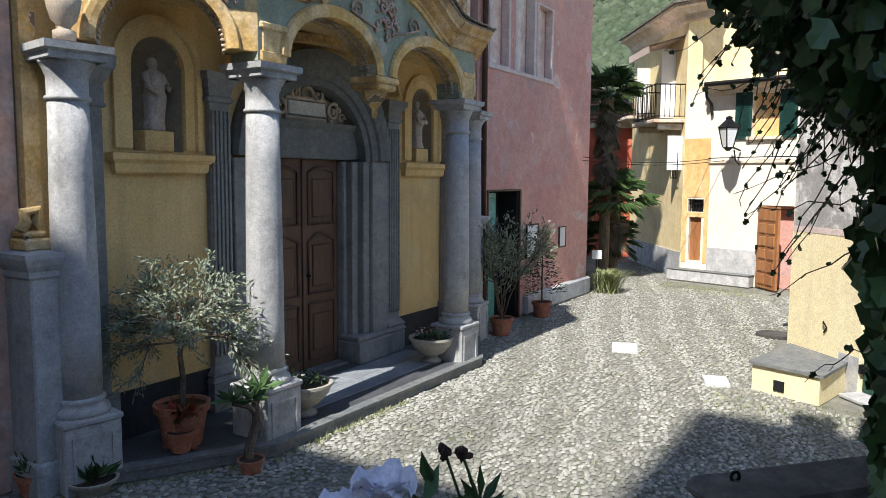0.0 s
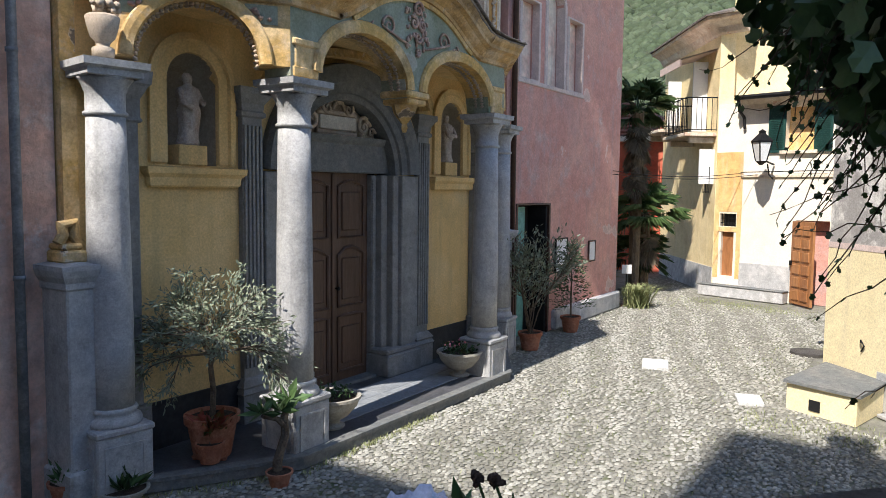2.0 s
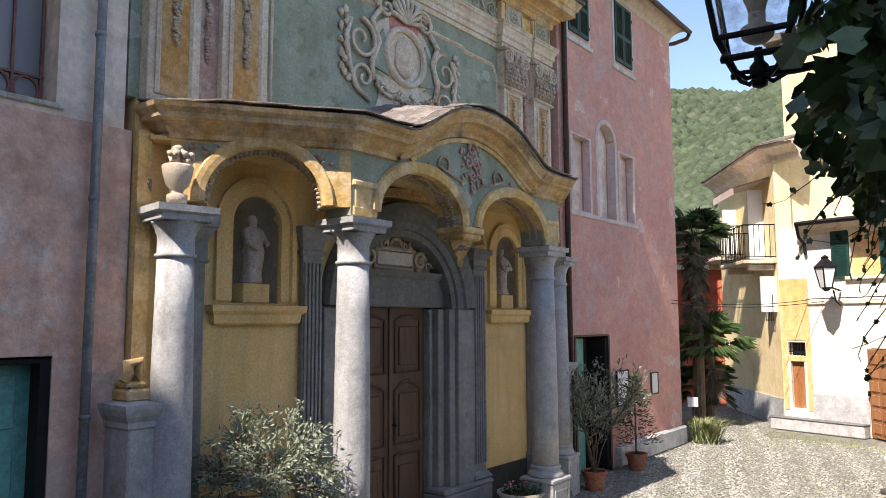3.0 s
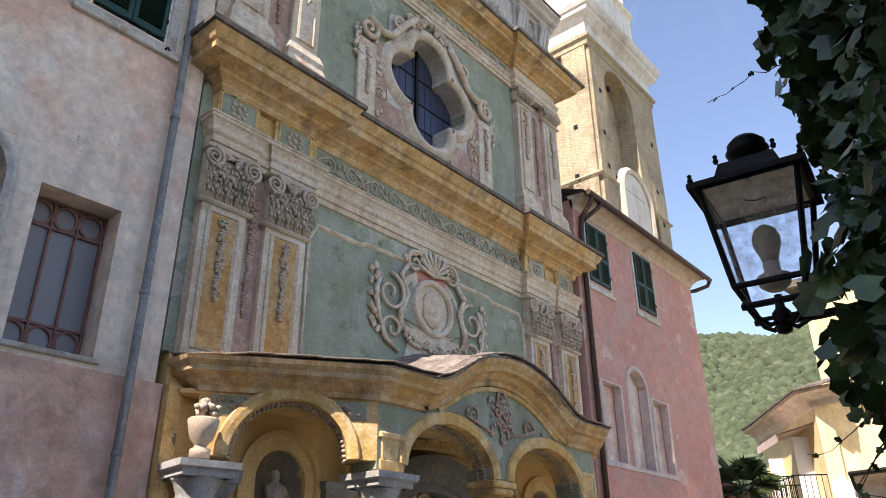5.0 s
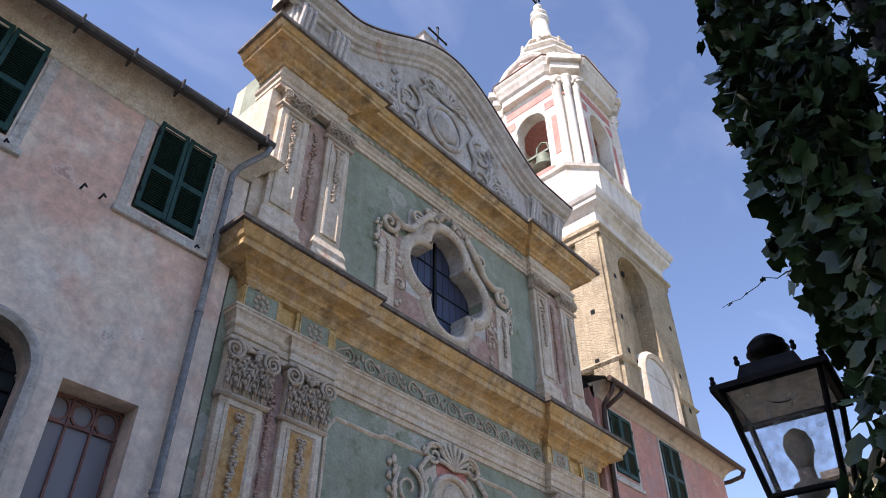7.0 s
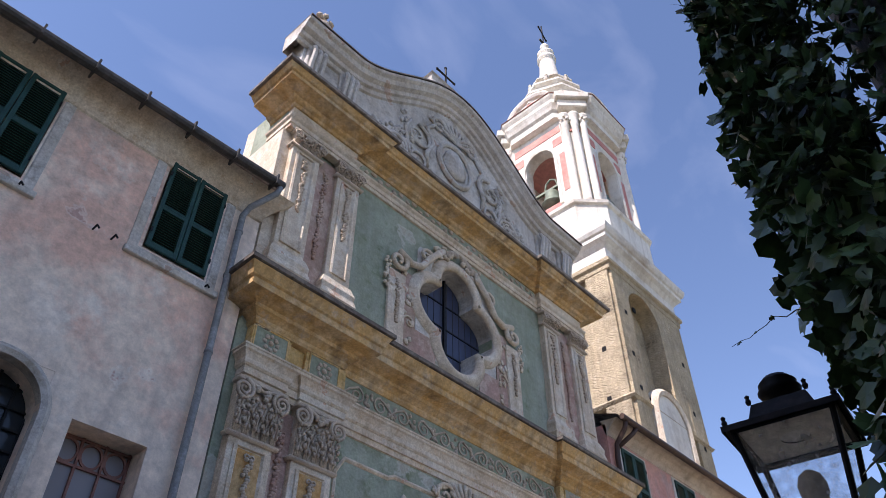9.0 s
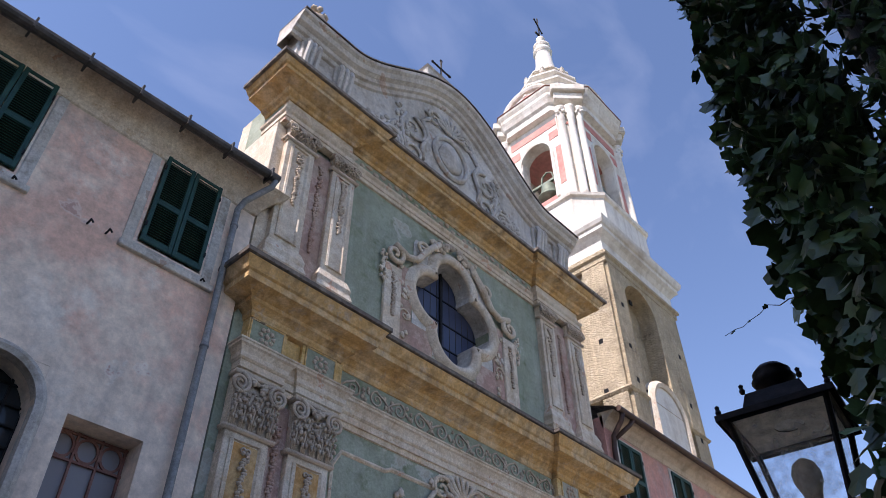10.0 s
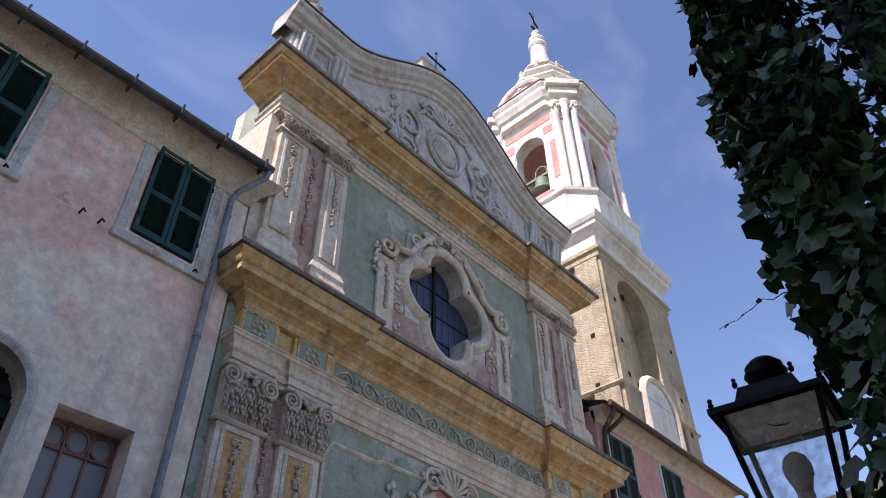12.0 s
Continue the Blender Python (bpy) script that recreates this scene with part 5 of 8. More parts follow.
# leaded windows
lw = thing("window_leaded", "tall window with round and oblong leaded panes", "window")
part("pane", boxed(SW[0], SW[1], LY + .3, LY + .32, SW[2], SW[3]), "glassgrey", lw)
for k in range(4):
    x = SW[0] + .02 + k * (SW[1] - SW[0] - .04) / 3
    part("window_came", boxed(x - .011, x + .011, LY + .27, LY + .30, SW[2], SW[3]), "lead", lw, "dark red lead bar")
for z in (SW[2] + .02, SW[2] + .28, SW[3] - .28, SW[3] - .02):
    part("window_came", boxed(SW[0], SW[1], LY + .272, LY + .298, z - .011, z + .011), "lead", lw)
for r in (SW[2] + .15, SW[3] - .15):
    for k in range(3):
        cx = SW[0] + .02 + (k + .5) * (SW[1] - SW[0] - .04) / 3
        part("round_came", sweep_xz(bmesh.new(), [(cx + .105 * math.cos(t), r + .115 * math.sin(t)) for t in spaced(0, 2 * math.pi * 15 / 16, 15)], [(-.012, 0), (-.012, .02), (.012, .02), (.012, 0)], LY + .297, True), "lead", lw)
part("window_sill", boxed(SW[0] - .04, SW[1] + .06, LY - .03, LY + .3, SW[2] - .05, SW[2], .01), "white", lw)
aw = thing("window_arched", "arched window with dark glass and iron grid", "window")
part("pane", boxed(AW[0], AW[1], LY + .3, LY + .32, AW[2], AW[3]), "glassdark", aw)
bm = bmesh.new()
for k in range(6):
    x = AW[0] + k * (AW[1] - AW[0]) / 5
    box(bm, x - .012, x + .012, LY + .27, LY + .29, AW[2], AW[3])
for k in range(10):
    z = AW[2] + k * .19
    box(bm, AW[0], AW[1], LY + .272, LY + .288, z - .01, z + .01)
part("iron_grid", bm, "metal", aw)
pts = [(AW[0], AW[2])] + arch_pts(AW[0], AW[1], 6.12, .42, 24) + [(AW[1], AW[2])]
part("surround", sweep_xz(bmesh.new(), pts, [(-.006, -.1), (-.006, .02), (.05, .035), (.09, .01), (.1, 0)], LY + .004), "white", aw)
# teal door in the left wall
td = thing("door_teal", "turquoise panelled wooden door in a dark frame", "door")
part("door_leaf", boxed(LD[0] + .08, LD[1] - .08, LY + .2, LY + .26, .02, 2.48, .005), "teal", td)
for z in (.15, .75, 1.35, 1.95):
    part("door_panel", boxed(LD[0] + .2, LD[1] - .2, LY + .185, LY + .205, z, z + .45, .01), "teal", td)
part("door_frame", sweep_xz(bmesh.new(), [(LD[1] - .04, 0), (LD[1] - .04, 2.51), (LD[0] + .04, 2.51), (LD[0] + .04, 0)], [(-.05, -.4), (-.05, .02), (.05, .02), (.05, -.4)], LY + .04), "dark", td)
# black sheet painted as the dark of the room
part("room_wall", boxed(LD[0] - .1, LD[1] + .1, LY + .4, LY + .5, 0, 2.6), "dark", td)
part("chimney", boxed(3.0, 3.35, LY + 1.6, LY + 2.0, 10.3, 11.6, .02), "stucco", left)
part("chimney_cap", boxed(2.9, 3.45, LY + 1.5, LY + 2.1, 11.6, 11.68, .01), "roofslate", left)

PLACE = PINK
# ---------------------------------------------------------------- pink building
PY, PX0, PX1 = 6.35, 11.06, 16.2
pink = thing("house_pink", "tall pink plastered house with green shutters", "house")
W1, W2, W3, PD = (11.5, 12.14, 4.86, 6.28), (12.48, 13.18, 4.84, 6.75), (13.38, 14.0, 4.86, 6.28), (11.44, 12.74, 0.0, 2.57)
part("wall", wall_grid(bmesh.new(), PX0, PX1, 0, 9.85, PY, PY + .45, [W1, W2, W3, PD, (11.42, 12.22, 8.26, 9.5), (13.3, 14.1, 8.24, 9.54)]), "pink", pink, "stained pink plaster wall")
part("building_core", boxed(PX0, PX1, PY + .45, PY + 7, 0, 9.85), "pink", pink)
part("arch_head", screen(bmesh.new(), spaced(W2[0], W2[1], 24), arched(W2[0] + .001, W2[1] - .001, 6.4, .35), lambda u: 6.76, PY + .01, PY + .4), "pink", pink)
for w in (W1, W3):
    part("window_surround", sweep_xz(bmesh.new(), [(w[0], w[2]), (w[1], w[2]), (w[1], w[3]), (w[0], w[3])], [(.006, -.13), (.006, .02), (-.07, .02), (-.08, 0)], PY, True), "pinkedge", pink)
    part("window_back", boxed(w[0] - .01, w[1] + .01, PY + .16, PY + .2, w[2] - .01, w[3] + .01), "pinkwhite", pink)
pts = [(W2[0], W2[2])] + arch_pts(W2[0], W2[1], 6.4, .35, 20) + [(W2[1], W2[2])]
part("window_surround", sweep_xz(bmesh.new(), pts, [(-.006, -.16), (-.006, .02), (.08, .02), (.09, 0)], PY), "pinkedge", pink)
part("window_back", boxed(W2[0] + .12, W2[1] + .01, PY + .18, PY + .22, W2[2], W2[3]), "pinkwhite", pink)
part("window_gap", boxed(W2[0] - .01, W2[0] + .12, PY + .186, PY + .214, W2[2], W2[3]), "glassdark", pink)
part("sill_band", boxed(W1[0] - .1, W3[1] + .1, PY - .03, PY + .2, 4.76, 4.84, .01), "pinkedge", pink)
shutters(11.44, 12.2, 8.26, 9.5, PY + .02, "pink house shutters")
shutters(13.32, 14.08, 8.24, 9.54, PY + .02, "pink house shutters")
for x0, x1, z0, z1 in ((11.44, 12.2, 8.26, 9.5), (13.32, 14.08, 8.24, 9.54)):
    part("surround", sweep_xz(bmesh.new(), [(x0 - .06, z0 - .1), (x1 + .06, z0 - .1), (x1 + .06, z1 + .04), (x0 - .06, z1 + .04)], [(-.02, 0), (-.02, .015), (.07, .015), (.09, 0)], PY, True), "white", pink)
    part("sill", boxed(x0 - .14, x1 + .14, PY - .04, PY + .1, z0 - .2, z0 - .12, .01), "white", pink)
bm = moulding(bmesh.new(), [(PX0, PY), (PX1, PY), (PX1, PY + 6)], [(-.02, 9.60), (.02, 9.62), (.05, 9.70), (.14, 9.80), (.24, 9.86), (.27, 9.90), (-.1, 9.94)])
part("eave_cove", bm, "relief", pink, "stained tan eave moulding")
bm = bmesh.new()
rv = [bm.verts.new(p) for p in ((PX0 - .1, PY - .34, 9.90), (PX1 + .34, PY - .34, 9.90), (PX1 + .34, PY + 7, 9.90), (PX0 - .1, PY + 7, 9.90), (PX0 - .1, PY + 3.4, 11.30), (PX1 - 2.5, PY + 3.4, 11.30))]
for f in ((0, 1, 5, 4), (1, 2, 5), (2, 3, 4, 5)):
    bm.faces.new([rv[i] for i in f])
bmesh.ops.solidify(bm, geom=bm.faces[:], thickness=.05)
part("roof", bm, "roofslate", pink)
bm = tube(bmesh.new(), [(PX0, PY - .38, 9.88), (PX1 + .38, PY - .38, 9.86)], .06, 10)
part("gutter", bm, "pipebrown", pink)
bm = tube(bmesh.new(), [(PX1 + .38, PY - .36, 9.82), (PX1 + .38, PY - .3, 9.72), (PX1 + .2, PY - .05, 9.60), (PX1 + .06, PY + .1, 9.55), (PX1 + .05, PY + .3, 9.2), (PX1 + .05, PY + .3, 0)], .05, 10)
part("downpipe", bm, "pipebrown", pink, smooth=True)
bm = tube(bmesh.new(), [(11.2, PY - .36, 9.84), (11.2, PY - .32, 9.70), (11.2, PY - .1, 9.45), (11.2, PY - .07, 9.2), (11.2, PY - .07, 0)], .05, 10)
tube(bm, [(11.55, PY - .36, 9.84), (11.5, PY - .3, 9.72), (11.22, PY - .12, 9.40)], .045, 10)
part("downpipe", bm, "pipebrown", pink, smooth=True)
part("stone_footing", boxed(12.9, PX1 + .06, PY - .1, PY + .05, 0, .42, .04), "greybase", pink, "grey stone footing")
pd = thing("door_turquoise", "half open turquoise wooden door in a dark frame", "door")
part("door_leaf", boxed(PD[0] + .06, PD[0] + .68, PY + .2, PY + .26, .02, 2.5, .005), "teal", pd)
for z in (.15, .95, 1.75):
    part("door_panel", boxed(PD[0] + .15, PD[0] + .58, PY + .185, PY + .205, z, z + .65, .01), "teal", pd)
# the open leaf is coloured near-black like the room behind it
part("door_leaf", boxed(PD[1] - .12, PD[1] - .06, PY + .02, PY + .42, .02, 2.5, .005), "dark", pd)
part("door_frame", sweep_xz(bmesh.new(), [(PD[1] - .02, 0), (PD[1] - .02, 2.55), (PD[0] + .02, 2.55), (PD[0] + .02, 0)], [(-.03, -.4), (-.03, .03), (.03, .03), (.03, -.4)], PY + .01), "pipebrown", pd)
# black sheet stands in for the unlit room
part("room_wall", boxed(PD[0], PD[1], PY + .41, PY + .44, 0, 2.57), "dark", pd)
# notices
for x0, x1, z0, z1, fr in ((14.55, 14.9, 1.25, 1.72, "pipebrown"), (12.98, 13.5, 1.15, 1.85, "metal")):
    nb = thing("notice_board", "small framed white notice on the pink wall", "sign", "wall notices")
    part("sheet", boxed(x0 + .03, x1 - .03, PY - .025, PY - .018, z0 + .03, z1 - .03), "signwhite", nb)
    part("notice_frame", sweep_xz(bmesh.new(), [(x0, z0), (x1, z0), (x1, z1), (x0, z1)], [(0, 0), (0, .035), (.03, .035), (.03, 0)], PY, True), fr, nb)

PLACE = Matrix()
# ---------------------------------------------------------------- bell tower
tower = thing("bell_tower", "tall bell tower, rubble shaft and pale stuccoed belfry", "tower")
TX0, TX1, TY0, TY1 = 16.25, 20.35, 8.05, 12.15
TCX, TCY = (TX0 + TX1) / 2, (TY0 + TY1) / 2
TW = (TX1 - TX0) / 2


def ring(d, chamfer=0.0):
    r = TW + d
    if chamfer:
        c = chamfer
        return [(TCX - r + c, TCY - r), (TCX + r - c, TCY - r), (TCX + r, TCY - r + c), (TCX + r, TCY + r - c), (TCX + r - c, TCY + r), (TCX - r + c, TCY + r), (TCX - r, TCY + r - c), (TCX - r, TCY - r + c)]
    return [(TCX - r, TCY - r), (TCX + r, TCY - r), (TCX + r, TCY + r), (TCX - r, TCY + r)]


part("shaft", boxed(TX0, TX1, TY0 + .45, TY1, 0, 18.1), "rubble", tower, "rubble stone shaft")
for z0, z1 in ((0, 13.2), (17.9, 18.1)):
    part("shaft_front", boxed(TX0 + .004, TX1 - .004, TY0, TY0 + .45, z0, z1), "rubble", tower)
# corner strips and blind arch
for x0, x1 in ((TX0 - .04, TX0 + .75), (TX1 - .75, TX1 + .04)):
    part("corner_strip", boxed(x0, x1, TY0 - .14, TY0 + .46, 0, 17.897), "rubble", tower)
part("corner_strip", boxed(TX0 - .14, TX0 + .1, TY0 - .04, TY0 + .75, 0, 17.9), "rubble", tower)
ax0, ax1 = TX0 + .72, TX1 - 1.55
bm = screen(bmesh.new(), spaced(TX0 + .7, TX1 - .7, 60), lambda u: arched(ax0, ax1, 16.6, .9)(u) if ax0 < u < ax1 else 13.2, lambda u: 17.894, TY0 - .13, TY0 + .455)
part("blind_arch", bm, "rubble", tower)
part("arch_window", boxed(ax0 + .25, ax1 - .25, TY0 + .438, TY0 + .451, 13.8, 16.2), "rubble", tower)
bm = screen(bmesh.new(), spaced(ax0 + .26, ax1 - .26, 24), lambda u: 16.19, arched(ax0 + .259, ax1 - .259, 16.2, .5), TY0 + .438, TY0 + .451)
part("arch_window_head", bm, "rubble", tower)
bm = bmesh.new()
for z in (13.15,):
    moulding(bm, ring(.05), [(0, z - .1), (.1, z - .06), (.16, z + .02), (.1, z + .1), (0, z + .16)], True)
part("string_course", bm, "rubble", tower)
moul = [(0, 17.6), (.06, 17.64), (.06, 17.8), (.14, 17.86), (.14, 17.97), (.04, 18.0), (.04, 18.1)]
part("necking", moulding(bmesh.new(), ring(.1), moul, True), "rubble", tower)
moul = [(-.1, 18.1), (.06, 18.1), (.06, 18.5), (.12, 18.58), (.18, 18.66), (.3, 18.76), (.3, 18.9), (.36, 18.94), (.42, 19.06), (.44, 19.2), (-.4, 19.35)]
part("shaft_cornice", moulding(bmesh.new(), ring(.05), moul, True), "towerwhite", tower, "broad cream cornice")
# black blocks on the surface; the holes' inner shade is only their colour
for x, z in [(TX0 + .4, 16.2), (TX0 + .35, 14.7), (TX0 + .4, 13.6), (TX0 + 1.0, 16.6), (TX1 - .4, 15.9), (TX1 - .5, 14.1), (TX1 - .35, 13.0), (TX0 + .9, 13.4)]:
    part("putlog_hole", boxed(x - .07, x + .07, TY0 - .143, TY0 - .1, z - .08, z + .08), "dark", tower)
for y, z in [(TY0 + .4, 16.5), (TY0 + 1.2, 15.8), (TY0 + .5, 14.9), (TY0 + 1.3, 14.2), (TY0 + .6, 13.3)]:
    part("putlog_hole", boxed(TX0 - .143, TX0 - .1, y - .07, y + .07, z - .08, z + .08), "dark", tower)
# clock face field above the pink roof
CX = 18.05
part("clock_surround", sweep_xz(bmesh.new(), [(CX - .8, 11.0)] + arch_pts(CX - .8, CX + .8, 13.05, .8, 24) + [(CX + .8, 11.0)], [(0, 0), (0, .25), (.12, .3), (.22, .2), (.24, 0)], TY0), "stucco", tower)
part("clock_field", screen(bmesh.new(), spaced(CX - .79, CX + .79, 24), lambda u: 10.6, arched(CX - .791, CX + .791, 13.05, .79), TY0 - .2, TY0), "towerwhite", tower)
part("belfry_plinth", moulding(bmesh.new(), ring(.02, .73), [(-.2, 19.2), (.1, 19.25), (.1, 20.95), (.2, 21.0), (.22, 21.12), (-.3, 21.17)], True), "towerwhite", tower)
BZ0, BZ1 = 21.1, 26.5
bw = TW - .2
for k in range(4):
    mk = Matrix.Translation((TCX, TCY, 0)) @ Matrix.Rotation(k * math.pi / 2, 4, "Z")
    f = arched(-.68, .68, 24.25, .7)
    bm = screen(bmesh.new(), spaced(-bw + .5, bw - .5, 50), lambda u: f(u) if abs(u) < .68 else BZ0, lambda u: BZ1, -bw, -bw + .45, mk)
    part("belfry_wall", bm, "towerwhite", tower)
    part("belfry_arch", sweep_xz(bmesh.new(), [(-.68, BZ0 + .6)] + arch_pts(-.68, .68, 24.25, .7, 22) + [(.68, BZ0 + .6)], [(0, -.4), (0, .05), (.12, .07), (.16, 0)], -bw, m=mk), "towerwhite", tower)
    part("belfry_sill", boxed(-.68, .68, -bw + .02, -bw + .3, BZ0, BZ0 + .75, m=mk), "towerpink", tower)
    for u0, u1, z0, z1 in ((-1.1, 1.1, 25.42, 25.78), (-1.12, -.7, 24.75, 25.15), (.7, 1.12, 24.75, 25.15), (-1.2, -.92, 22.2, 24.2), (.92, 1.2, 22.2, 24.2)):
        part("coral_panel", boxed(u0, u1, -bw - .02, -bw + .02, z0, z1, m=mk), "towerpink", tower)
    # chamfered corner with paired columns
    mc = Matrix.Translation((TCX, TCY, 0)) @ Matrix.Rotation(k * math.pi / 2 + math.pi / 4, 4, "Z")
    rc = (bw - .25) * math.sqrt(2)
    part("belfry_corner", boxed(-.5, .5, -rc, -rc + .5, BZ0, BZ1, m=mc), "towerwhite", tower)
    bm = boxed(-.58, .58, -rc - .34, -rc + .3, BZ1 - .1, BZ1 + .3, .03, m=mc)
    box(bm, -.68, .68, -rc - .5, -rc + .3, BZ1 + .3, BZ1 + .66, .04, m=mc)
    part("corner_cornice", bm, "towerwhite", tower)
    for u in (-.36, 0, .36):
        bm = lathe(bmesh.new(), [(.17, BZ0), (.17, BZ0 + .2), (.14, BZ0 + .25), (.13, BZ1 - 1.1), (.16, BZ1 - 1.0), (.14, BZ1 - .95), (.2, BZ1 - .5), (.23, BZ1 - .42)], u, -rc - (.12 if u == 0 else .04), 14, mc)
        for a in range(10):
            v = mc @ Vector((u + .16 * math.cos(a * .63), -rc - .08 + .16 * math.sin(a * .63), BZ1 - .75 + .12 * (a % 2)))
            blob(bm, v, (.06, .06, .1), 1, .2)
        part("belfry_column", bm, "towerwhite", tower, smooth=True)
ch = 1.0
part("belfry_cornice", moulding(bmesh.new(), ring(.0, ch), [(-.3, BZ1 - .45), (.05, BZ1 - .4), (.05, BZ1 - .1), (.15, BZ1), (.2, BZ1 + .15), (.27, BZ1 + .3), (.28, BZ1 + .45), (.36, BZ1 + .6), (.39, BZ1 + .7), (-.4, BZ1 + .8)], True), "towerwhite", tower, "heavy cream belfry cornice")
part("belfry_slates", moulding(bmesh.new(), ring(.0, ch), [(-.4, BZ1 + .81), (.41, BZ1 + .71), (.42, BZ1 + .74), (-.4, BZ1 + .9)], True), "rooftile", tower)
for k in range(4):
    mk = Matrix.Translation((TCX, TCY, 0)) @ Matrix.Rotation(k * math.pi / 2, 4, "Z")
    bm = screen(bmesh.new(), spaced(-1.1, 1.1, 24), lambda u: BZ1 + .75, arched(-1.101, 1.101, BZ1 + .76, .95), -bw - .2, -bw + .9, mk)
    part("belfry_pediment", bm, "towerwhite", tower)
    part("pediment_field", screen(bmesh.new(), spaced(-.75, .75, 20), lambda u: BZ1 + .8, arched(-.751, .751, BZ1 + .81, .6), -bw - .22, -bw - .19, mk), "towerpink", tower)
    part("pediment_moulding", sweep_xz(bmesh.new(), arch_pts(-1.1, 1.1, BZ1 + .76, .95, 20), [(-.15, 0), (-.1, .1), (0, .15), (.08, .15), (.1, -.3), (-.1, -.3)], -bw - .2, m=mk), "towerwhite", tower)
for r0, r1, z0, z1 in ((1.95, 1.75, 27.2, 28.4), (1.6, 1.45, 28.4, 29.4), (1.25, 1.1, 29.4, 30.3), (.95, .8, 30.3, 30.95)):
    part("spire_tier", lathe(bmesh.new(), [(r0, z0), (r0, z0 + .5 * (z1 - z0)), (r0 + .06, z0 + .56 * (z1 - z0)), (r0 + .16, z0 + .64 * (z1 - z0)), (r0 + .16, z0 + .76 * (z1 - z0)), (r1, z1)], TCX, TCY, 8, None), "towerwhite", tower)
part("spire_cap", lathe(bmesh.new(), [(.85, 30.95), (.62, 31.25), (.5, 31.7), (.43, 32.3), (.38, 33.0), (.36, 33.2), (.46, 33.28), (.46, 33.42), (.38, 33.5), (.34, 33.7), (.42, 33.78), (.42, 33.86), (.26, 33.95), (.17, 34.2), (.12, 34.3), (.2, 34.42), (.22, 34.55), (.14, 34.7), (.05, 34.75)], TCX, TCY, 16), "towerwhite", tower, smooth=True)
for k in range(8):
    a = k * math.pi / 4 + .39
    part("spire_knob", lathe(bmesh.new(), [(.1, 30.28), (.14, 30.4), (.06, 30.52), (.1, 30.62), (.02, 30.75)], TCX + 1.15 * math.cos(a), TCY + 1.15 * math.sin(a), 8), "towerwhite", tower)
bm = tube(bmesh.new(), [(TCX, TCY, 34.65), (TCX, TCY, 36.45)], .035, 6)
tube(bm, [(TCX - .45, TCY - .1, 35.75), (TCX + .45, TCY + .1, 35.75)], .035, 6)
for k in (-1, 1):
    blob(bm, (TCX + k * .45, TCY + k * .1, 35.75), (.07, .05, .07), 1, 0)
tube(bm, [(TCX - .35, TCY, 34.85), (TCX + .1, TCY, 34.85)], .05, 6)
part("tower_cross", bm, "metal", tower, "iron cross on the spire")
bell = thing("bell", "green bronze bell hanging in the belfry arch", "bell", "tower bells")
bm = lathe(bmesh.new(), [(.46, 0), (.44, .08), (.36, .2), (.3, .45), (.27, .65), (.18, .78), (.08, .82)], 0, 0, 20)
part("bell_body", bm, "bronze", bell, smooth=True)
bm = boxed(-.75, .75, -.05, .05, .86, .96)
tube(bm, [(-.3, 0, .9), (-.22, 0, 1.3), (0, 0, 1.45), (.22, 0, 1.3), (.3, 0, .9)], .04, 6)
part("bell_yoke", bm, "bronze", bell)
bell.location = (TCX - bw + .45, TCY - .1, 22.3)
bell.rotation_euler = (0, 0, math.pi / 2)
copy_thing(bell, pose(TCX, TCY - bw + .5, 22.3))
part("belfry_floor", boxed(TCX - bw, TCX + bw, TCY - bw, TCY + bw, BZ0 - .1, BZ0 + .02), "towerwhite", tower)
part("belfry_vault", boxed(TCX - bw + .1, TCX + bw - .1, TCY - bw + .1, TCY + bw - .1, 25.2, 25.3), "towerpink", tower)

PLACE = SQUARE
# ---------------------------------------------------------------- houses beyond the square
def wall_between(name, p, q, z0, z1, t, material, parent, holes=(), label=""):
    """A wall along plan points p to q, its outer face on the line, with openings (u0, u1, z0, z1)."""
    m, L = along(p, q)
    bm = wall_grid(bmesh.new(), 0, L, z0, z1, 0, t, holes)
    bmesh.ops.transform(bm, matrix=m, verts=bm.verts[:])
    return part(name, bm, material, parent, label), m, L


def poly_prism(bm, pts, z0, z1):
    a = [bm.verts.new((x, y, z0)) for x, y in pts]
    b = [bm.verts.new((x, y, z1)) for x, y in pts]
    bm.faces.new(a[::-1])
    bm.faces.new(b)
    n = len(pts)
    for i in range(n):
        bm.faces.new((a[i], a[(i + 1) % n], b[(i + 1) % n], b[i]))
    return bm


def railing(p, q, z0, h, parent, name="railing"):
    m, L = along(p, q)
    rail = part(name, tube(bmesh.new(), [m @ Vector((0, 0, z0 + h)), m @ Vector((L, 0, z0 + h))], .018, 6), "metal", parent)
    part("bottom_rail", tube(bmesh.new(), [m @ Vector((0, 0, z0 + .08)), m @ Vector((L, 0, z0 + .08))], .012, 6), "metal", rail)
    n = max(2, int(L / .13))
    bar = mesh_of("baluster", tube(bmesh.new(), [(0, 0, .05), (0, 0, h)], .009, 5), "metal")
    for k in range(n + 1):
        o = new("baluster", bar)
        o.parent = rail
        o.location = m @ Vector((L * k / n, 0, z0))
    return rail


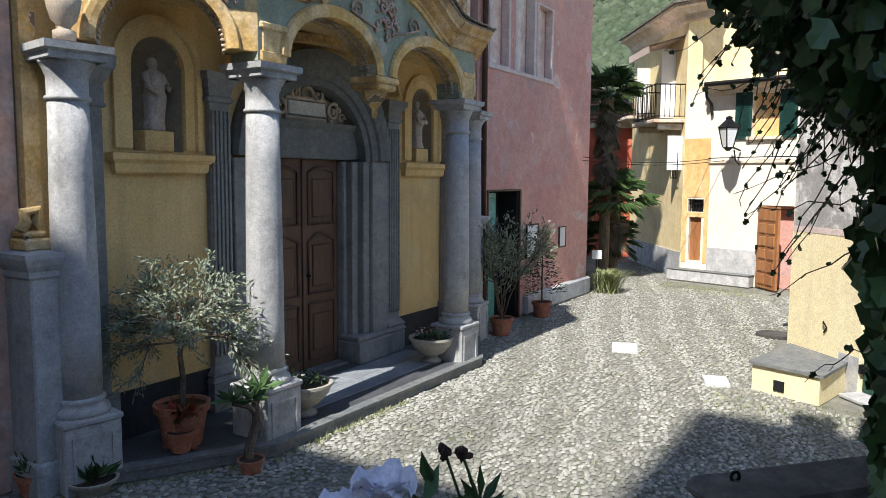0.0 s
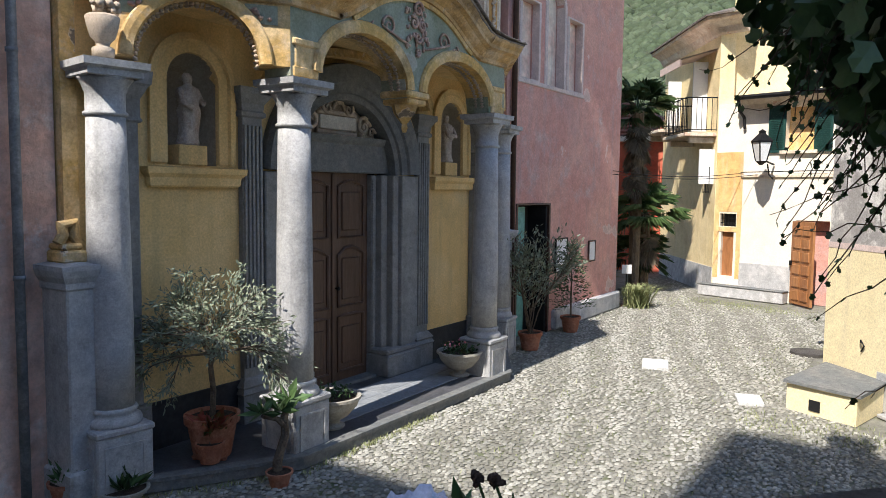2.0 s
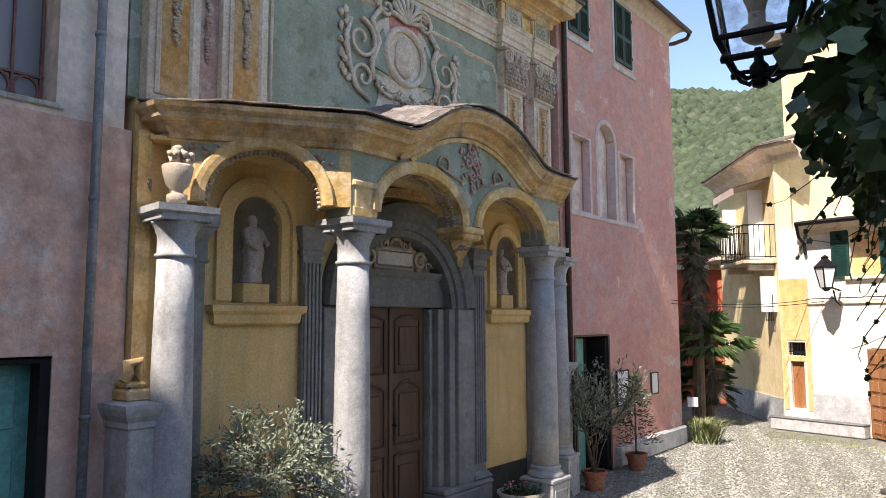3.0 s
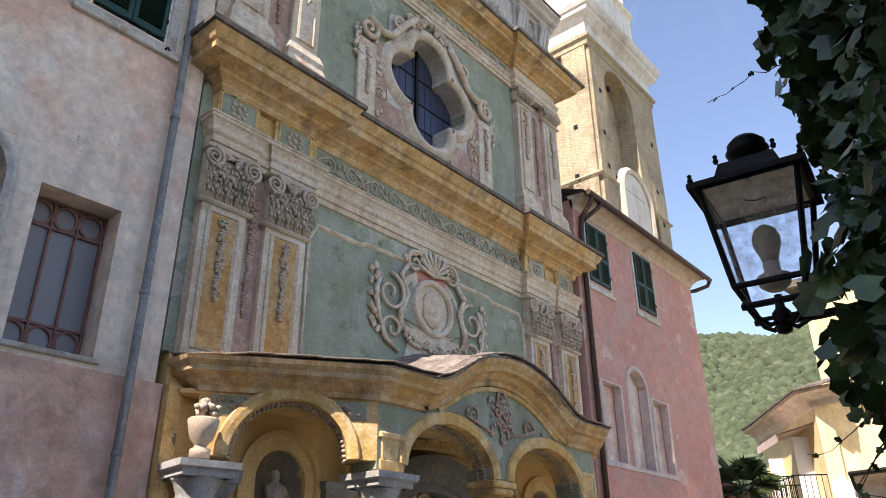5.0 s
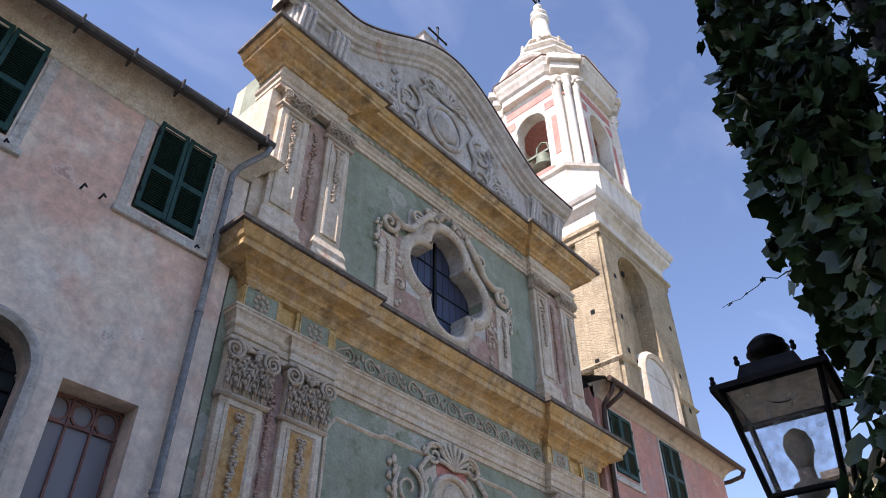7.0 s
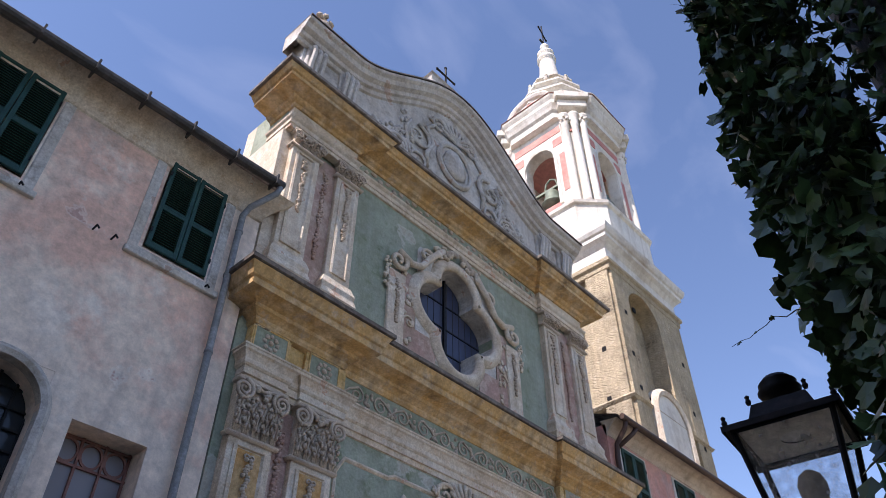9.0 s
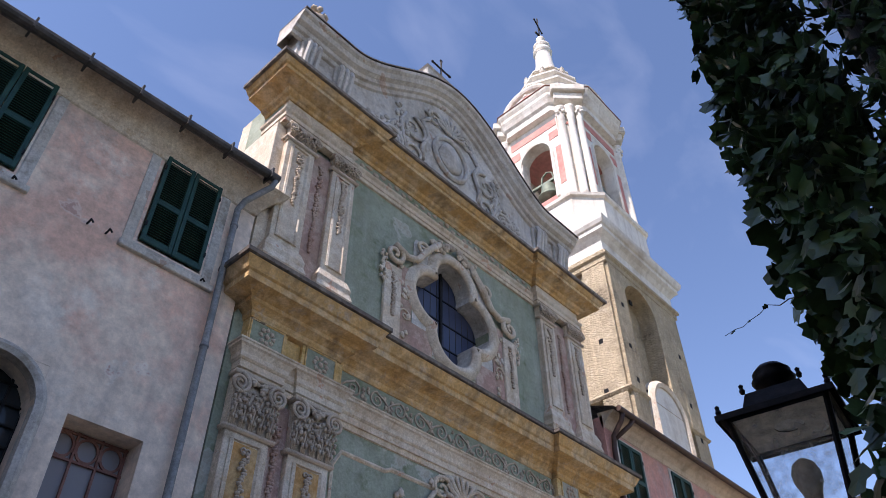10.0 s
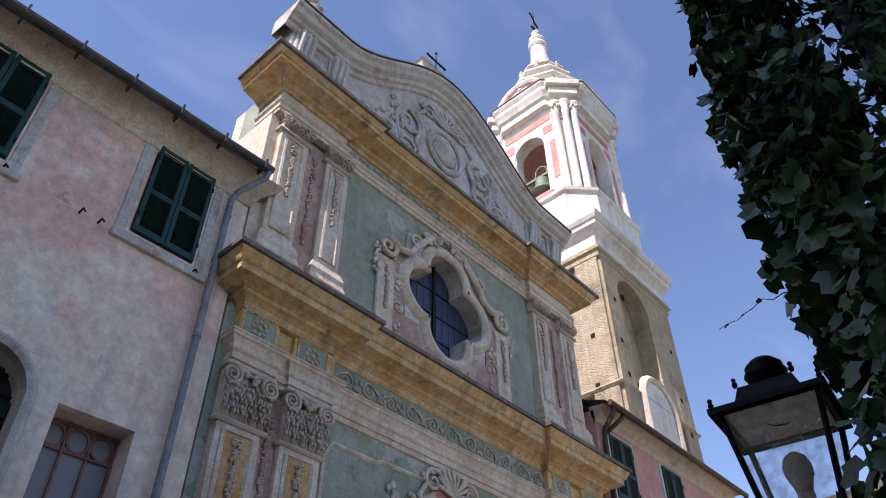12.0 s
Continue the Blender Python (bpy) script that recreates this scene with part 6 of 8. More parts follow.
# yellow house with balconies: a face along the alley and a gable end over the white house
ya = thing("house_yellow", "yellow plastered house with iron balconies and deep eaves", "house")
A0, A1p = (24.6, 8.15), (20.5, 5.35)
m, L = along(A0, A1p)
dz = (L - 1.75, L - .95, 4.55, 6.5)
dz2 = (L - 3.9, L - 3.3, 4.55, 6.3)
dz3 = (L - .62, L - .2, 3.05, 4.0)
wall_between("wall", A0, A1p, 0, 7.35, .4, "houseyellow", ya, [dz, dz2, dz3], "yellow wall, shaded below")
part("grey_base", boxed(0, L, -.02, .0, 0, .75, m=m), "greybase", ya)
core = [(24.7, 8.2), (20.75, 5.5), (22.5, 2.5), (27, 5.5)]
part("building_core", poly_prism(bmesh.new(), core, 0, 7.3), "houseyellow", ya)
part("upper_block", poly_prism(bmesh.new(), [(21.2, 5.2), (21.0, 3.0), (24, 2.5), (24.4, 5.0)], 7.3, 10.6), "houseyellow", ya)
part("upper_roof", poly_prism(bmesh.new(), [(20.9, 5.6), (20.7, 2.7), (24.3, 2.2), (24.7, 5.4)], 10.6, 10.8), "roofslate", ya)
bm = moulding(bmesh.new(), [(A0[0] + .2, A0[1] + .15), A1p, (20.3, 4.6)], [(0, 7.05), (.06, 7.1), (.12, 7.25), (.3, 7.38), (.42, 7.42), (.44, 7.5), (-.2, 7.55)])
part("eave", bm, "stucco", ya, "pale boarded eaves")
part("roof", moulding(bmesh.new(), [(A0[0] + .2, A0[1] + .15), A1p, (20.3, 4.6)], [(-.4, 7.75), (.5, 7.5), (.5, 7.55), (-.4, 7.85)]), "roofslate", ya)
for d in (dz, dz2, dz3):
    part("window_back", boxed(d[0], d[1], .2, .25, d[2], d[3], m=m), "signwhite", ya)
    part("shutter", boxed(d[1] - .02, d[1] + .04, -.4, 0, d[2], d[3], m=m), "signwhite", ya)
for b0, b1, z in ((L - 2.15, L - .05, 4.45), (L - 4.3, L - 2.6, 4.75)):
    bal = part("balcony", boxed(b0, b1, -.85, 0, z - .1, z, .015, m=m), "stucco", ya, "stone balcony with iron railing")
    for u in (b0 + .2, b1 - .2):
        part("bracket", boxed(u - .06, u + .06, -.7, 0, z - .28, z - .1, .03, m=m), "stucco", bal)
    c = [tuple((m @ Vector(v))[:2]) for v in ((b0 + .03, 0, 0), (b0 + .03, -.82, 0), (b1 - .03, -.82, 0), (b1 - .03, 0, 0))]
    for i in range(3):
        railing(c[i], c[i + 1], z, .95, bal)
bm = bmesh.new()
for u in (dz[0] - .35, dz[1] + .75):
    for p in ((0, 6.75), (-1.0, 6.45), (-1.0, 6.25), (-.97, 6.25), (-.97, 6.42), (0, 6.71)):
        bm.verts.new(m @ Vector((u, p[0], p[1])))
bm.verts.ensure_lookup_table()
for k in range(6):
    bm.faces.new([bm.verts[i] for i in (k, (k + 1) % 6, 6 + (k + 1) % 6, 6 + k)])
part("awning", bm, "pinkedge", ya, "faded pink canvas awning")
c = [tuple((m @ Vector(v))[:2]) for v in ((dz3[0] - .05, -.12, 0), (dz3[1] + .05, -.12, 0))]
railing(c[0], c[1], 2.75, .75, ya, "window_railing")

# white house with an orange strip and a wooden door
wb = thing("house_white", "warm white plastered house with lower roof and wooden door", "house")
B0, B1 = (20.5, 5.33), (19.35, .6)
m, L = along(B0, B1)
small = (.2, .55, .55, 1.75)
grille = (.15, .6, 1.9, 2.25)
dw = (2.15, 2.95, .0, 2.14)
wn1 = (1.8, 2.5, 3.9, 5.0)
wall_between("wall", B0, B1, 0, 5.2, .4, "housewhite", wb, [small, grille, dw, wn1], "sunlit warm white wall")
for u0, u1, z0, z1 in ((0, .74, 2.3, 3.9), (.62, .74, .5, 2.3), (0, .13, .5, 2.3), (.13, .62, 1.76, 1.89)):
    part("orange_strip", boxed(u0, u1, -.012, 0, z0, z1, m=m), "houseorange", wb)
part("base_band", boxed(.74, 2.06, -.02, 0, .3, .95, m=m), "greybase", wb)
part("building_core", poly_prism(bmesh.new(), [(20.95, 5.2), (19.75, .6), (23, .3), (23.5, 4.8)], 0, 5.2), "housewhite", wb)
part("stone_step", boxed(-.25, 2.04, -.32, 0, 0, .3, .02, m=m), "greybase", wb, "pale stone ledge along the wall")
part("ledge_top", boxed(-.27, 2.05, -.34, .0, .3, .325, .006, m=m), "darkstone", wb)
part("string_course", boxed(.7, L, -.05, 0, 3.22, 3.30, .01, m=m), "stucco", wb)
bm = moulding(bmesh.new(), [B0, B1], [(0, 5.0), (.05, 5.03), (.1, 5.12), (.28, 5.2), (.34, 5.22), (.35, 5.3), (-.3, 5.4)])
bmesh.ops.transform(bm, matrix=Matrix.Translation((-.15, -.62, 0)), verts=bm.verts[:])
part("eave", bm, "stucco", wb)
g0, g1 = m @ Vector((.72, -.45, 5.28)), m @ Vector((L, -.45, 5.28))
part("gutter", tube(bmesh.new(), [g0, g1], .06, 8), "metal", wb)
part("downpipe", tube(bmesh.new(), [m @ Vector((.75, -.45, 5.24)), m @ Vector((.72, -.3, 4.95)), m @ Vector((.74, -.08, 4.8)), m @ Vector((.76, -.06, 4.5))], .04, 8), "metal", wb)
part("small_door", boxed(small[0], small[1], .1, .16, small[2], small[3], m=m), "oak", wb)
bm = bmesh.new()
for k in range(5):
    u = grille[0] + .04 + k * .09
    tube(bm, [m @ Vector((u, .05, grille[2])), m @ Vector((u, .05, grille[3]))], .012, 5)
for z in (2.0, 2.12):
    tube(bm, [m @ Vector((grille[0], .05, z)), m @ Vector((grille[1], .05, z))], .012, 5)
part("window_grille", bm, "metal", wb)
# near-black sheet paints the dark room behind the grille
part("window_back", boxed(grille[0], grille[1], .2, .25, grille[2], grille[3], m=m), "dark", wb)
part("window_back", boxed(wn1[0], wn1[1], .2, .25, wn1[2], wn1[3], m=m), "houseorange", wb)
for u0, u1 in ((wn1[0] - .42, wn1[0]), (wn1[1], wn1[1] + .42)):
    sh = part("shutter", boxed(u0, u1, -.06, -.01, wn1[2] - .05, wn1[3] + .05, .004, m=m), "shutter", wb)
    for k in range(22):
        part("slat", boxed(u0 + .05, u1 - .05, -.075, -.055, wn1[2] + .04 + k * .045, wn1[2] + .06 + k * .045, m=m), "shutter", sh)
part("window_sill", boxed(wn1[0] - .1, wn1[1] + .1, -.1, 0, wn1[2] - .08, wn1[2], m=m), "stucco", wb)
part("dark_room", boxed(dw[0], dw[1] + .05, .3, .36, 0, 2.14, m=m), "pink", wb)
dleaf = thing("door_wood", "open orange-brown panelled wooden door leaf", "door")
md = m @ Matrix.Translation((2.1, -.02, 0)) @ Matrix.Rotation(-.62, 4, "Z")
part("door_leaf", boxed(0, .88, -.03, .03, .04, 2.12, .005, m=md), "oak", dleaf)
for i in range(2):
    for j in range(6):
        part("door_panel", boxed(.1 + i * .37, .41 + i * .37, -.055, -.028, .14 + j * .325, .4 + j * .325, .02, m=md), "oak", dleaf)
part("door_handle", boxed(.03, .06, -.09, -.03, 1.0, 1.12, m=md), "metal", dleaf)


def wall_lantern(p, sc, out):
    """A small street lantern on a scrolled bracket, standing out from a wall."""
    th = thing("wall_lantern", "grey iron wall lantern on a bracket", "lantern", "wall lanterns")
    o = Vector(p)
    d = Vector(out).normalized()
    bm = tube(bmesh.new(), [o, o + d * .35 * sc + Vector((0, 0, .05)) * sc, o + d * .6 * sc], .02 * sc, 6)
    tube(bm, [o + Vector((0, 0, -.3)) * sc, o + d * .2 * sc + Vector((0, 0, -.22)) * sc, o + d * .3 * sc], .015 * sc, 6)
    part("bracket", bm, "metal", th)
    c = o + d * .6 * sc
    bm = bmesh.new()
    lathe(bm, [(.10 * sc, c.z + .05 * sc), (.18 * sc, c.z + .42 * sc)], c.x, c.y, 4)
    part("lantern_glass", bm, "signwhite", th)
    bm = lathe(bmesh.new(), [(.2 * sc, c.z + .42 * sc), (.21 * sc, c.z + .45 * sc), (.1 * sc, c.z + .56 * sc), (.06 * sc, c.z + .6 * sc), (.07 * sc, c.z + .64 * sc), (.01, c.z + .68 * sc)], c.x, c.y, 4)
    for k in range(4):
        a = k * math.pi / 2
        tube(bm, [(c.x + .1 * sc * math.cos(a), c.y + .1 * sc * math.sin(a), c.z + .05 * sc), (c.x + .185 * sc * math.cos(a), c.y + .185 * sc * math.sin(a), c.z + .43 * sc)], .014 * sc, 5)
    lathe(bm, [(.03 * sc, c.z - .03 * sc), (.11 * sc, c.z + .05 * sc)], c.x, c.y, 4)
    part("lantern_cage", bm, "metal", th)


wall_lantern(m @ Vector((1.55, -.05, 3.55)), 1.25, (-.97, .2, 0))
wall_lantern((PX1 + .05, PY + .5, 2.85), .85, (1, .1, 0))
# wires
wires = thing("wires", "thin black wires strung across the alley", "cable")
for za, zb, q in ((3.3, 3.34, (20.3, 4.6)), (3.22, 3.30, (20.25, 4.2))):
    p = Vector((PX1, PY + .2, za))
    e = Vector((q[0], q[1], zb))
    part("wire", tube(bmesh.new(), [p.lerp(e, t) + Vector((0, 0, -.12 * math.sin(math.pi * t))) for t in spaced(0, 1, 10)], .008, 4), "metal", wires)
part("wire", tube(bmesh.new(), [m @ Vector((.7, -.06, 3.36)), m @ Vector((2.5, -.06, 3.38)), m @ Vector((L, -.06, 3.34))], .012, 4), "metal", wires)

# red house closing the alley
rh = thing("house_red", "small red house with a brown tiled hip roof", "house")
part("wall", poly_prism(bmesh.new(), [(25.2, 7.9), (30, 8.2), (30, 14), (24.2, 14)], 0, 4.6), "red", rh)
part("eave", poly_prism(bmesh.new(), [(24.9, 7.6), (30.2, 7.9), (30.2, 14.2), (23.9, 14.2)], 4.6, 4.78), "signwhite", rh)
bm = bmesh.new()
hv = [bm.verts.new(p) for p in ((24.8, 7.5, 4.8), (30.3, 7.8, 4.8), (30.3, 14.3, 4.8), (23.8, 14.3, 4.8), (27, 10.5, 6.4))]
for f in ((0, 1, 4), (1, 2, 4), (2, 3, 4), (3, 0, 4)):
    bm.faces.new([hv[i] for i in f])
rr = part("roof", bm, "rooftile", rh)
for k in range(9):
    t = (k + .5) / 9.5
    y0 = 7.5 + (10.5 - 7.5) * t
    part("tile_course", tube(bmesh.new(), [(24.8 + 2.2 * t, 7.5 + 3 * t, 4.83 + 1.6 * t), (23.8 + 3.2 * t, 14.3 - 3.8 * t, 4.83 + 1.6 * t)], .06, 6), "rooftile", rr)
part("downpipe", tube(bmesh.new(), [(25.1, 7.75, 4.6), (25.1, 7.75, 0)], .06, 8), "pipebrown", rh)
part("window", boxed(24.55, 24.75, 10.0, 10.9, 2.5, 3.9), "shutter", rh)

# near yellow building with bench and green door
nb = thing("house_cream", "cream yellow house with peeling upper plaster", "house")
C0, C1 = (11.62, 1.45), (10.58, .48)
m, L = along(C0, C1)
part("wall", boxed(0, L, 0, .4, 0, 2.05, m=m), "cream", nb, "cream yellow lower wall")
part("upper_wall", boxed(0, L + 2.5, .01, .4, 2.13, 4.4, m=m), "peel", nb, "peeling grey and white upper wall")
part("pink_band", boxed(0, L + 2.5, -.005, .4, 2.05, 2.13, m=m), "pinkedge", nb)
part("wall", boxed(L + .75, L + 2.5, 0, .4, 0, 2.05, m=m), "cream", nb)
part("side_wall", poly_prism(bmesh.new(), [(C0[0] + .01, C0[1] - .02), (C0[0] + .3, C0[1] - .3), (16.5, -2.2), (16.3, -.5)], 0, 4.4), "cream", nb)
part("roof_slab", poly_prism(bmesh.new(), [(11.4, 1.7), (8.6, -1.2), (12, -5), (17, -1)], 4.4, 4.55), "roofslate", nb)
part("grey_patch", boxed(L - .36, L, -.006, .0, 0, .5, m=m), "greybase", nb)
gd_ = thing("door_green", "grey-green metal door in the cream wall", "door")
part("door_leaf", boxed(L + .01, L + .74, .06, .12, .06, 2.02, .006, m=m), "shutter", gd_)
part("hinge", boxed(L, L + .05, .0, .06, .3, .42, m=m), "metal", gd_)
part("hinge", boxed(L, L + .05, .0, .06, 1.5, 1.62, m=m), "metal", gd_)
part("threshold", boxed(L - .02, L + .9, -.25, .1, 0, .05, .01, m=m), "greybase", gd_)
bench = thing("stone_bench", "cream masonry bench with a grey stone top against the wall", "bench")
part("bench_body", poly_prism(bmesh.new(), [(10.14, 1.66), (9.82, .84), (10.72, .63), (11.5, 1.36)], 0, .36), "cream", bench)
part("bench_top", poly_prism(bmesh.new(), [(10.1, 1.7), (9.77, .8), (10.74, .6), (11.52, 1.4)], .36, .40), "darkstone", bench)
# black block on the bench face paints the shade inside the drain
part("drain_hole", boxed(.3, .44, -.012, .05, .06, .2, m=along((10.14, 1.66), (9.82, .84))[0]), "dark", bench)
bm = tube(bmesh.new(), [m @ Vector((.75, -.01, .82)), m @ Vector((.8, -.05, .86)), m @ Vector((.84, -.03, .78)), m @ Vector((.78, -.02, .7))], .012, 5)
solid("wall_hook", bm, "metal", "small bent iron hook on the cream wall", "hook")

# covers in the paving
for x, y, a, sx, sy in ((11.42, 3.8, .33, .3, .2), (10.2, 2.12, .33, .22, .16)):
    bm = boxed(-sx, sx, -sy, sy, -.01, .045, .008, m=pose(x, y, 0, 0, 0, math.degrees(a)))
    solid("cover_slab", bm, "whiteslab", "pale concrete cover slab set in the cobbles", "cover", "paving covers")
solid("drain_cover", lathe(bmesh.new(), [(.3, -.01), (.3, .045), (.26, .05)], 13.9, 1.95, 20), "ironcover", "round dark iron drain cover in the paving", "drain cover")

PLACE = NEAR
# ---------------------------------------------------------------- unseen blocks added on the west to cast shade, and the terrace
west = thing("house_west", "unseen tall plain blocks added on the west to shade the square", "house")
# heights and edges set by where their shadows should end on the square
part("wall", boxed(-18, -14, .3, 6.75, -.2, 23.0), "pinkwhite", west)
part("tall_wall", boxed(-18, -14, -12, .3, -.2, 27.2), "pinkwhite", west)
# plain wall added out of view to the south
part("south_wall", boxed(-14, 16, -12.5, -11, -.2, 7), "cream", west)
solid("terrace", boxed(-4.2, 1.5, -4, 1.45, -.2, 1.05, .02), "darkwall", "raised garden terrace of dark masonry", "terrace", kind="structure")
pm, PLn = along((2.1, .5), (3.2, -.48))
gw = thing("garden_wall", "dark weathered garden wall with rounded top", "wall")
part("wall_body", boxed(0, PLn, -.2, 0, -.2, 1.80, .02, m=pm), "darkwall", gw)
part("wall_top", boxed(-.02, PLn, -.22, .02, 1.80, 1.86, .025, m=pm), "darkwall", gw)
part("iron_eye", tube(bmesh.new(), [pm @ Vector((.1 + .014 * math.cos(a), -.06, 1.87 + .014 * math.sin(a))) for a in spaced(0, 6.28, 10)], .005, 5), "metal", gw)

PLACE = Matrix()
# ---------------------------------------------------------------- wooded hill
def hill_h(a, r):
    """Height over ground at bearing a (degrees from +x) and distance r."""
    t = max(0.0, min(1.0, (r - 70) / 230))
    top = 88 + 5 * math.sin(a * .11 + 1) + 3 * math.sin(a * .31)
    return top * (t * t * (3 - 2 * t)) - 3 + 2.0 * math.sin(a * .7 + r * .05)


bm = bmesh.new()
rows = []
for r in spaced(60, 340, 24):
    rows.append([bm.verts.new((r * math.cos(radians(a)), r * math.sin(radians(a)), hill_h(a, r))) for a in spaced(-40, 75, 70)])
for a, b in zip(rows, rows[1:]):
    for i in range(70):
        bm.faces.new((a[i], a[i + 1], b[i + 1], b[i]))
solid("hillside", bm, "wood_hill", "steep wooded hillside behind the village", "hill", kind="structure", smooth=True)
proto = []
for k in range(5):
    b2 = bmesh.new()
    bmesh.ops.create_icosphere(b2, subdivisions=1, radius=1)
    for v in b2.verts:
        v.co *= 1 + .5 * noise.noise(v.co * 2.2 + Vector((k * 7, 0, 0))) + rng.uniform(-.12, .12)
    proto.append((np.array([v.co[:] for v in b2.verts]), [[v.index for v in f.verts] for f in b2.faces]))
    b2.free()
V, F = [], []
rnd = random.Random(3)
for k in range(15000):
    a, r = rnd.uniform(7, 32), 75 + 235 * rnd.random() ** .8
    pv, pf_ = proto[k % 5]
    s = rnd.uniform(.7, 1.7) * (.45 + r / 260)
    c = np.array((r * math.cos(radians(a)), r * math.sin(radians(a)), hill_h(a, r) + s * .35))
    n0 = len(V)
    V += list(pv * (s, s, s * rnd.uniform(.8, 1.3)) + c)
    F += [tuple(n0 + i for i in f) for f in pf_]
raw("hill_trees", V, F, "treecrown", None, "dense mixed trees covering the far hillside", "stuff", "trees").data.shade_smooth()

PLACE = Matrix()
# ---------------------------------------------------------------- street lantern by the terrace
def street_lantern(cx, cy, zt, zb, half_t, half_b, yaw):
    """Four-sided lantern: zt top of the glass, zb its foot."""
    th = thing("street_lantern", "black iron street lantern with dirty glass and a frosted bulb", "lantern")
    R = Matrix.Translation((cx, cy, 0)) @ Matrix.Rotation(yaw, 4, "Z")

    def corner(i, h, z):
        sx, sy = ((-1, -1), (1, -1), (1, 1), (-1, 1))[i % 4]
        return R @ Vector((sx * h, sy * h, z))
    bm = bmesh.new()
    for i in range(4):
        tube(bm, [corner(i, half_t, zt), corner(i, half_b, zb), corner(i, half_b * .82, zb - .05)], .012, 6)
        tube(bm, [corner(i, half_t, zt), corner(i + 1, half_t, zt)], .013, 6)
        tube(bm, [corner(i, half_b, zb), corner(i + 1, half_b, zb)], .012, 6)
        tube(bm, [corner(i, half_b * .82, zb - .07), corner(i + 1, half_b * .82, zb - .07)], .009, 6)
        lathe(bm, [(.009, -.03), (.012, -.015), (.005, 0)], 0, 0, 6, Matrix.Translation(corner(i, half_b * .86, zb - .06)))
    part("lantern_frame", bm, "metal", th)
    for i in range(4):
        b2 = bmesh.new()
        q = [corner(i, half_t - .004, zt), corner(i + 1, half_t - .004, zt), corner(i + 1, half_b - .004, zb), corner(i, half_b - .004, zb)]
        b2.faces.new([b2.verts.new(v) for v in q])
        bmesh.ops.solidify(b2, geom=b2.faces[:], thickness=.003)
        g = part("glass_pane", b2, "glass", th)
        g.visible_shadow = False
    # roof: flared brim, sloped upper tier and dark ball finial
    bm = bmesh.new()
    tiers = [(half_t + .035, zt - .012), (half_t + .035, zt + .012), (half_t - .01, zt + .035), (half_t - .055, zt + .055), (half_t - .075, zt + .12), (half_t - .12, zt + .135)]
    rings = [[bm.verts.new(corner(i, h, z)) for i in range(4)] for h, z in tiers]
    for a, b in zip(rings, rings[1:]):
        for i in range(4):
            bm.faces.new((a[i], a[(i + 1) % 4], b[(i + 1) % 4], b[i]))
    bm.faces.new(rings[-1])
    part("lantern_roof", bm, "metal", th)
    bm = bmesh.new()
    hole = [R @ Vector((.055 * math.cos(a), .055 * math.sin(a), zt - .002)) for a in spaced(0, 2 * math.pi * 15 / 16, 15)]
    inner = [bm.verts.new(v) for v in hole]
    outer = []
    for a in spaced(0, 2 * math.pi * 15 / 16, 15):
        k = (half_t - .01) / max(abs(math.cos(a)), abs(math.sin(a)))
        outer.append(bm.verts.new(R @ Vector((k * math.cos(a), k * math.sin(a), zt - .002))))
    for i in range(16):
        bm.faces.new((inner[i], inner[(i + 1) % 16], outer[(i + 1) % 16], outer[i]))
    part("reflector_plate", bm, "patina", th, "pale metal plate inside the lantern")
    # white disc: the light in the plate's opening put in as colour
    part("reflector_ring", lathe(bmesh.new(), [(.056, zt + .004), (.056, zt + .008)], cx, cy, 16), "signwhite", th)
    part("finial", lathe(bmesh.new(), [(.05, zt + .13), (.04, zt + .15), (.045, zt + .16), (.075, zt + .175), (.085, zt + .195), (.07, zt + .22), (.075, zt + .228), (.05, zt + .255), (.01, zt + .265)], cx, cy, 18), "metal", th, smooth=True)
    for i in range(4):
        for h, z in ((half_t + .02, zt + .015), (half_t - .07, zt + .12)):
            part("knob", lathe(bmesh.new(), [(.008, 0), (.012, .012), (.007, .024), (.01, .034), (.002, .042)], 0, 0, 8, Matrix.Translation(corner(i, h, z))), "metal", th)
    zc = zb + .02
    part("lamp_bulb", lathe(bmesh.new(), [(.028, zc + .09), (.035, zc + .12), (.05, zc + .16), (.052, zc + .19), (.04, zc + .225), (.015, zc + .245)], cx, cy, 16), "bulb", th, smooth=True)
    part("lamp_holder", lathe(bmesh.new(), [(.03, zc - .02), (.055, zc), (.06, zc + .035), (.03, zc + .05), (.03, zc + .09)], cx, cy, 14), "patina", th, smooth=True)
    bm = lathe(bmesh.new(), [(.008, zb - .17), (.026, zb - .162), (.03, zb - .145), (.018, zb - .138), (.032, zb - .12), (.034, zb - .09), (.018, zb - .07), (.014, zb - .02)], cx, cy, 12)
    for i in range(4):
        c = corner(i, half_b * .82, zb - .07)
        b = Vector((cx, cy, zb - .11))
        tube(bm, [c, c.lerp(b, .25) + Vector((0, 0, -.03)), c.lerp(b, .6) + Vector((0, 0, -.045)), b + Vector((0, 0, -.01))], .009, 6)
    part("lantern_stem", bm, "metal", th, smooth=True)
    tip = Vector((cx, cy, zb - .12))
    part("bracket_arm", tube(bmesh.new(), [tip, tip + Vector((.02, -.12, .0)), tip + Vector((.06, -.4, .02)), tip + Vector((.1, -.88, .02))], .016, 8), "metal", th)
    return th


street_lantern(2.76, .725, 4.235, 3.83, .178, .122, radians(-83))

PLACE = Matrix()
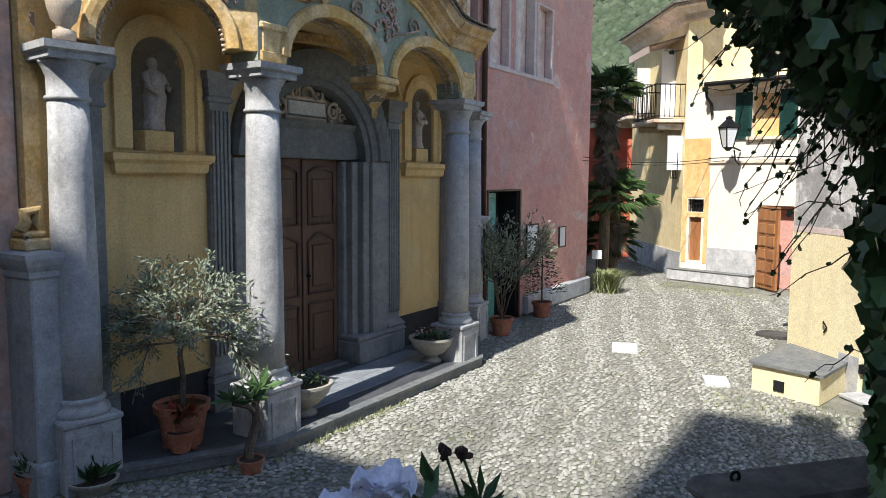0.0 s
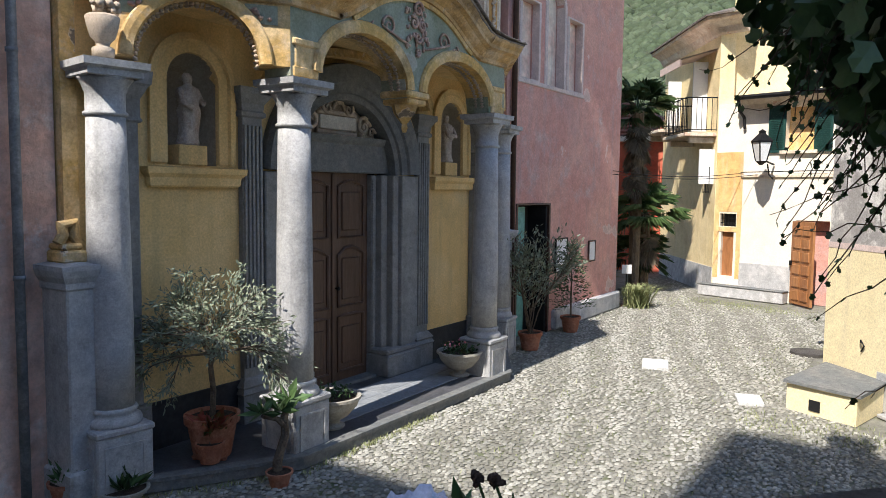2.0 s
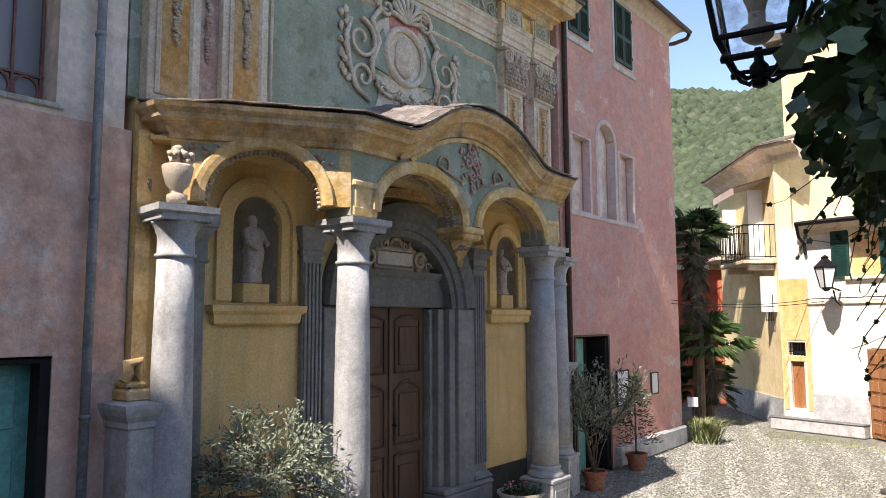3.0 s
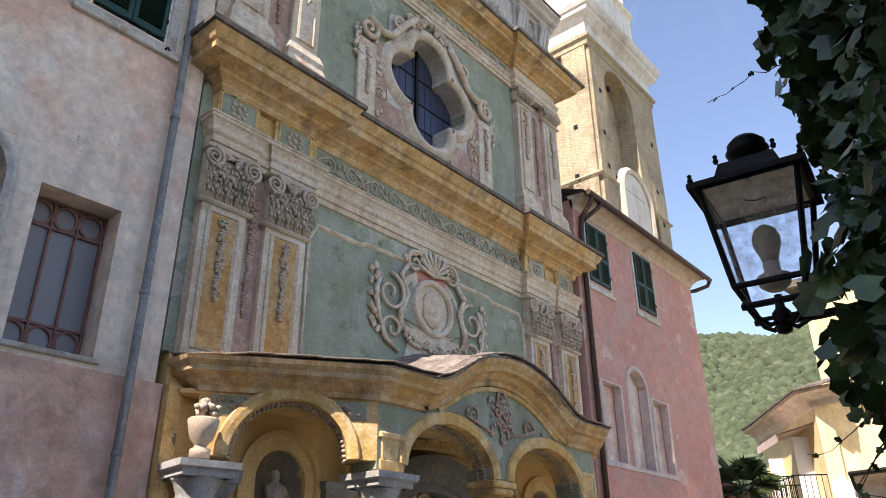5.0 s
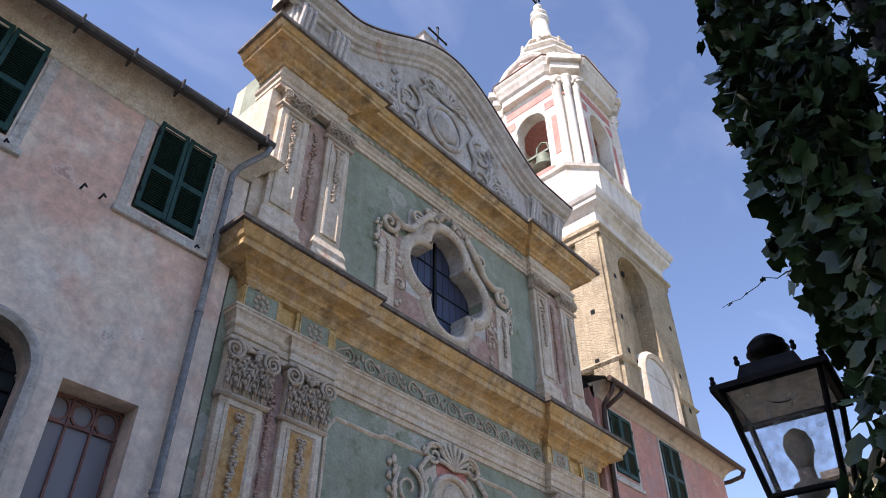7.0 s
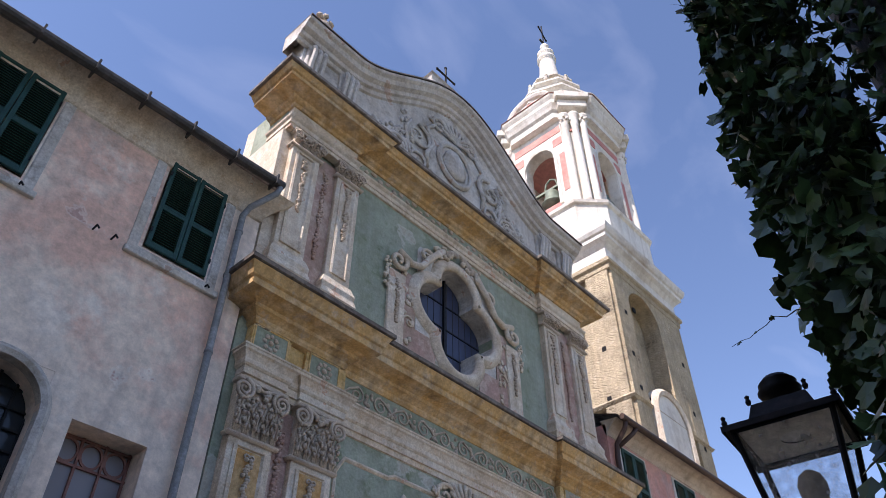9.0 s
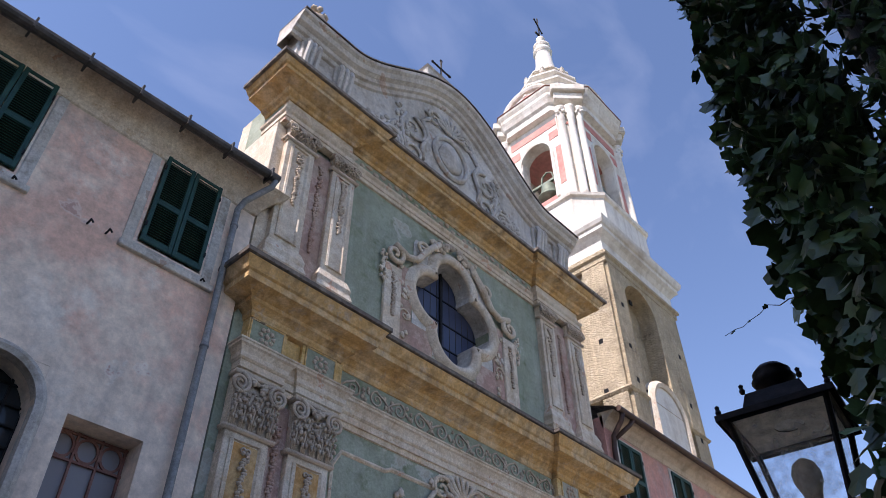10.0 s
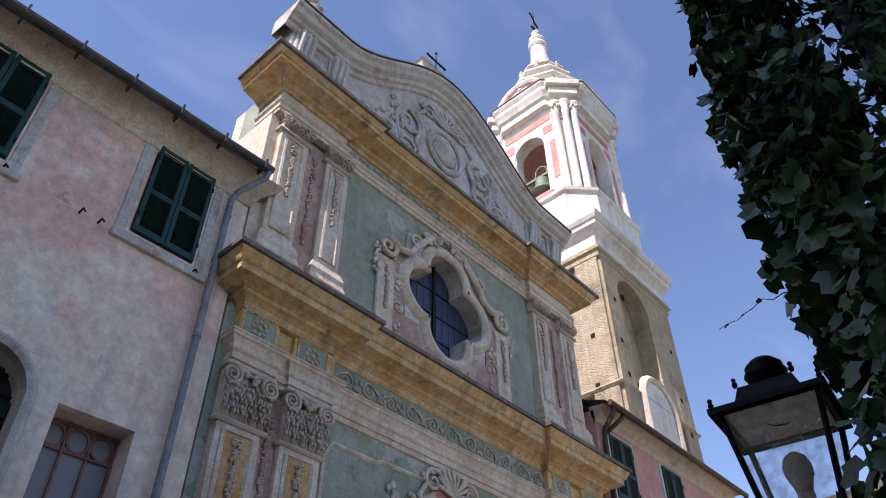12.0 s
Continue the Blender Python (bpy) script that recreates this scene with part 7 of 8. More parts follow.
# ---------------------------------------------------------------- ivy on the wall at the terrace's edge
# hidden wall added behind the leaves, kept dark so no light comes through
ivy_wall = solid("ivy_wall", boxed(1.75, 3.6, -.75, -.14, -.2, 7.4, .03), "darkwall", "hidden dark wall added behind the ivy to block light", "wall", kind="structure")
ivy = thing("ivy", "dark green ivy hanging thickly over the wall", "ivy")
rnd = random.Random(11)


BULGE = ((1.5, -.04), (2.2, -.04), (2.6, .02), (2.95, .02), (3.08, .16), (3.25, .34), (3.45, .47), (3.6, .4), (3.8, .28), (4.05, .26), (4.3, .41), (4.8, .43), (5.1, .41), (5.5, .36), (9.0, .36))


def ivy_edge(z):
    """How far the growth stands out from the wall at a height."""
    for (za, ya), (zb, yb) in zip(BULGE, BULGE[1:]):
        if za <= z < zb:
            return ya + (yb - ya) * (z - za) / (zb - za) + .02 * math.sin(z * 17) + .015 * math.sin(z * 31 + 1)
    return .04


pts = []
for k in range(8000):
    z = 1.5 + 6.4 * rnd.random()
    x = rnd.uniform(1.75, 3.1)
    e = ivy_edge(z) * x / 2.3 * (1 - .35 * rnd.random() ** 3)
    y = -.14 + (e + .14) * (1 - rnd.random() ** 1.7 * .75)
    if y > e or (z < 3.4 and rnd.random() < .25):
        continue
    d = Vector((rnd.uniform(-.8, .2), rnd.uniform(.0, .7), rnd.uniform(-1.3, -.35)))
    pts.append(((x, y, z), d))
V, F = leaf_cloud(pts, .088, rnd, .46, .05, lobed=True)
raw("ivy_leaves", V, F, "ivy", ivy, kind="stuff")
pts = []
for k in range(11000):
    z = 1.6 + 6.6 * rnd.random()
    pts.append(((1.66 - .12 * rnd.random(), rnd.uniform(-.75, ivy_edge(z) * .72), z), Vector((rnd.uniform(-.9, -.1), rnd.uniform(-.5, .5), rnd.uniform(-1.2, -.3)))))
V, F = leaf_cloud(pts, .06, rnd, .46, .05, lobed=True)
raw("ivy_leaves", V, F, "ivy", ivy, kind="stuff")
bm = bmesh.new()
leaf_pts = []
for k in range(64):
    x = rnd.uniform(1.95, 2.9)
    z = rnd.uniform(2.95, 3.4)
    y = ivy_edge(z) * x / 2.3 * rnd.uniform(.4, .88)
    p = Vector((x, y, z))
    line = [p.copy()]
    dx, dy = rnd.uniform(-.02, .02), rnd.uniform(-.015, .035)
    n = rnd.randint(3, 9)
    for i in range(n):
        p = p + Vector((dx + rnd.uniform(-.012, .012), dy + rnd.uniform(-.014, .014), -rnd.uniform(.035, .06)))
        line.append(p.copy())
        for _ in range(3 if i < n * .5 else 1):
            leaf_pts.append((tuple(p), Vector((rnd.uniform(-.7, .4), rnd.uniform(-.5, .7), -rnd.uniform(.3, 1)))))
    tube(bm, line, .0026, 4, .5)
part("ivy_stems", bm, "bark", ivy, kind="stuff")
V, F = leaf_cloud(leaf_pts, .02, rnd, .46, .05, lobed=True)
raw("strand_leaves", V, F, "ivy", ivy, kind="stuff")
bm = bmesh.new()
leaf_pts = []
for z0, x0, sp in ((3.3, 2.45, .3), (4.45, 2.3, .3), (2.75, 2.35, .36), (2.6, 2.35, .28), (3.1, 2.4, .35), (2.9, 2.4, .42), (2.35, 2.3, .2)):
    p = Vector((x0, ivy_edge(z0) * x0 / 2.3 * .9, z0))
    line = [p.copy()]
    for i in range(9):
        p = p + Vector((rnd.uniform(-.02, .01), sp / 9, rnd.uniform(-.03, .012)))
        line.append(p.copy())
        if i % 2:
            leaf_pts.append((tuple(p), (rnd.uniform(-.3, .3), .4, rnd.uniform(-1, .4))))
    tube(bm, line, .0025, 4, .4)
part("ivy_tendrils", bm, "bark", ivy, kind="stuff")
V, F = leaf_cloud(leaf_pts, .022, rnd, .46, .05, lobed=True)
raw("tendril_leaves", V, F, "ivy", ivy, kind="stuff")


PLACE = PORCH
# ---------------------------------------------------------------- plants in pots
def pot(parent, x, y, z, r, h, material="terracotta"):
    p = part("pot", lathe(bmesh.new(), [(r * .68, z), (r * .72, z + .02), (r * .95, z + h * .82), (r * 1.06, z + h * .82), (r * 1.08, z + h), (r * .95, z + h), (r * .92, z + h * .9)], x, y, 22), material, parent, smooth=False)
    part("soil", lathe(bmesh.new(), [(r * .93, z + h * .86), (r * .93, z + h * .92)], x, y, 16), "soil", p)
    return p


def branches(bm, p, d, length, r, depth, rnd_, tips, spread=.7, droop=0.0):
    line = [p.copy()]
    n = 4
    for i in range(n):
        d = (d + Vector((rnd_.uniform(-.25, .25), rnd_.uniform(-.25, .25), rnd_.uniform(-.15, .15) - droop))).normalized()
        p = p + d * length / n
        line.append(p.copy())
        if depth <= 1:
            tips.append((p.copy(), d.copy()))
    tube(bm, line, r, 5, .55)
    if depth:
        for _ in range(3 if depth > 1 else 4):
            nd = (d + Vector((rnd_.uniform(-1, 1), rnd_.uniform(-1, 1), rnd_.uniform(-.5, .8))) * spread).normalized()
            branches(bm, line[rnd_.randint(2, n)], nd, length * rnd_.uniform(.6, .85), r * .55, depth - 1, rnd_, tips, spread, droop)


olive = thing("olive_tree", "small potted olive tree with silvery leaves", "potted tree")
ox, oy = 4.52, 5.86
pot(olive, ox, oy, .15, .25, .42)
for a in (.5, 2.6, 4.7):
    part("pot_foot", lathe(bmesh.new(), [(.03, .13), (.04, .16)], ox + .16 * math.cos(a), oy + .16 * math.sin(a), 8), "terracotta", olive)
bm = bmesh.new()
tube(bm, [(ox, oy, .5), (ox + .02, oy, .8), (ox - .02, oy - .01, 1.05), (ox, oy - .02, 1.2)], .03, 8, .8)
tips = []
rnd = random.Random(5)
for k in range(16):
    a = k * 2 * math.pi * 3 / 16 + .3
    branches(bm, Vector((ox, oy - .02, 1.14 + .03 * (k % 3))), Vector((math.cos(a), math.sin(a) * .8, rnd.uniform(0, 2.0))), .45, .014, 2, rnd, tips, .85, .08)
part("trunk", bm, "bark", olive)
cent = []
for p, d in tips:
    for _ in range(7):
        cent.append((p + Vector((rnd.uniform(-.045, .045), rnd.uniform(-.045, .045), rnd.uniform(-.045, .045))), d + Vector((rnd.uniform(-.8, .8), rnd.uniform(-.8, .8), rnd.uniform(-.8, .5)))))
V, F = leaf_cloud(cent, .058, rnd, .3, .03)
raw("crown", V, F, "olive", olive, "silvery grey-green leaves", "stuff")

croton = thing("leafy_plant", "broad red and green leaves beside the olive pot", "potted plant")
pot(croton, 4.38, 5.72, .15, .13, .2)
bm = bmesh.new()
rnd = random.Random(8)
cent = [((4.38 + rnd.uniform(-.06, .06), 5.72 + rnd.uniform(-.06, .06), .4 + rnd.uniform(0, .12)), (rnd.uniform(-1, 1), rnd.uniform(-1, .4), rnd.uniform(.3, 1))) for _ in range(26)]
V, F = leaf_cloud(cent, .22, rnd, .42, .06)
raw("leaves", V, F, "redleaf", croton)
tube(bm, [(4.38, 5.72, .3), (4.38, 5.72, .5)], .015, 6)
part("stem", bm, "bark", croton)

plum = thing("succulent_bush", "thick-stemmed plant with glossy green leaves", "plant")
bm = tube(bmesh.new(), [(4.62, 5.05, 0), (4.66, 5.1, .2), (4.78, 5.12, .42), (4.8, 5.15, .6), (4.86, 5.15, .72)], .05, 8, .6)
tube(bm, [(4.79, 5.13, .5), (4.7, 5.14, .6), (4.55, 5.18, .66)], .03, 7, .7)
part("stem", bm, "bark", plum)
cent = []
for c in ((4.86, 5.15, .74), (4.55, 5.18, .68), (4.75, 5.15, .66)):
    for _ in range(14):
        cent.append((c, (rnd.uniform(-1, 1), rnd.uniform(-1, 1), rnd.uniform(-.1, .9))))
V, F = leaf_cloud(cent, .19, rnd, .36, .05)
raw("leaves", V, F, "leaf", plum)
pot(plum, 4.62, 5.03, 0, .12, .14)

for x, y, seed in ((8.6, 5.6, 1), (5.86, 5.52, 2)):
    bw_ = thing("stone_bowl", "pale concrete footed bowl planted with small flowers", "planter", "porch bowls")
    part("bowl", lathe(bmesh.new(), [(.14, .135), (.15, .16), (.09, .19), (.09, .22), (.18, .27), (.28, .38), (.31, .46), (.33, .47), (.33, .5), (.29, .5), (.27, .45)], x, y, 26), "bowl", bw_, smooth=False)
    part("soil", lathe(bmesh.new(), [(.28, .44), (.27, .47)], x, y, 16), "soil", bw_)
    rnd = random.Random(seed)
    cent = []
    for _ in range(220 if seed == 1 else 160):
        a, r = rnd.uniform(0, 6.28), .25 * math.sqrt(rnd.random())
        cent.append(((x + r * math.cos(a), y + r * math.sin(a), .47 + rnd.uniform(0, .12)), (rnd.uniform(-1, 1), rnd.uniform(-1, 1), rnd.uniform(.1, 1))))
    V, F = leaf_cloud(cent, .055, rnd, .5, .06)
    raw("foliage", V, F, "leaf", bw_, kind="stuff")
    if seed == 1:
        bm = bmesh.new()
        for _ in range(16):
            a, r = rnd.uniform(0, 6.28), .24 * math.sqrt(rnd.random())
            blob(bm, (x + r * math.cos(a), y + r * math.sin(a), .58 + rnd.uniform(-.02, .06)), (.018, .018, .015), 1, .3)
        part("blossoms", bm, "flowerred", bw_, kind="stuff")

PLACE = PINK
# shrubs in pots by the pink wall
ole = thing("potted_shrub", "tall grey-green shrub in a terracotta pot", "potted shrub")
pot(ole, 11.15, 5.85, 0, .2, .32)
bm = bmesh.new()
tips = []
rnd = random.Random(21)
for k in range(8):
    a = k * .8
    branches(bm, Vector((11.15, 5.85, .25)), Vector((math.cos(a) * .28, math.sin(a) * .25, 1)), .85, .014, 2, rnd, tips, .55, 0)
part("stems", bm, "bark", ole, kind="stuff")
cent = [(p + Vector((rnd.uniform(-.06, .06), rnd.uniform(-.06, .06), rnd.uniform(-.06, .06))), d + Vector((rnd.uniform(-.9, .9), rnd.uniform(-.9, .9), rnd.uniform(-.6, .6)))) for p, d in tips for _ in range(5)]
V, F = leaf_cloud(cent, .09, rnd, .3, .03)
raw("foliage", V, F, "olive", ole, kind="stuff")

con = thing("potted_conifer", "small dark conifer in a terracotta pot", "potted tree")
pot(con, 12.95, 5.95, 0, .19, .32)
part("trunk", tube(bmesh.new(), [(12.95, 5.95, .3), (12.95, 5.95, 1.85)], .02, 6, .4), "bark", con)
cent = []
for k in range(60):
    z = .5 + 1.3 * k / 60
    for _ in range(3):
        a = rnd.uniform(0, 6.28)
        R_ = .5 * (1.95 - z) / 1.5
        for i in range(7):
            r = R_ * (i + 1) / 7
            cent.append(((12.95 + r * math.cos(a), 5.95 + r * math.sin(a), z - .06 * i * .5 + .04 * i * i / 7), (math.cos(a) + rnd.uniform(-.8, .8), math.sin(a) + rnd.uniform(-.8, .8), rnd.uniform(-.2, .8))))
V, F = leaf_cloud(cent, .085, rnd, .25, .05)
raw("foliage", V, F, "leaf", con, kind="stuff")

PLACE = PORCH
for x, y, r, h in ((3.3, 6.28, .15, .2), (3.6, 5.9, .2, .12)):
    sp_ = thing("small_pot_plant", "low green plant in a clay pot", "potted plant", "pots by the wall")
    pot(sp_, x, y, 0, r, h, "terracotta" if r < .18 else "bowl")
    cent = [((x + rnd.uniform(-.08, .08), y + rnd.uniform(-.08, .08), h), (rnd.uniform(-1, 1), rnd.uniform(-1, 1), rnd.uniform(.4, 1.3))) for _ in range(50)]
    V, F = leaf_cloud(cent, .2, rnd, .22, .08)
    raw("leaves", V, F, "leaf", sp_, kind="stuff")

PLACE = PINK
gt_ = thing("grass_tuft", "yellow-green ornamental grass tuft by the pink house", "grass")
cent = [((16.55 + rnd.gauss(0, .12), 5.95 + rnd.gauss(0, .12), 0), (rnd.uniform(-.6, .6), rnd.uniform(-.6, .6), 1)) for _ in range(420)]
V, F = [], []
for p, d in cent:
    p, d = Vector(p), Vector(d)
    s = rnd.uniform(.5, .95)
    side = Vector((-d.y, d.x, 0)).normalized() * .012 if abs(d.x) + abs(d.y) > .01 else Vector((.012, 0, 0))
    k = len(V)
    m1 = p + d.normalized() * s * .6
    m2 = m1 + Vector((d.x, d.y, .15)) * s * .45
    V += [p - side, p + side, m1 + side, m1 - side, m2]
    F += [(k, k + 1, k + 2, k + 3), (k + 3, k + 2, k + 4)]
raw("blades", V, F, "grass", gt_, kind="stuff")
sgn = thing("sign_board", "small white sign board on a post", "sign")
part("board", boxed(-.12, .12, -.02, .02, .78, 1.0, .005, m=pose(16.75, 6.3, 0, 0, 0, -55)), "signwhite", sgn)
part("post", tube(bmesh.new(), [(16.75, 6.3, 0), (16.75, 6.3, .79)], .02, 6), "metal", sgn)


PLACE = SQUARE
def frond(V, F, base, az, el, length, width, rnd_, droop=1.0, n=13):
    """A fan-palm leaf: stalk and radiating narrow blades."""
    b = Vector(base)
    d = Vector((math.cos(az) * math.cos(el), math.sin(az) * math.cos(el), math.sin(el)))
    c = b + d * length * .5
    side = d.cross(Vector((0, 0, 1))).normalized()
    up = side.cross(d)
    k = len(V)
    V += [b + side * .015, b - side * .015, c - side * .01, c + side * .01]
    F.append((k, k + 1, k + 2, k + 3))
    for i in range(n):
        a = (i / (n - 1) - .5) * 2.6
        e = (d * math.cos(a) + side * math.sin(a)).normalized()
        tip = c + e * length * .5 * rnd_.uniform(.8, 1.1) - Vector((0, 0, .18 * droop * length * rnd_.uniform(.4, 1)))
        mid = c + e * length * .26 + up * .02
        w = e.cross(up).normalized() * width
        k = len(V)
        V += [c, mid + w, tip, mid - w]
        F += [(k, k + 1, k + 2), (k, k + 2, k + 3)]


def palm(x, y, h, n_live, n_dead, size, label, seed):
    th = thing("palm_tree", label, "palm tree", "palms by the alley")
    rr = random.Random(seed)
    part("trunk", tube(bmesh.new(), [(x, y, 0), (x + .05, y, h * .5), (x, y, h)], .14, 10, 1.1), "palmbark", th)
    V, F = [], []
    for k in range(n_live):
        frond(V, F, (x, y, h), rr.uniform(0, 6.28), rr.uniform(-.5, 1.2), size * rr.uniform(.8, 1.15), .028, rr)
    raw("fronds", V, F, "palm", th, kind="stuff")
    if n_dead:
        V, F = [], []
        for k in range(n_dead):
            frond(V, F, (x, y, h - rr.uniform(0, h * .35)), rr.uniform(0, 6.28), rr.uniform(-1.45, -1.05), size * .8, .025, rr, .3)
        raw("dry_fronds", V, F, "deadpalm", th, "hanging dry grey fronds", "stuff")


palm(19.0, 7.0, 5.0, 46, 46, 1.0, "tall fan palm with hanging dry fronds", 1)
palm(19.6, 6.95, 2.2, 40, 20, 1.15, "low bushy fan palm by the alley", 2)
palm(19.9, 7.2, 1.0, 34, 0, 1.0, "low bushy fan palm by the alley", 3)

PLACE = NEAR
# flowers on the terrace
fl = thing("white_flowers", "large white petalled flowers in a terrace pot", "flowers")
pot(fl, .95, .82, 1.05, .22, .5)
rnd = random.Random(31)
bm = bmesh.new()
for cx, cy, cz in ((.92, .77, 2.135), (.97, .74, 2.16), (.85, .81, 2.11), (1.0, .76, 2.15), (.80, .84, 2.09)):
    for k in range(9):
        a = k * 2.4
        t = .25 + .5 * (k / 9)
        rows = []
        for i in range(5):
            u = i / 4
            wv = .035 * math.sin(math.pi * min(1, u * .75 + .12))
            r, z = .058 * u * (1.1 - t * .4), .05 * u * (1 - u * .6) * (1.4 - t) + .008 * math.sin(u * 9 + k)
            rows.append([bm.verts.new((cx + r * math.cos(a) - wv * s * math.sin(a), cy + r * math.sin(a) + wv * s * math.cos(a), cz + z + .012 * s * s + .004 * math.sin(7 * s + k))) for s in (-1, -.5, 0, .5, 1)])
        for p, q in zip(rows, rows[1:]):
            for i in range(4):
                bm.faces.new((p[i], p[i + 1], q[i + 1], q[i]))
part("petals", bm, "petal", fl, "soft white petals", True, "stuff")
bm = bmesh.new()
for cx, cy, cz in ((.92, .77, 2.135), (.97, .74, 2.16), (.85, .81, 2.11), (1.0, .76, 2.15), (.80, .84, 2.09)):
    tube(bm, [(.95, .82, 1.5), ((cx + .95) / 2, (cy + .82) / 2, 1.85), (cx, cy, cz)], .006, 5)
part("stems", bm, "leaf", fl, kind="stuff")
V, F = leaf_cloud([((.98 + rnd.uniform(-.12, .2), .74 + rnd.uniform(-.12, .08), 2.08 + rnd.uniform(-.12, .03)), (rnd.uniform(-1, 1), rnd.uniform(-1, 1), rnd.uniform(.2, 1))) for _ in range(60)], .09, rnd, .28, .05)
raw("leaves", V, F, "leaf", fl, kind="stuff")
df = thing("dry_flowers", "two brown withered flower heads on thin stalks", "flowers")
for hx, hy, hz in ((1.07, .685, 2.222), (1.09, .66, 2.212)):
    bm = bmesh.new()
    for k in range(16):
        blob(bm, (hx + rnd.gauss(0, .004), hy + rnd.gauss(0, .004), hz + rnd.gauss(0, .005)), (.006, .006, .008), 1, .4)
    part("withered_head", bm, "dryflower", df)
    part("stalk", tube(bmesh.new(), [(hx + .04, hy - .035, 2.05), (hx + .025, hy - .015, 2.14), (hx, hy, hz)], .0028, 5), "leaf", df)
V, F = leaf_cloud([((1.12, .64, 2.07 + rnd.uniform(0, .05)), (rnd.uniform(-1, 1), rnd.uniform(-1, 1), rnd.uniform(.5, 1.5))) for _ in range(16)], .07, rnd, .25, .05)
raw("leaves", V, F, "leaf", df, kind="stuff")
pot(df, 1.16, .6, 1.05, .13, .6)
part("stem", tube(bmesh.new(), [(1.16, .6, 1.6), (1.13, .63, 2.08)], .008, 5), "leaf", df)


PLACE = Matrix()
# ---------------------------------------------------------------- cobbles
rnd = random.Random(77)
sd, cd = math.sin(radians(19)), math.cos(radians(19))
stone_meshes = {}
for tone in ("cobble", "cobblelight"):
    for k in range(4):
        b2 = bmesh.new()
        n = 7
        lo = [b2.verts.new((.5 * math.cos(2 * math.pi * i / n) * rnd.uniform(.85, 1.1), .5 * math.sin(2 * math.pi * i / n) * rnd.uniform(.85, 1.1), -.2)) for i in range(n)]
        hi = [b2.verts.new((v.co.x * .72, v.co.y * .72, .3 + rnd.uniform(-.06, .06))) for v in lo]
        for i in range(n):
            j = (i + 1) % n
            b2.faces.new((lo[i], lo[j], hi[j], hi[i]))
        b2.faces.new(hi)
        stone_meshes[tone, k] = mesh_of("cobble", b2, tone, False)
proto = {t: (np.array([v.co[:] for v in me.vertices]), [tuple(p.vertices) for p in me.polygons]) for t, me in stone_meshes.items()}
VV = {"cobble": [], "cobblelight": []}
FF = {"cobble": [], "cobblelight": []}
NV = {"cobble": 0, "cobblelight": 0}
count = 0
paving = thing("cobble_paving", "striped pale and grey cobbles of the square", "paving", kind="structure")
step = .064
y = -1.2
row = 0
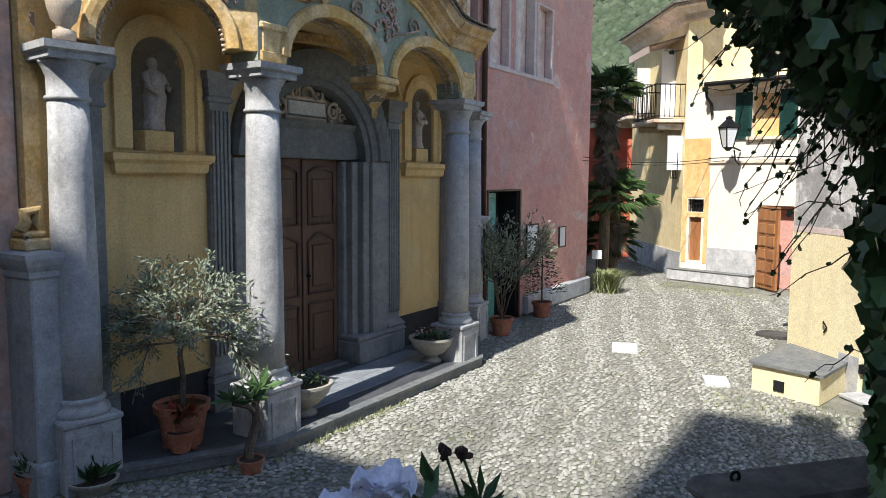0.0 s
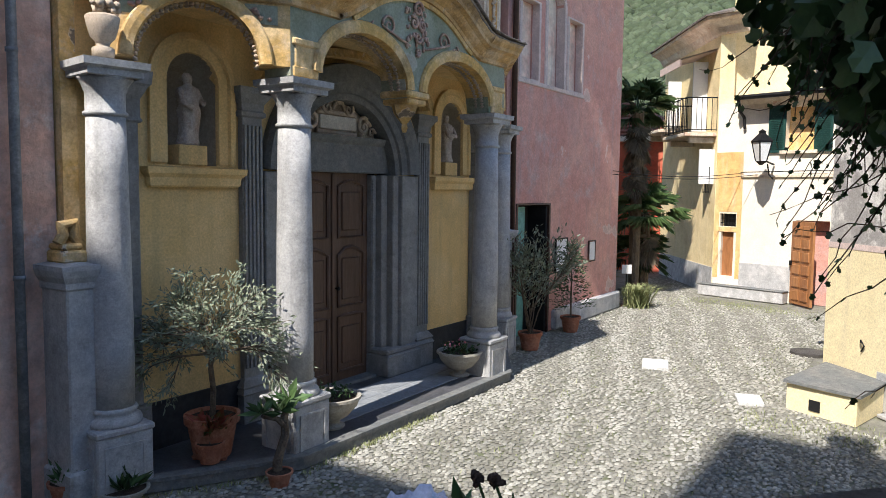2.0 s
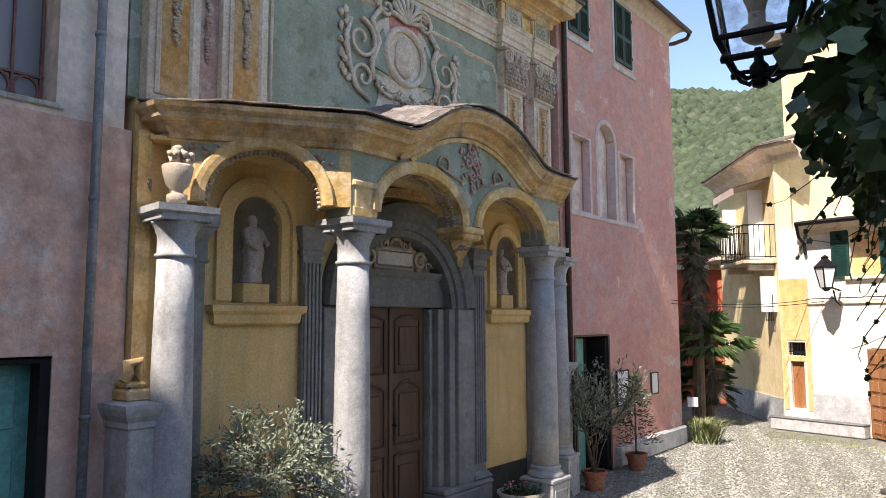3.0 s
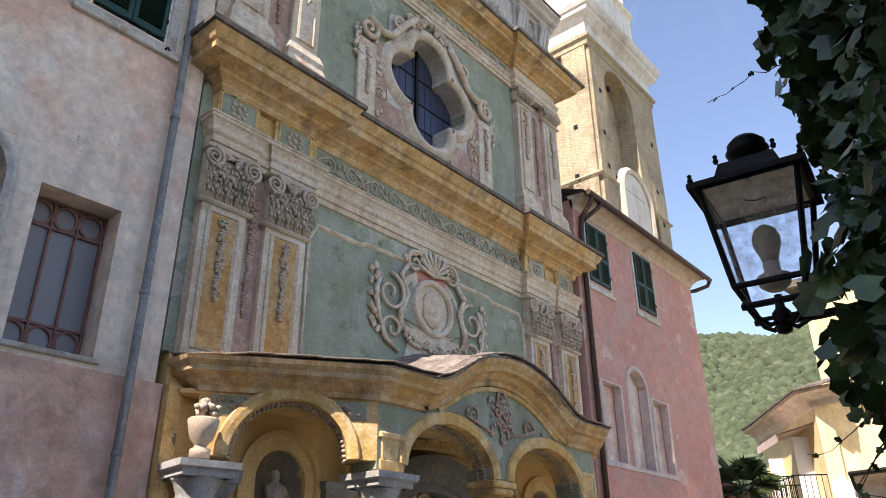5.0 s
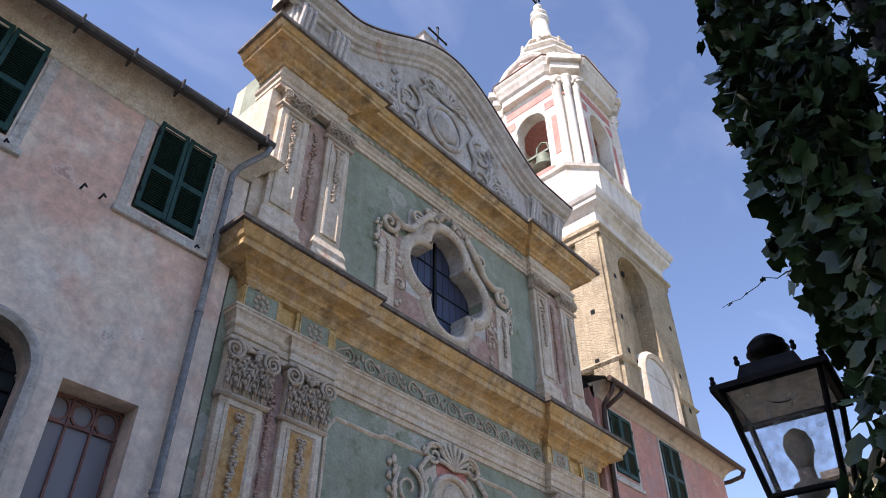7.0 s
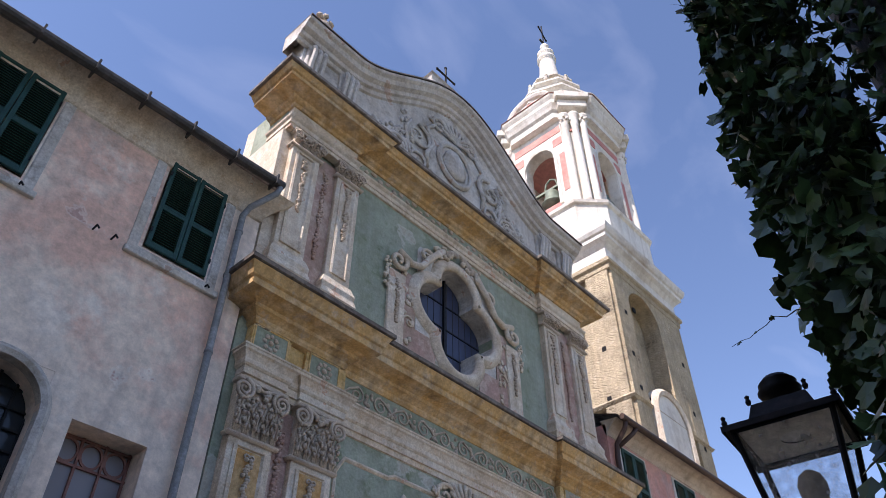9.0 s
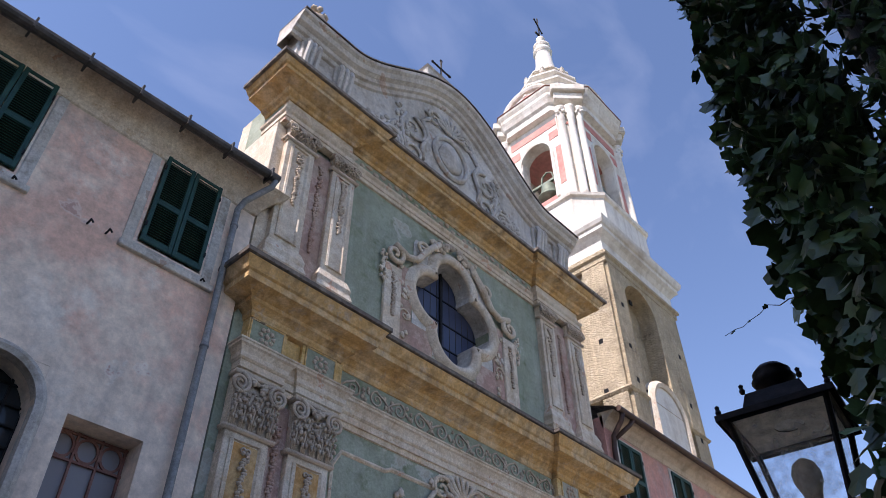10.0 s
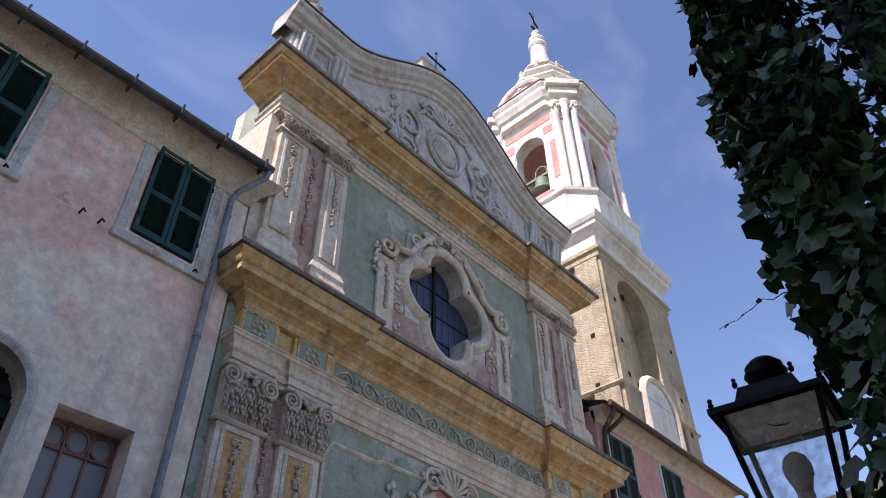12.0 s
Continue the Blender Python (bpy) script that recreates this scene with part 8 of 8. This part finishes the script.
while y < 7.6:
    x = 3.0 + (row % 2) * .04
    while x < 24.0:
        px, py = x + rnd.uniform(-.02, .02), y + rnd.uniform(-.02, .02)
        x += step * rnd.uniform(.9, 1.25) * (1 if x < 14 else 1.35)
        inside_porch = 3.4 < px < 11.3 and py > 5.1 + max(0, (5.17 - px) * .58, (px - 9.52) * .58)
        if inside_porch or (px > 11.4 and px < 17.1 and py > PY - .06) or (px < 11.4 and py > LY - .02):
            continue
        if px > 9.8 and py < .6 + (px - 9.8) * .45 and py < 1.6:
            continue
        if px > 19.2 and py < 5.2:
            continue
        if math.hypot(px - 11.7, py - 3.65) < .24 or math.hypot(px - 14.2, py - 1.75) < .28:
            continue
        if rnd.random() < .07:
            continue
        v = -px * sd + py * cd
        stripe = (v / .73 + .12 * math.sin(px * .8)) % 1
        edge = 4.6 < px < 9.6 and py > 4.72
        tone = "cobblelight" if (edge and rnd.random() < .85) or (stripe < .42 and rnd.random() < .62) or rnd.random() < .12 else "cobble"
        if px < 5.6 and not edge:
            tone = "cobble" if rnd.random() < .8 else "cobblelight"
        s = rnd.uniform(.055, .083)
        h = s * rnd.uniform(.22, .4)
        a = rnd.uniform(-.5, .5)
        key = (tone, rnd.randint(0, 3))
        if 6.0 < px < 7.5 and 3.4 < py < 4.9 and count < 300:
            o = new("cobble", stone_meshes[key])
            o.parent = paving
            o.matrix_basis = Matrix.Translation((px, py, .0)) @ Matrix.Rotation(a, 4, "Z") @ Matrix.Diagonal((s, s * .72, h, 1))
            count += 1
            continue
        pv, pf_ = proto[key]
        q = pv * (s, s * .72, h)
        VV[tone].append(np.column_stack((q[:, 0] * math.cos(a) - q[:, 1] * math.sin(a) + px, q[:, 0] * math.sin(a) + q[:, 1] * math.cos(a) + py, q[:, 2])))
        n0 = NV[tone]
        FF[tone] += [tuple(n0 + i for i in f) for f in pf_]
        NV[tone] += len(pv)
    y += .05 if y < 6 else .07
    row += 1
for tone in VV:
    raw("cobbles_pale" if tone == "cobblelight" else "cobbles_grey", np.concatenate(VV[tone]), FF[tone], tone, paving, kind="stuff")

# weeds between the stones
rnd = random.Random(91)
V, F = [], []
spots = []
for _ in range(900):
    t = rnd.random()
    spots.append((20.2 - 1.1 * t + rnd.gauss(-.45, .3), 5.2 - 2.9 * t + rnd.gauss(0, .2)))
for _ in range(500):
    spots.append((rnd.uniform(18, 19.6), rnd.uniform(3.0, 6.0)))
for _ in range(420):
    u = rnd.uniform(5.1, 7.4)
    spots.append((u, 5.07 - abs(rnd.gauss(0, .05))))
for _ in range(260):
    spots.append((rnd.uniform(3.5, 5.0), 0))
    spots[-1] = (spots[-1][0], 5.14 + (5.04 - spots[-1][0]) * .6 - abs(rnd.gauss(.03, .06)))
for _ in range(420):
    spots.append((rnd.uniform(9.2, 9.9) + rnd.gauss(0, .15), rnd.uniform(.2, 1.9)))
for _ in range(900):
    spots.append((rnd.uniform(6, 18), rnd.uniform(.5, 4.8)))
for x, y in spots:
    s = rnd.uniform(.02, .07)
    a = rnd.uniform(0, 6.28)
    k = len(V)
    V += [(x - .006 * math.sin(a), y + .006 * math.cos(a), 0), (x + .006 * math.sin(a), y - .006 * math.cos(a), 0), (x + math.cos(a) * s * .6, y + math.sin(a) * s * .6, s)]
    F.append((k, k + 1, k + 2))
raw("weeds", V, F, "grass", None, "thin weeds growing between the cobbles", "stuff", "weeds")
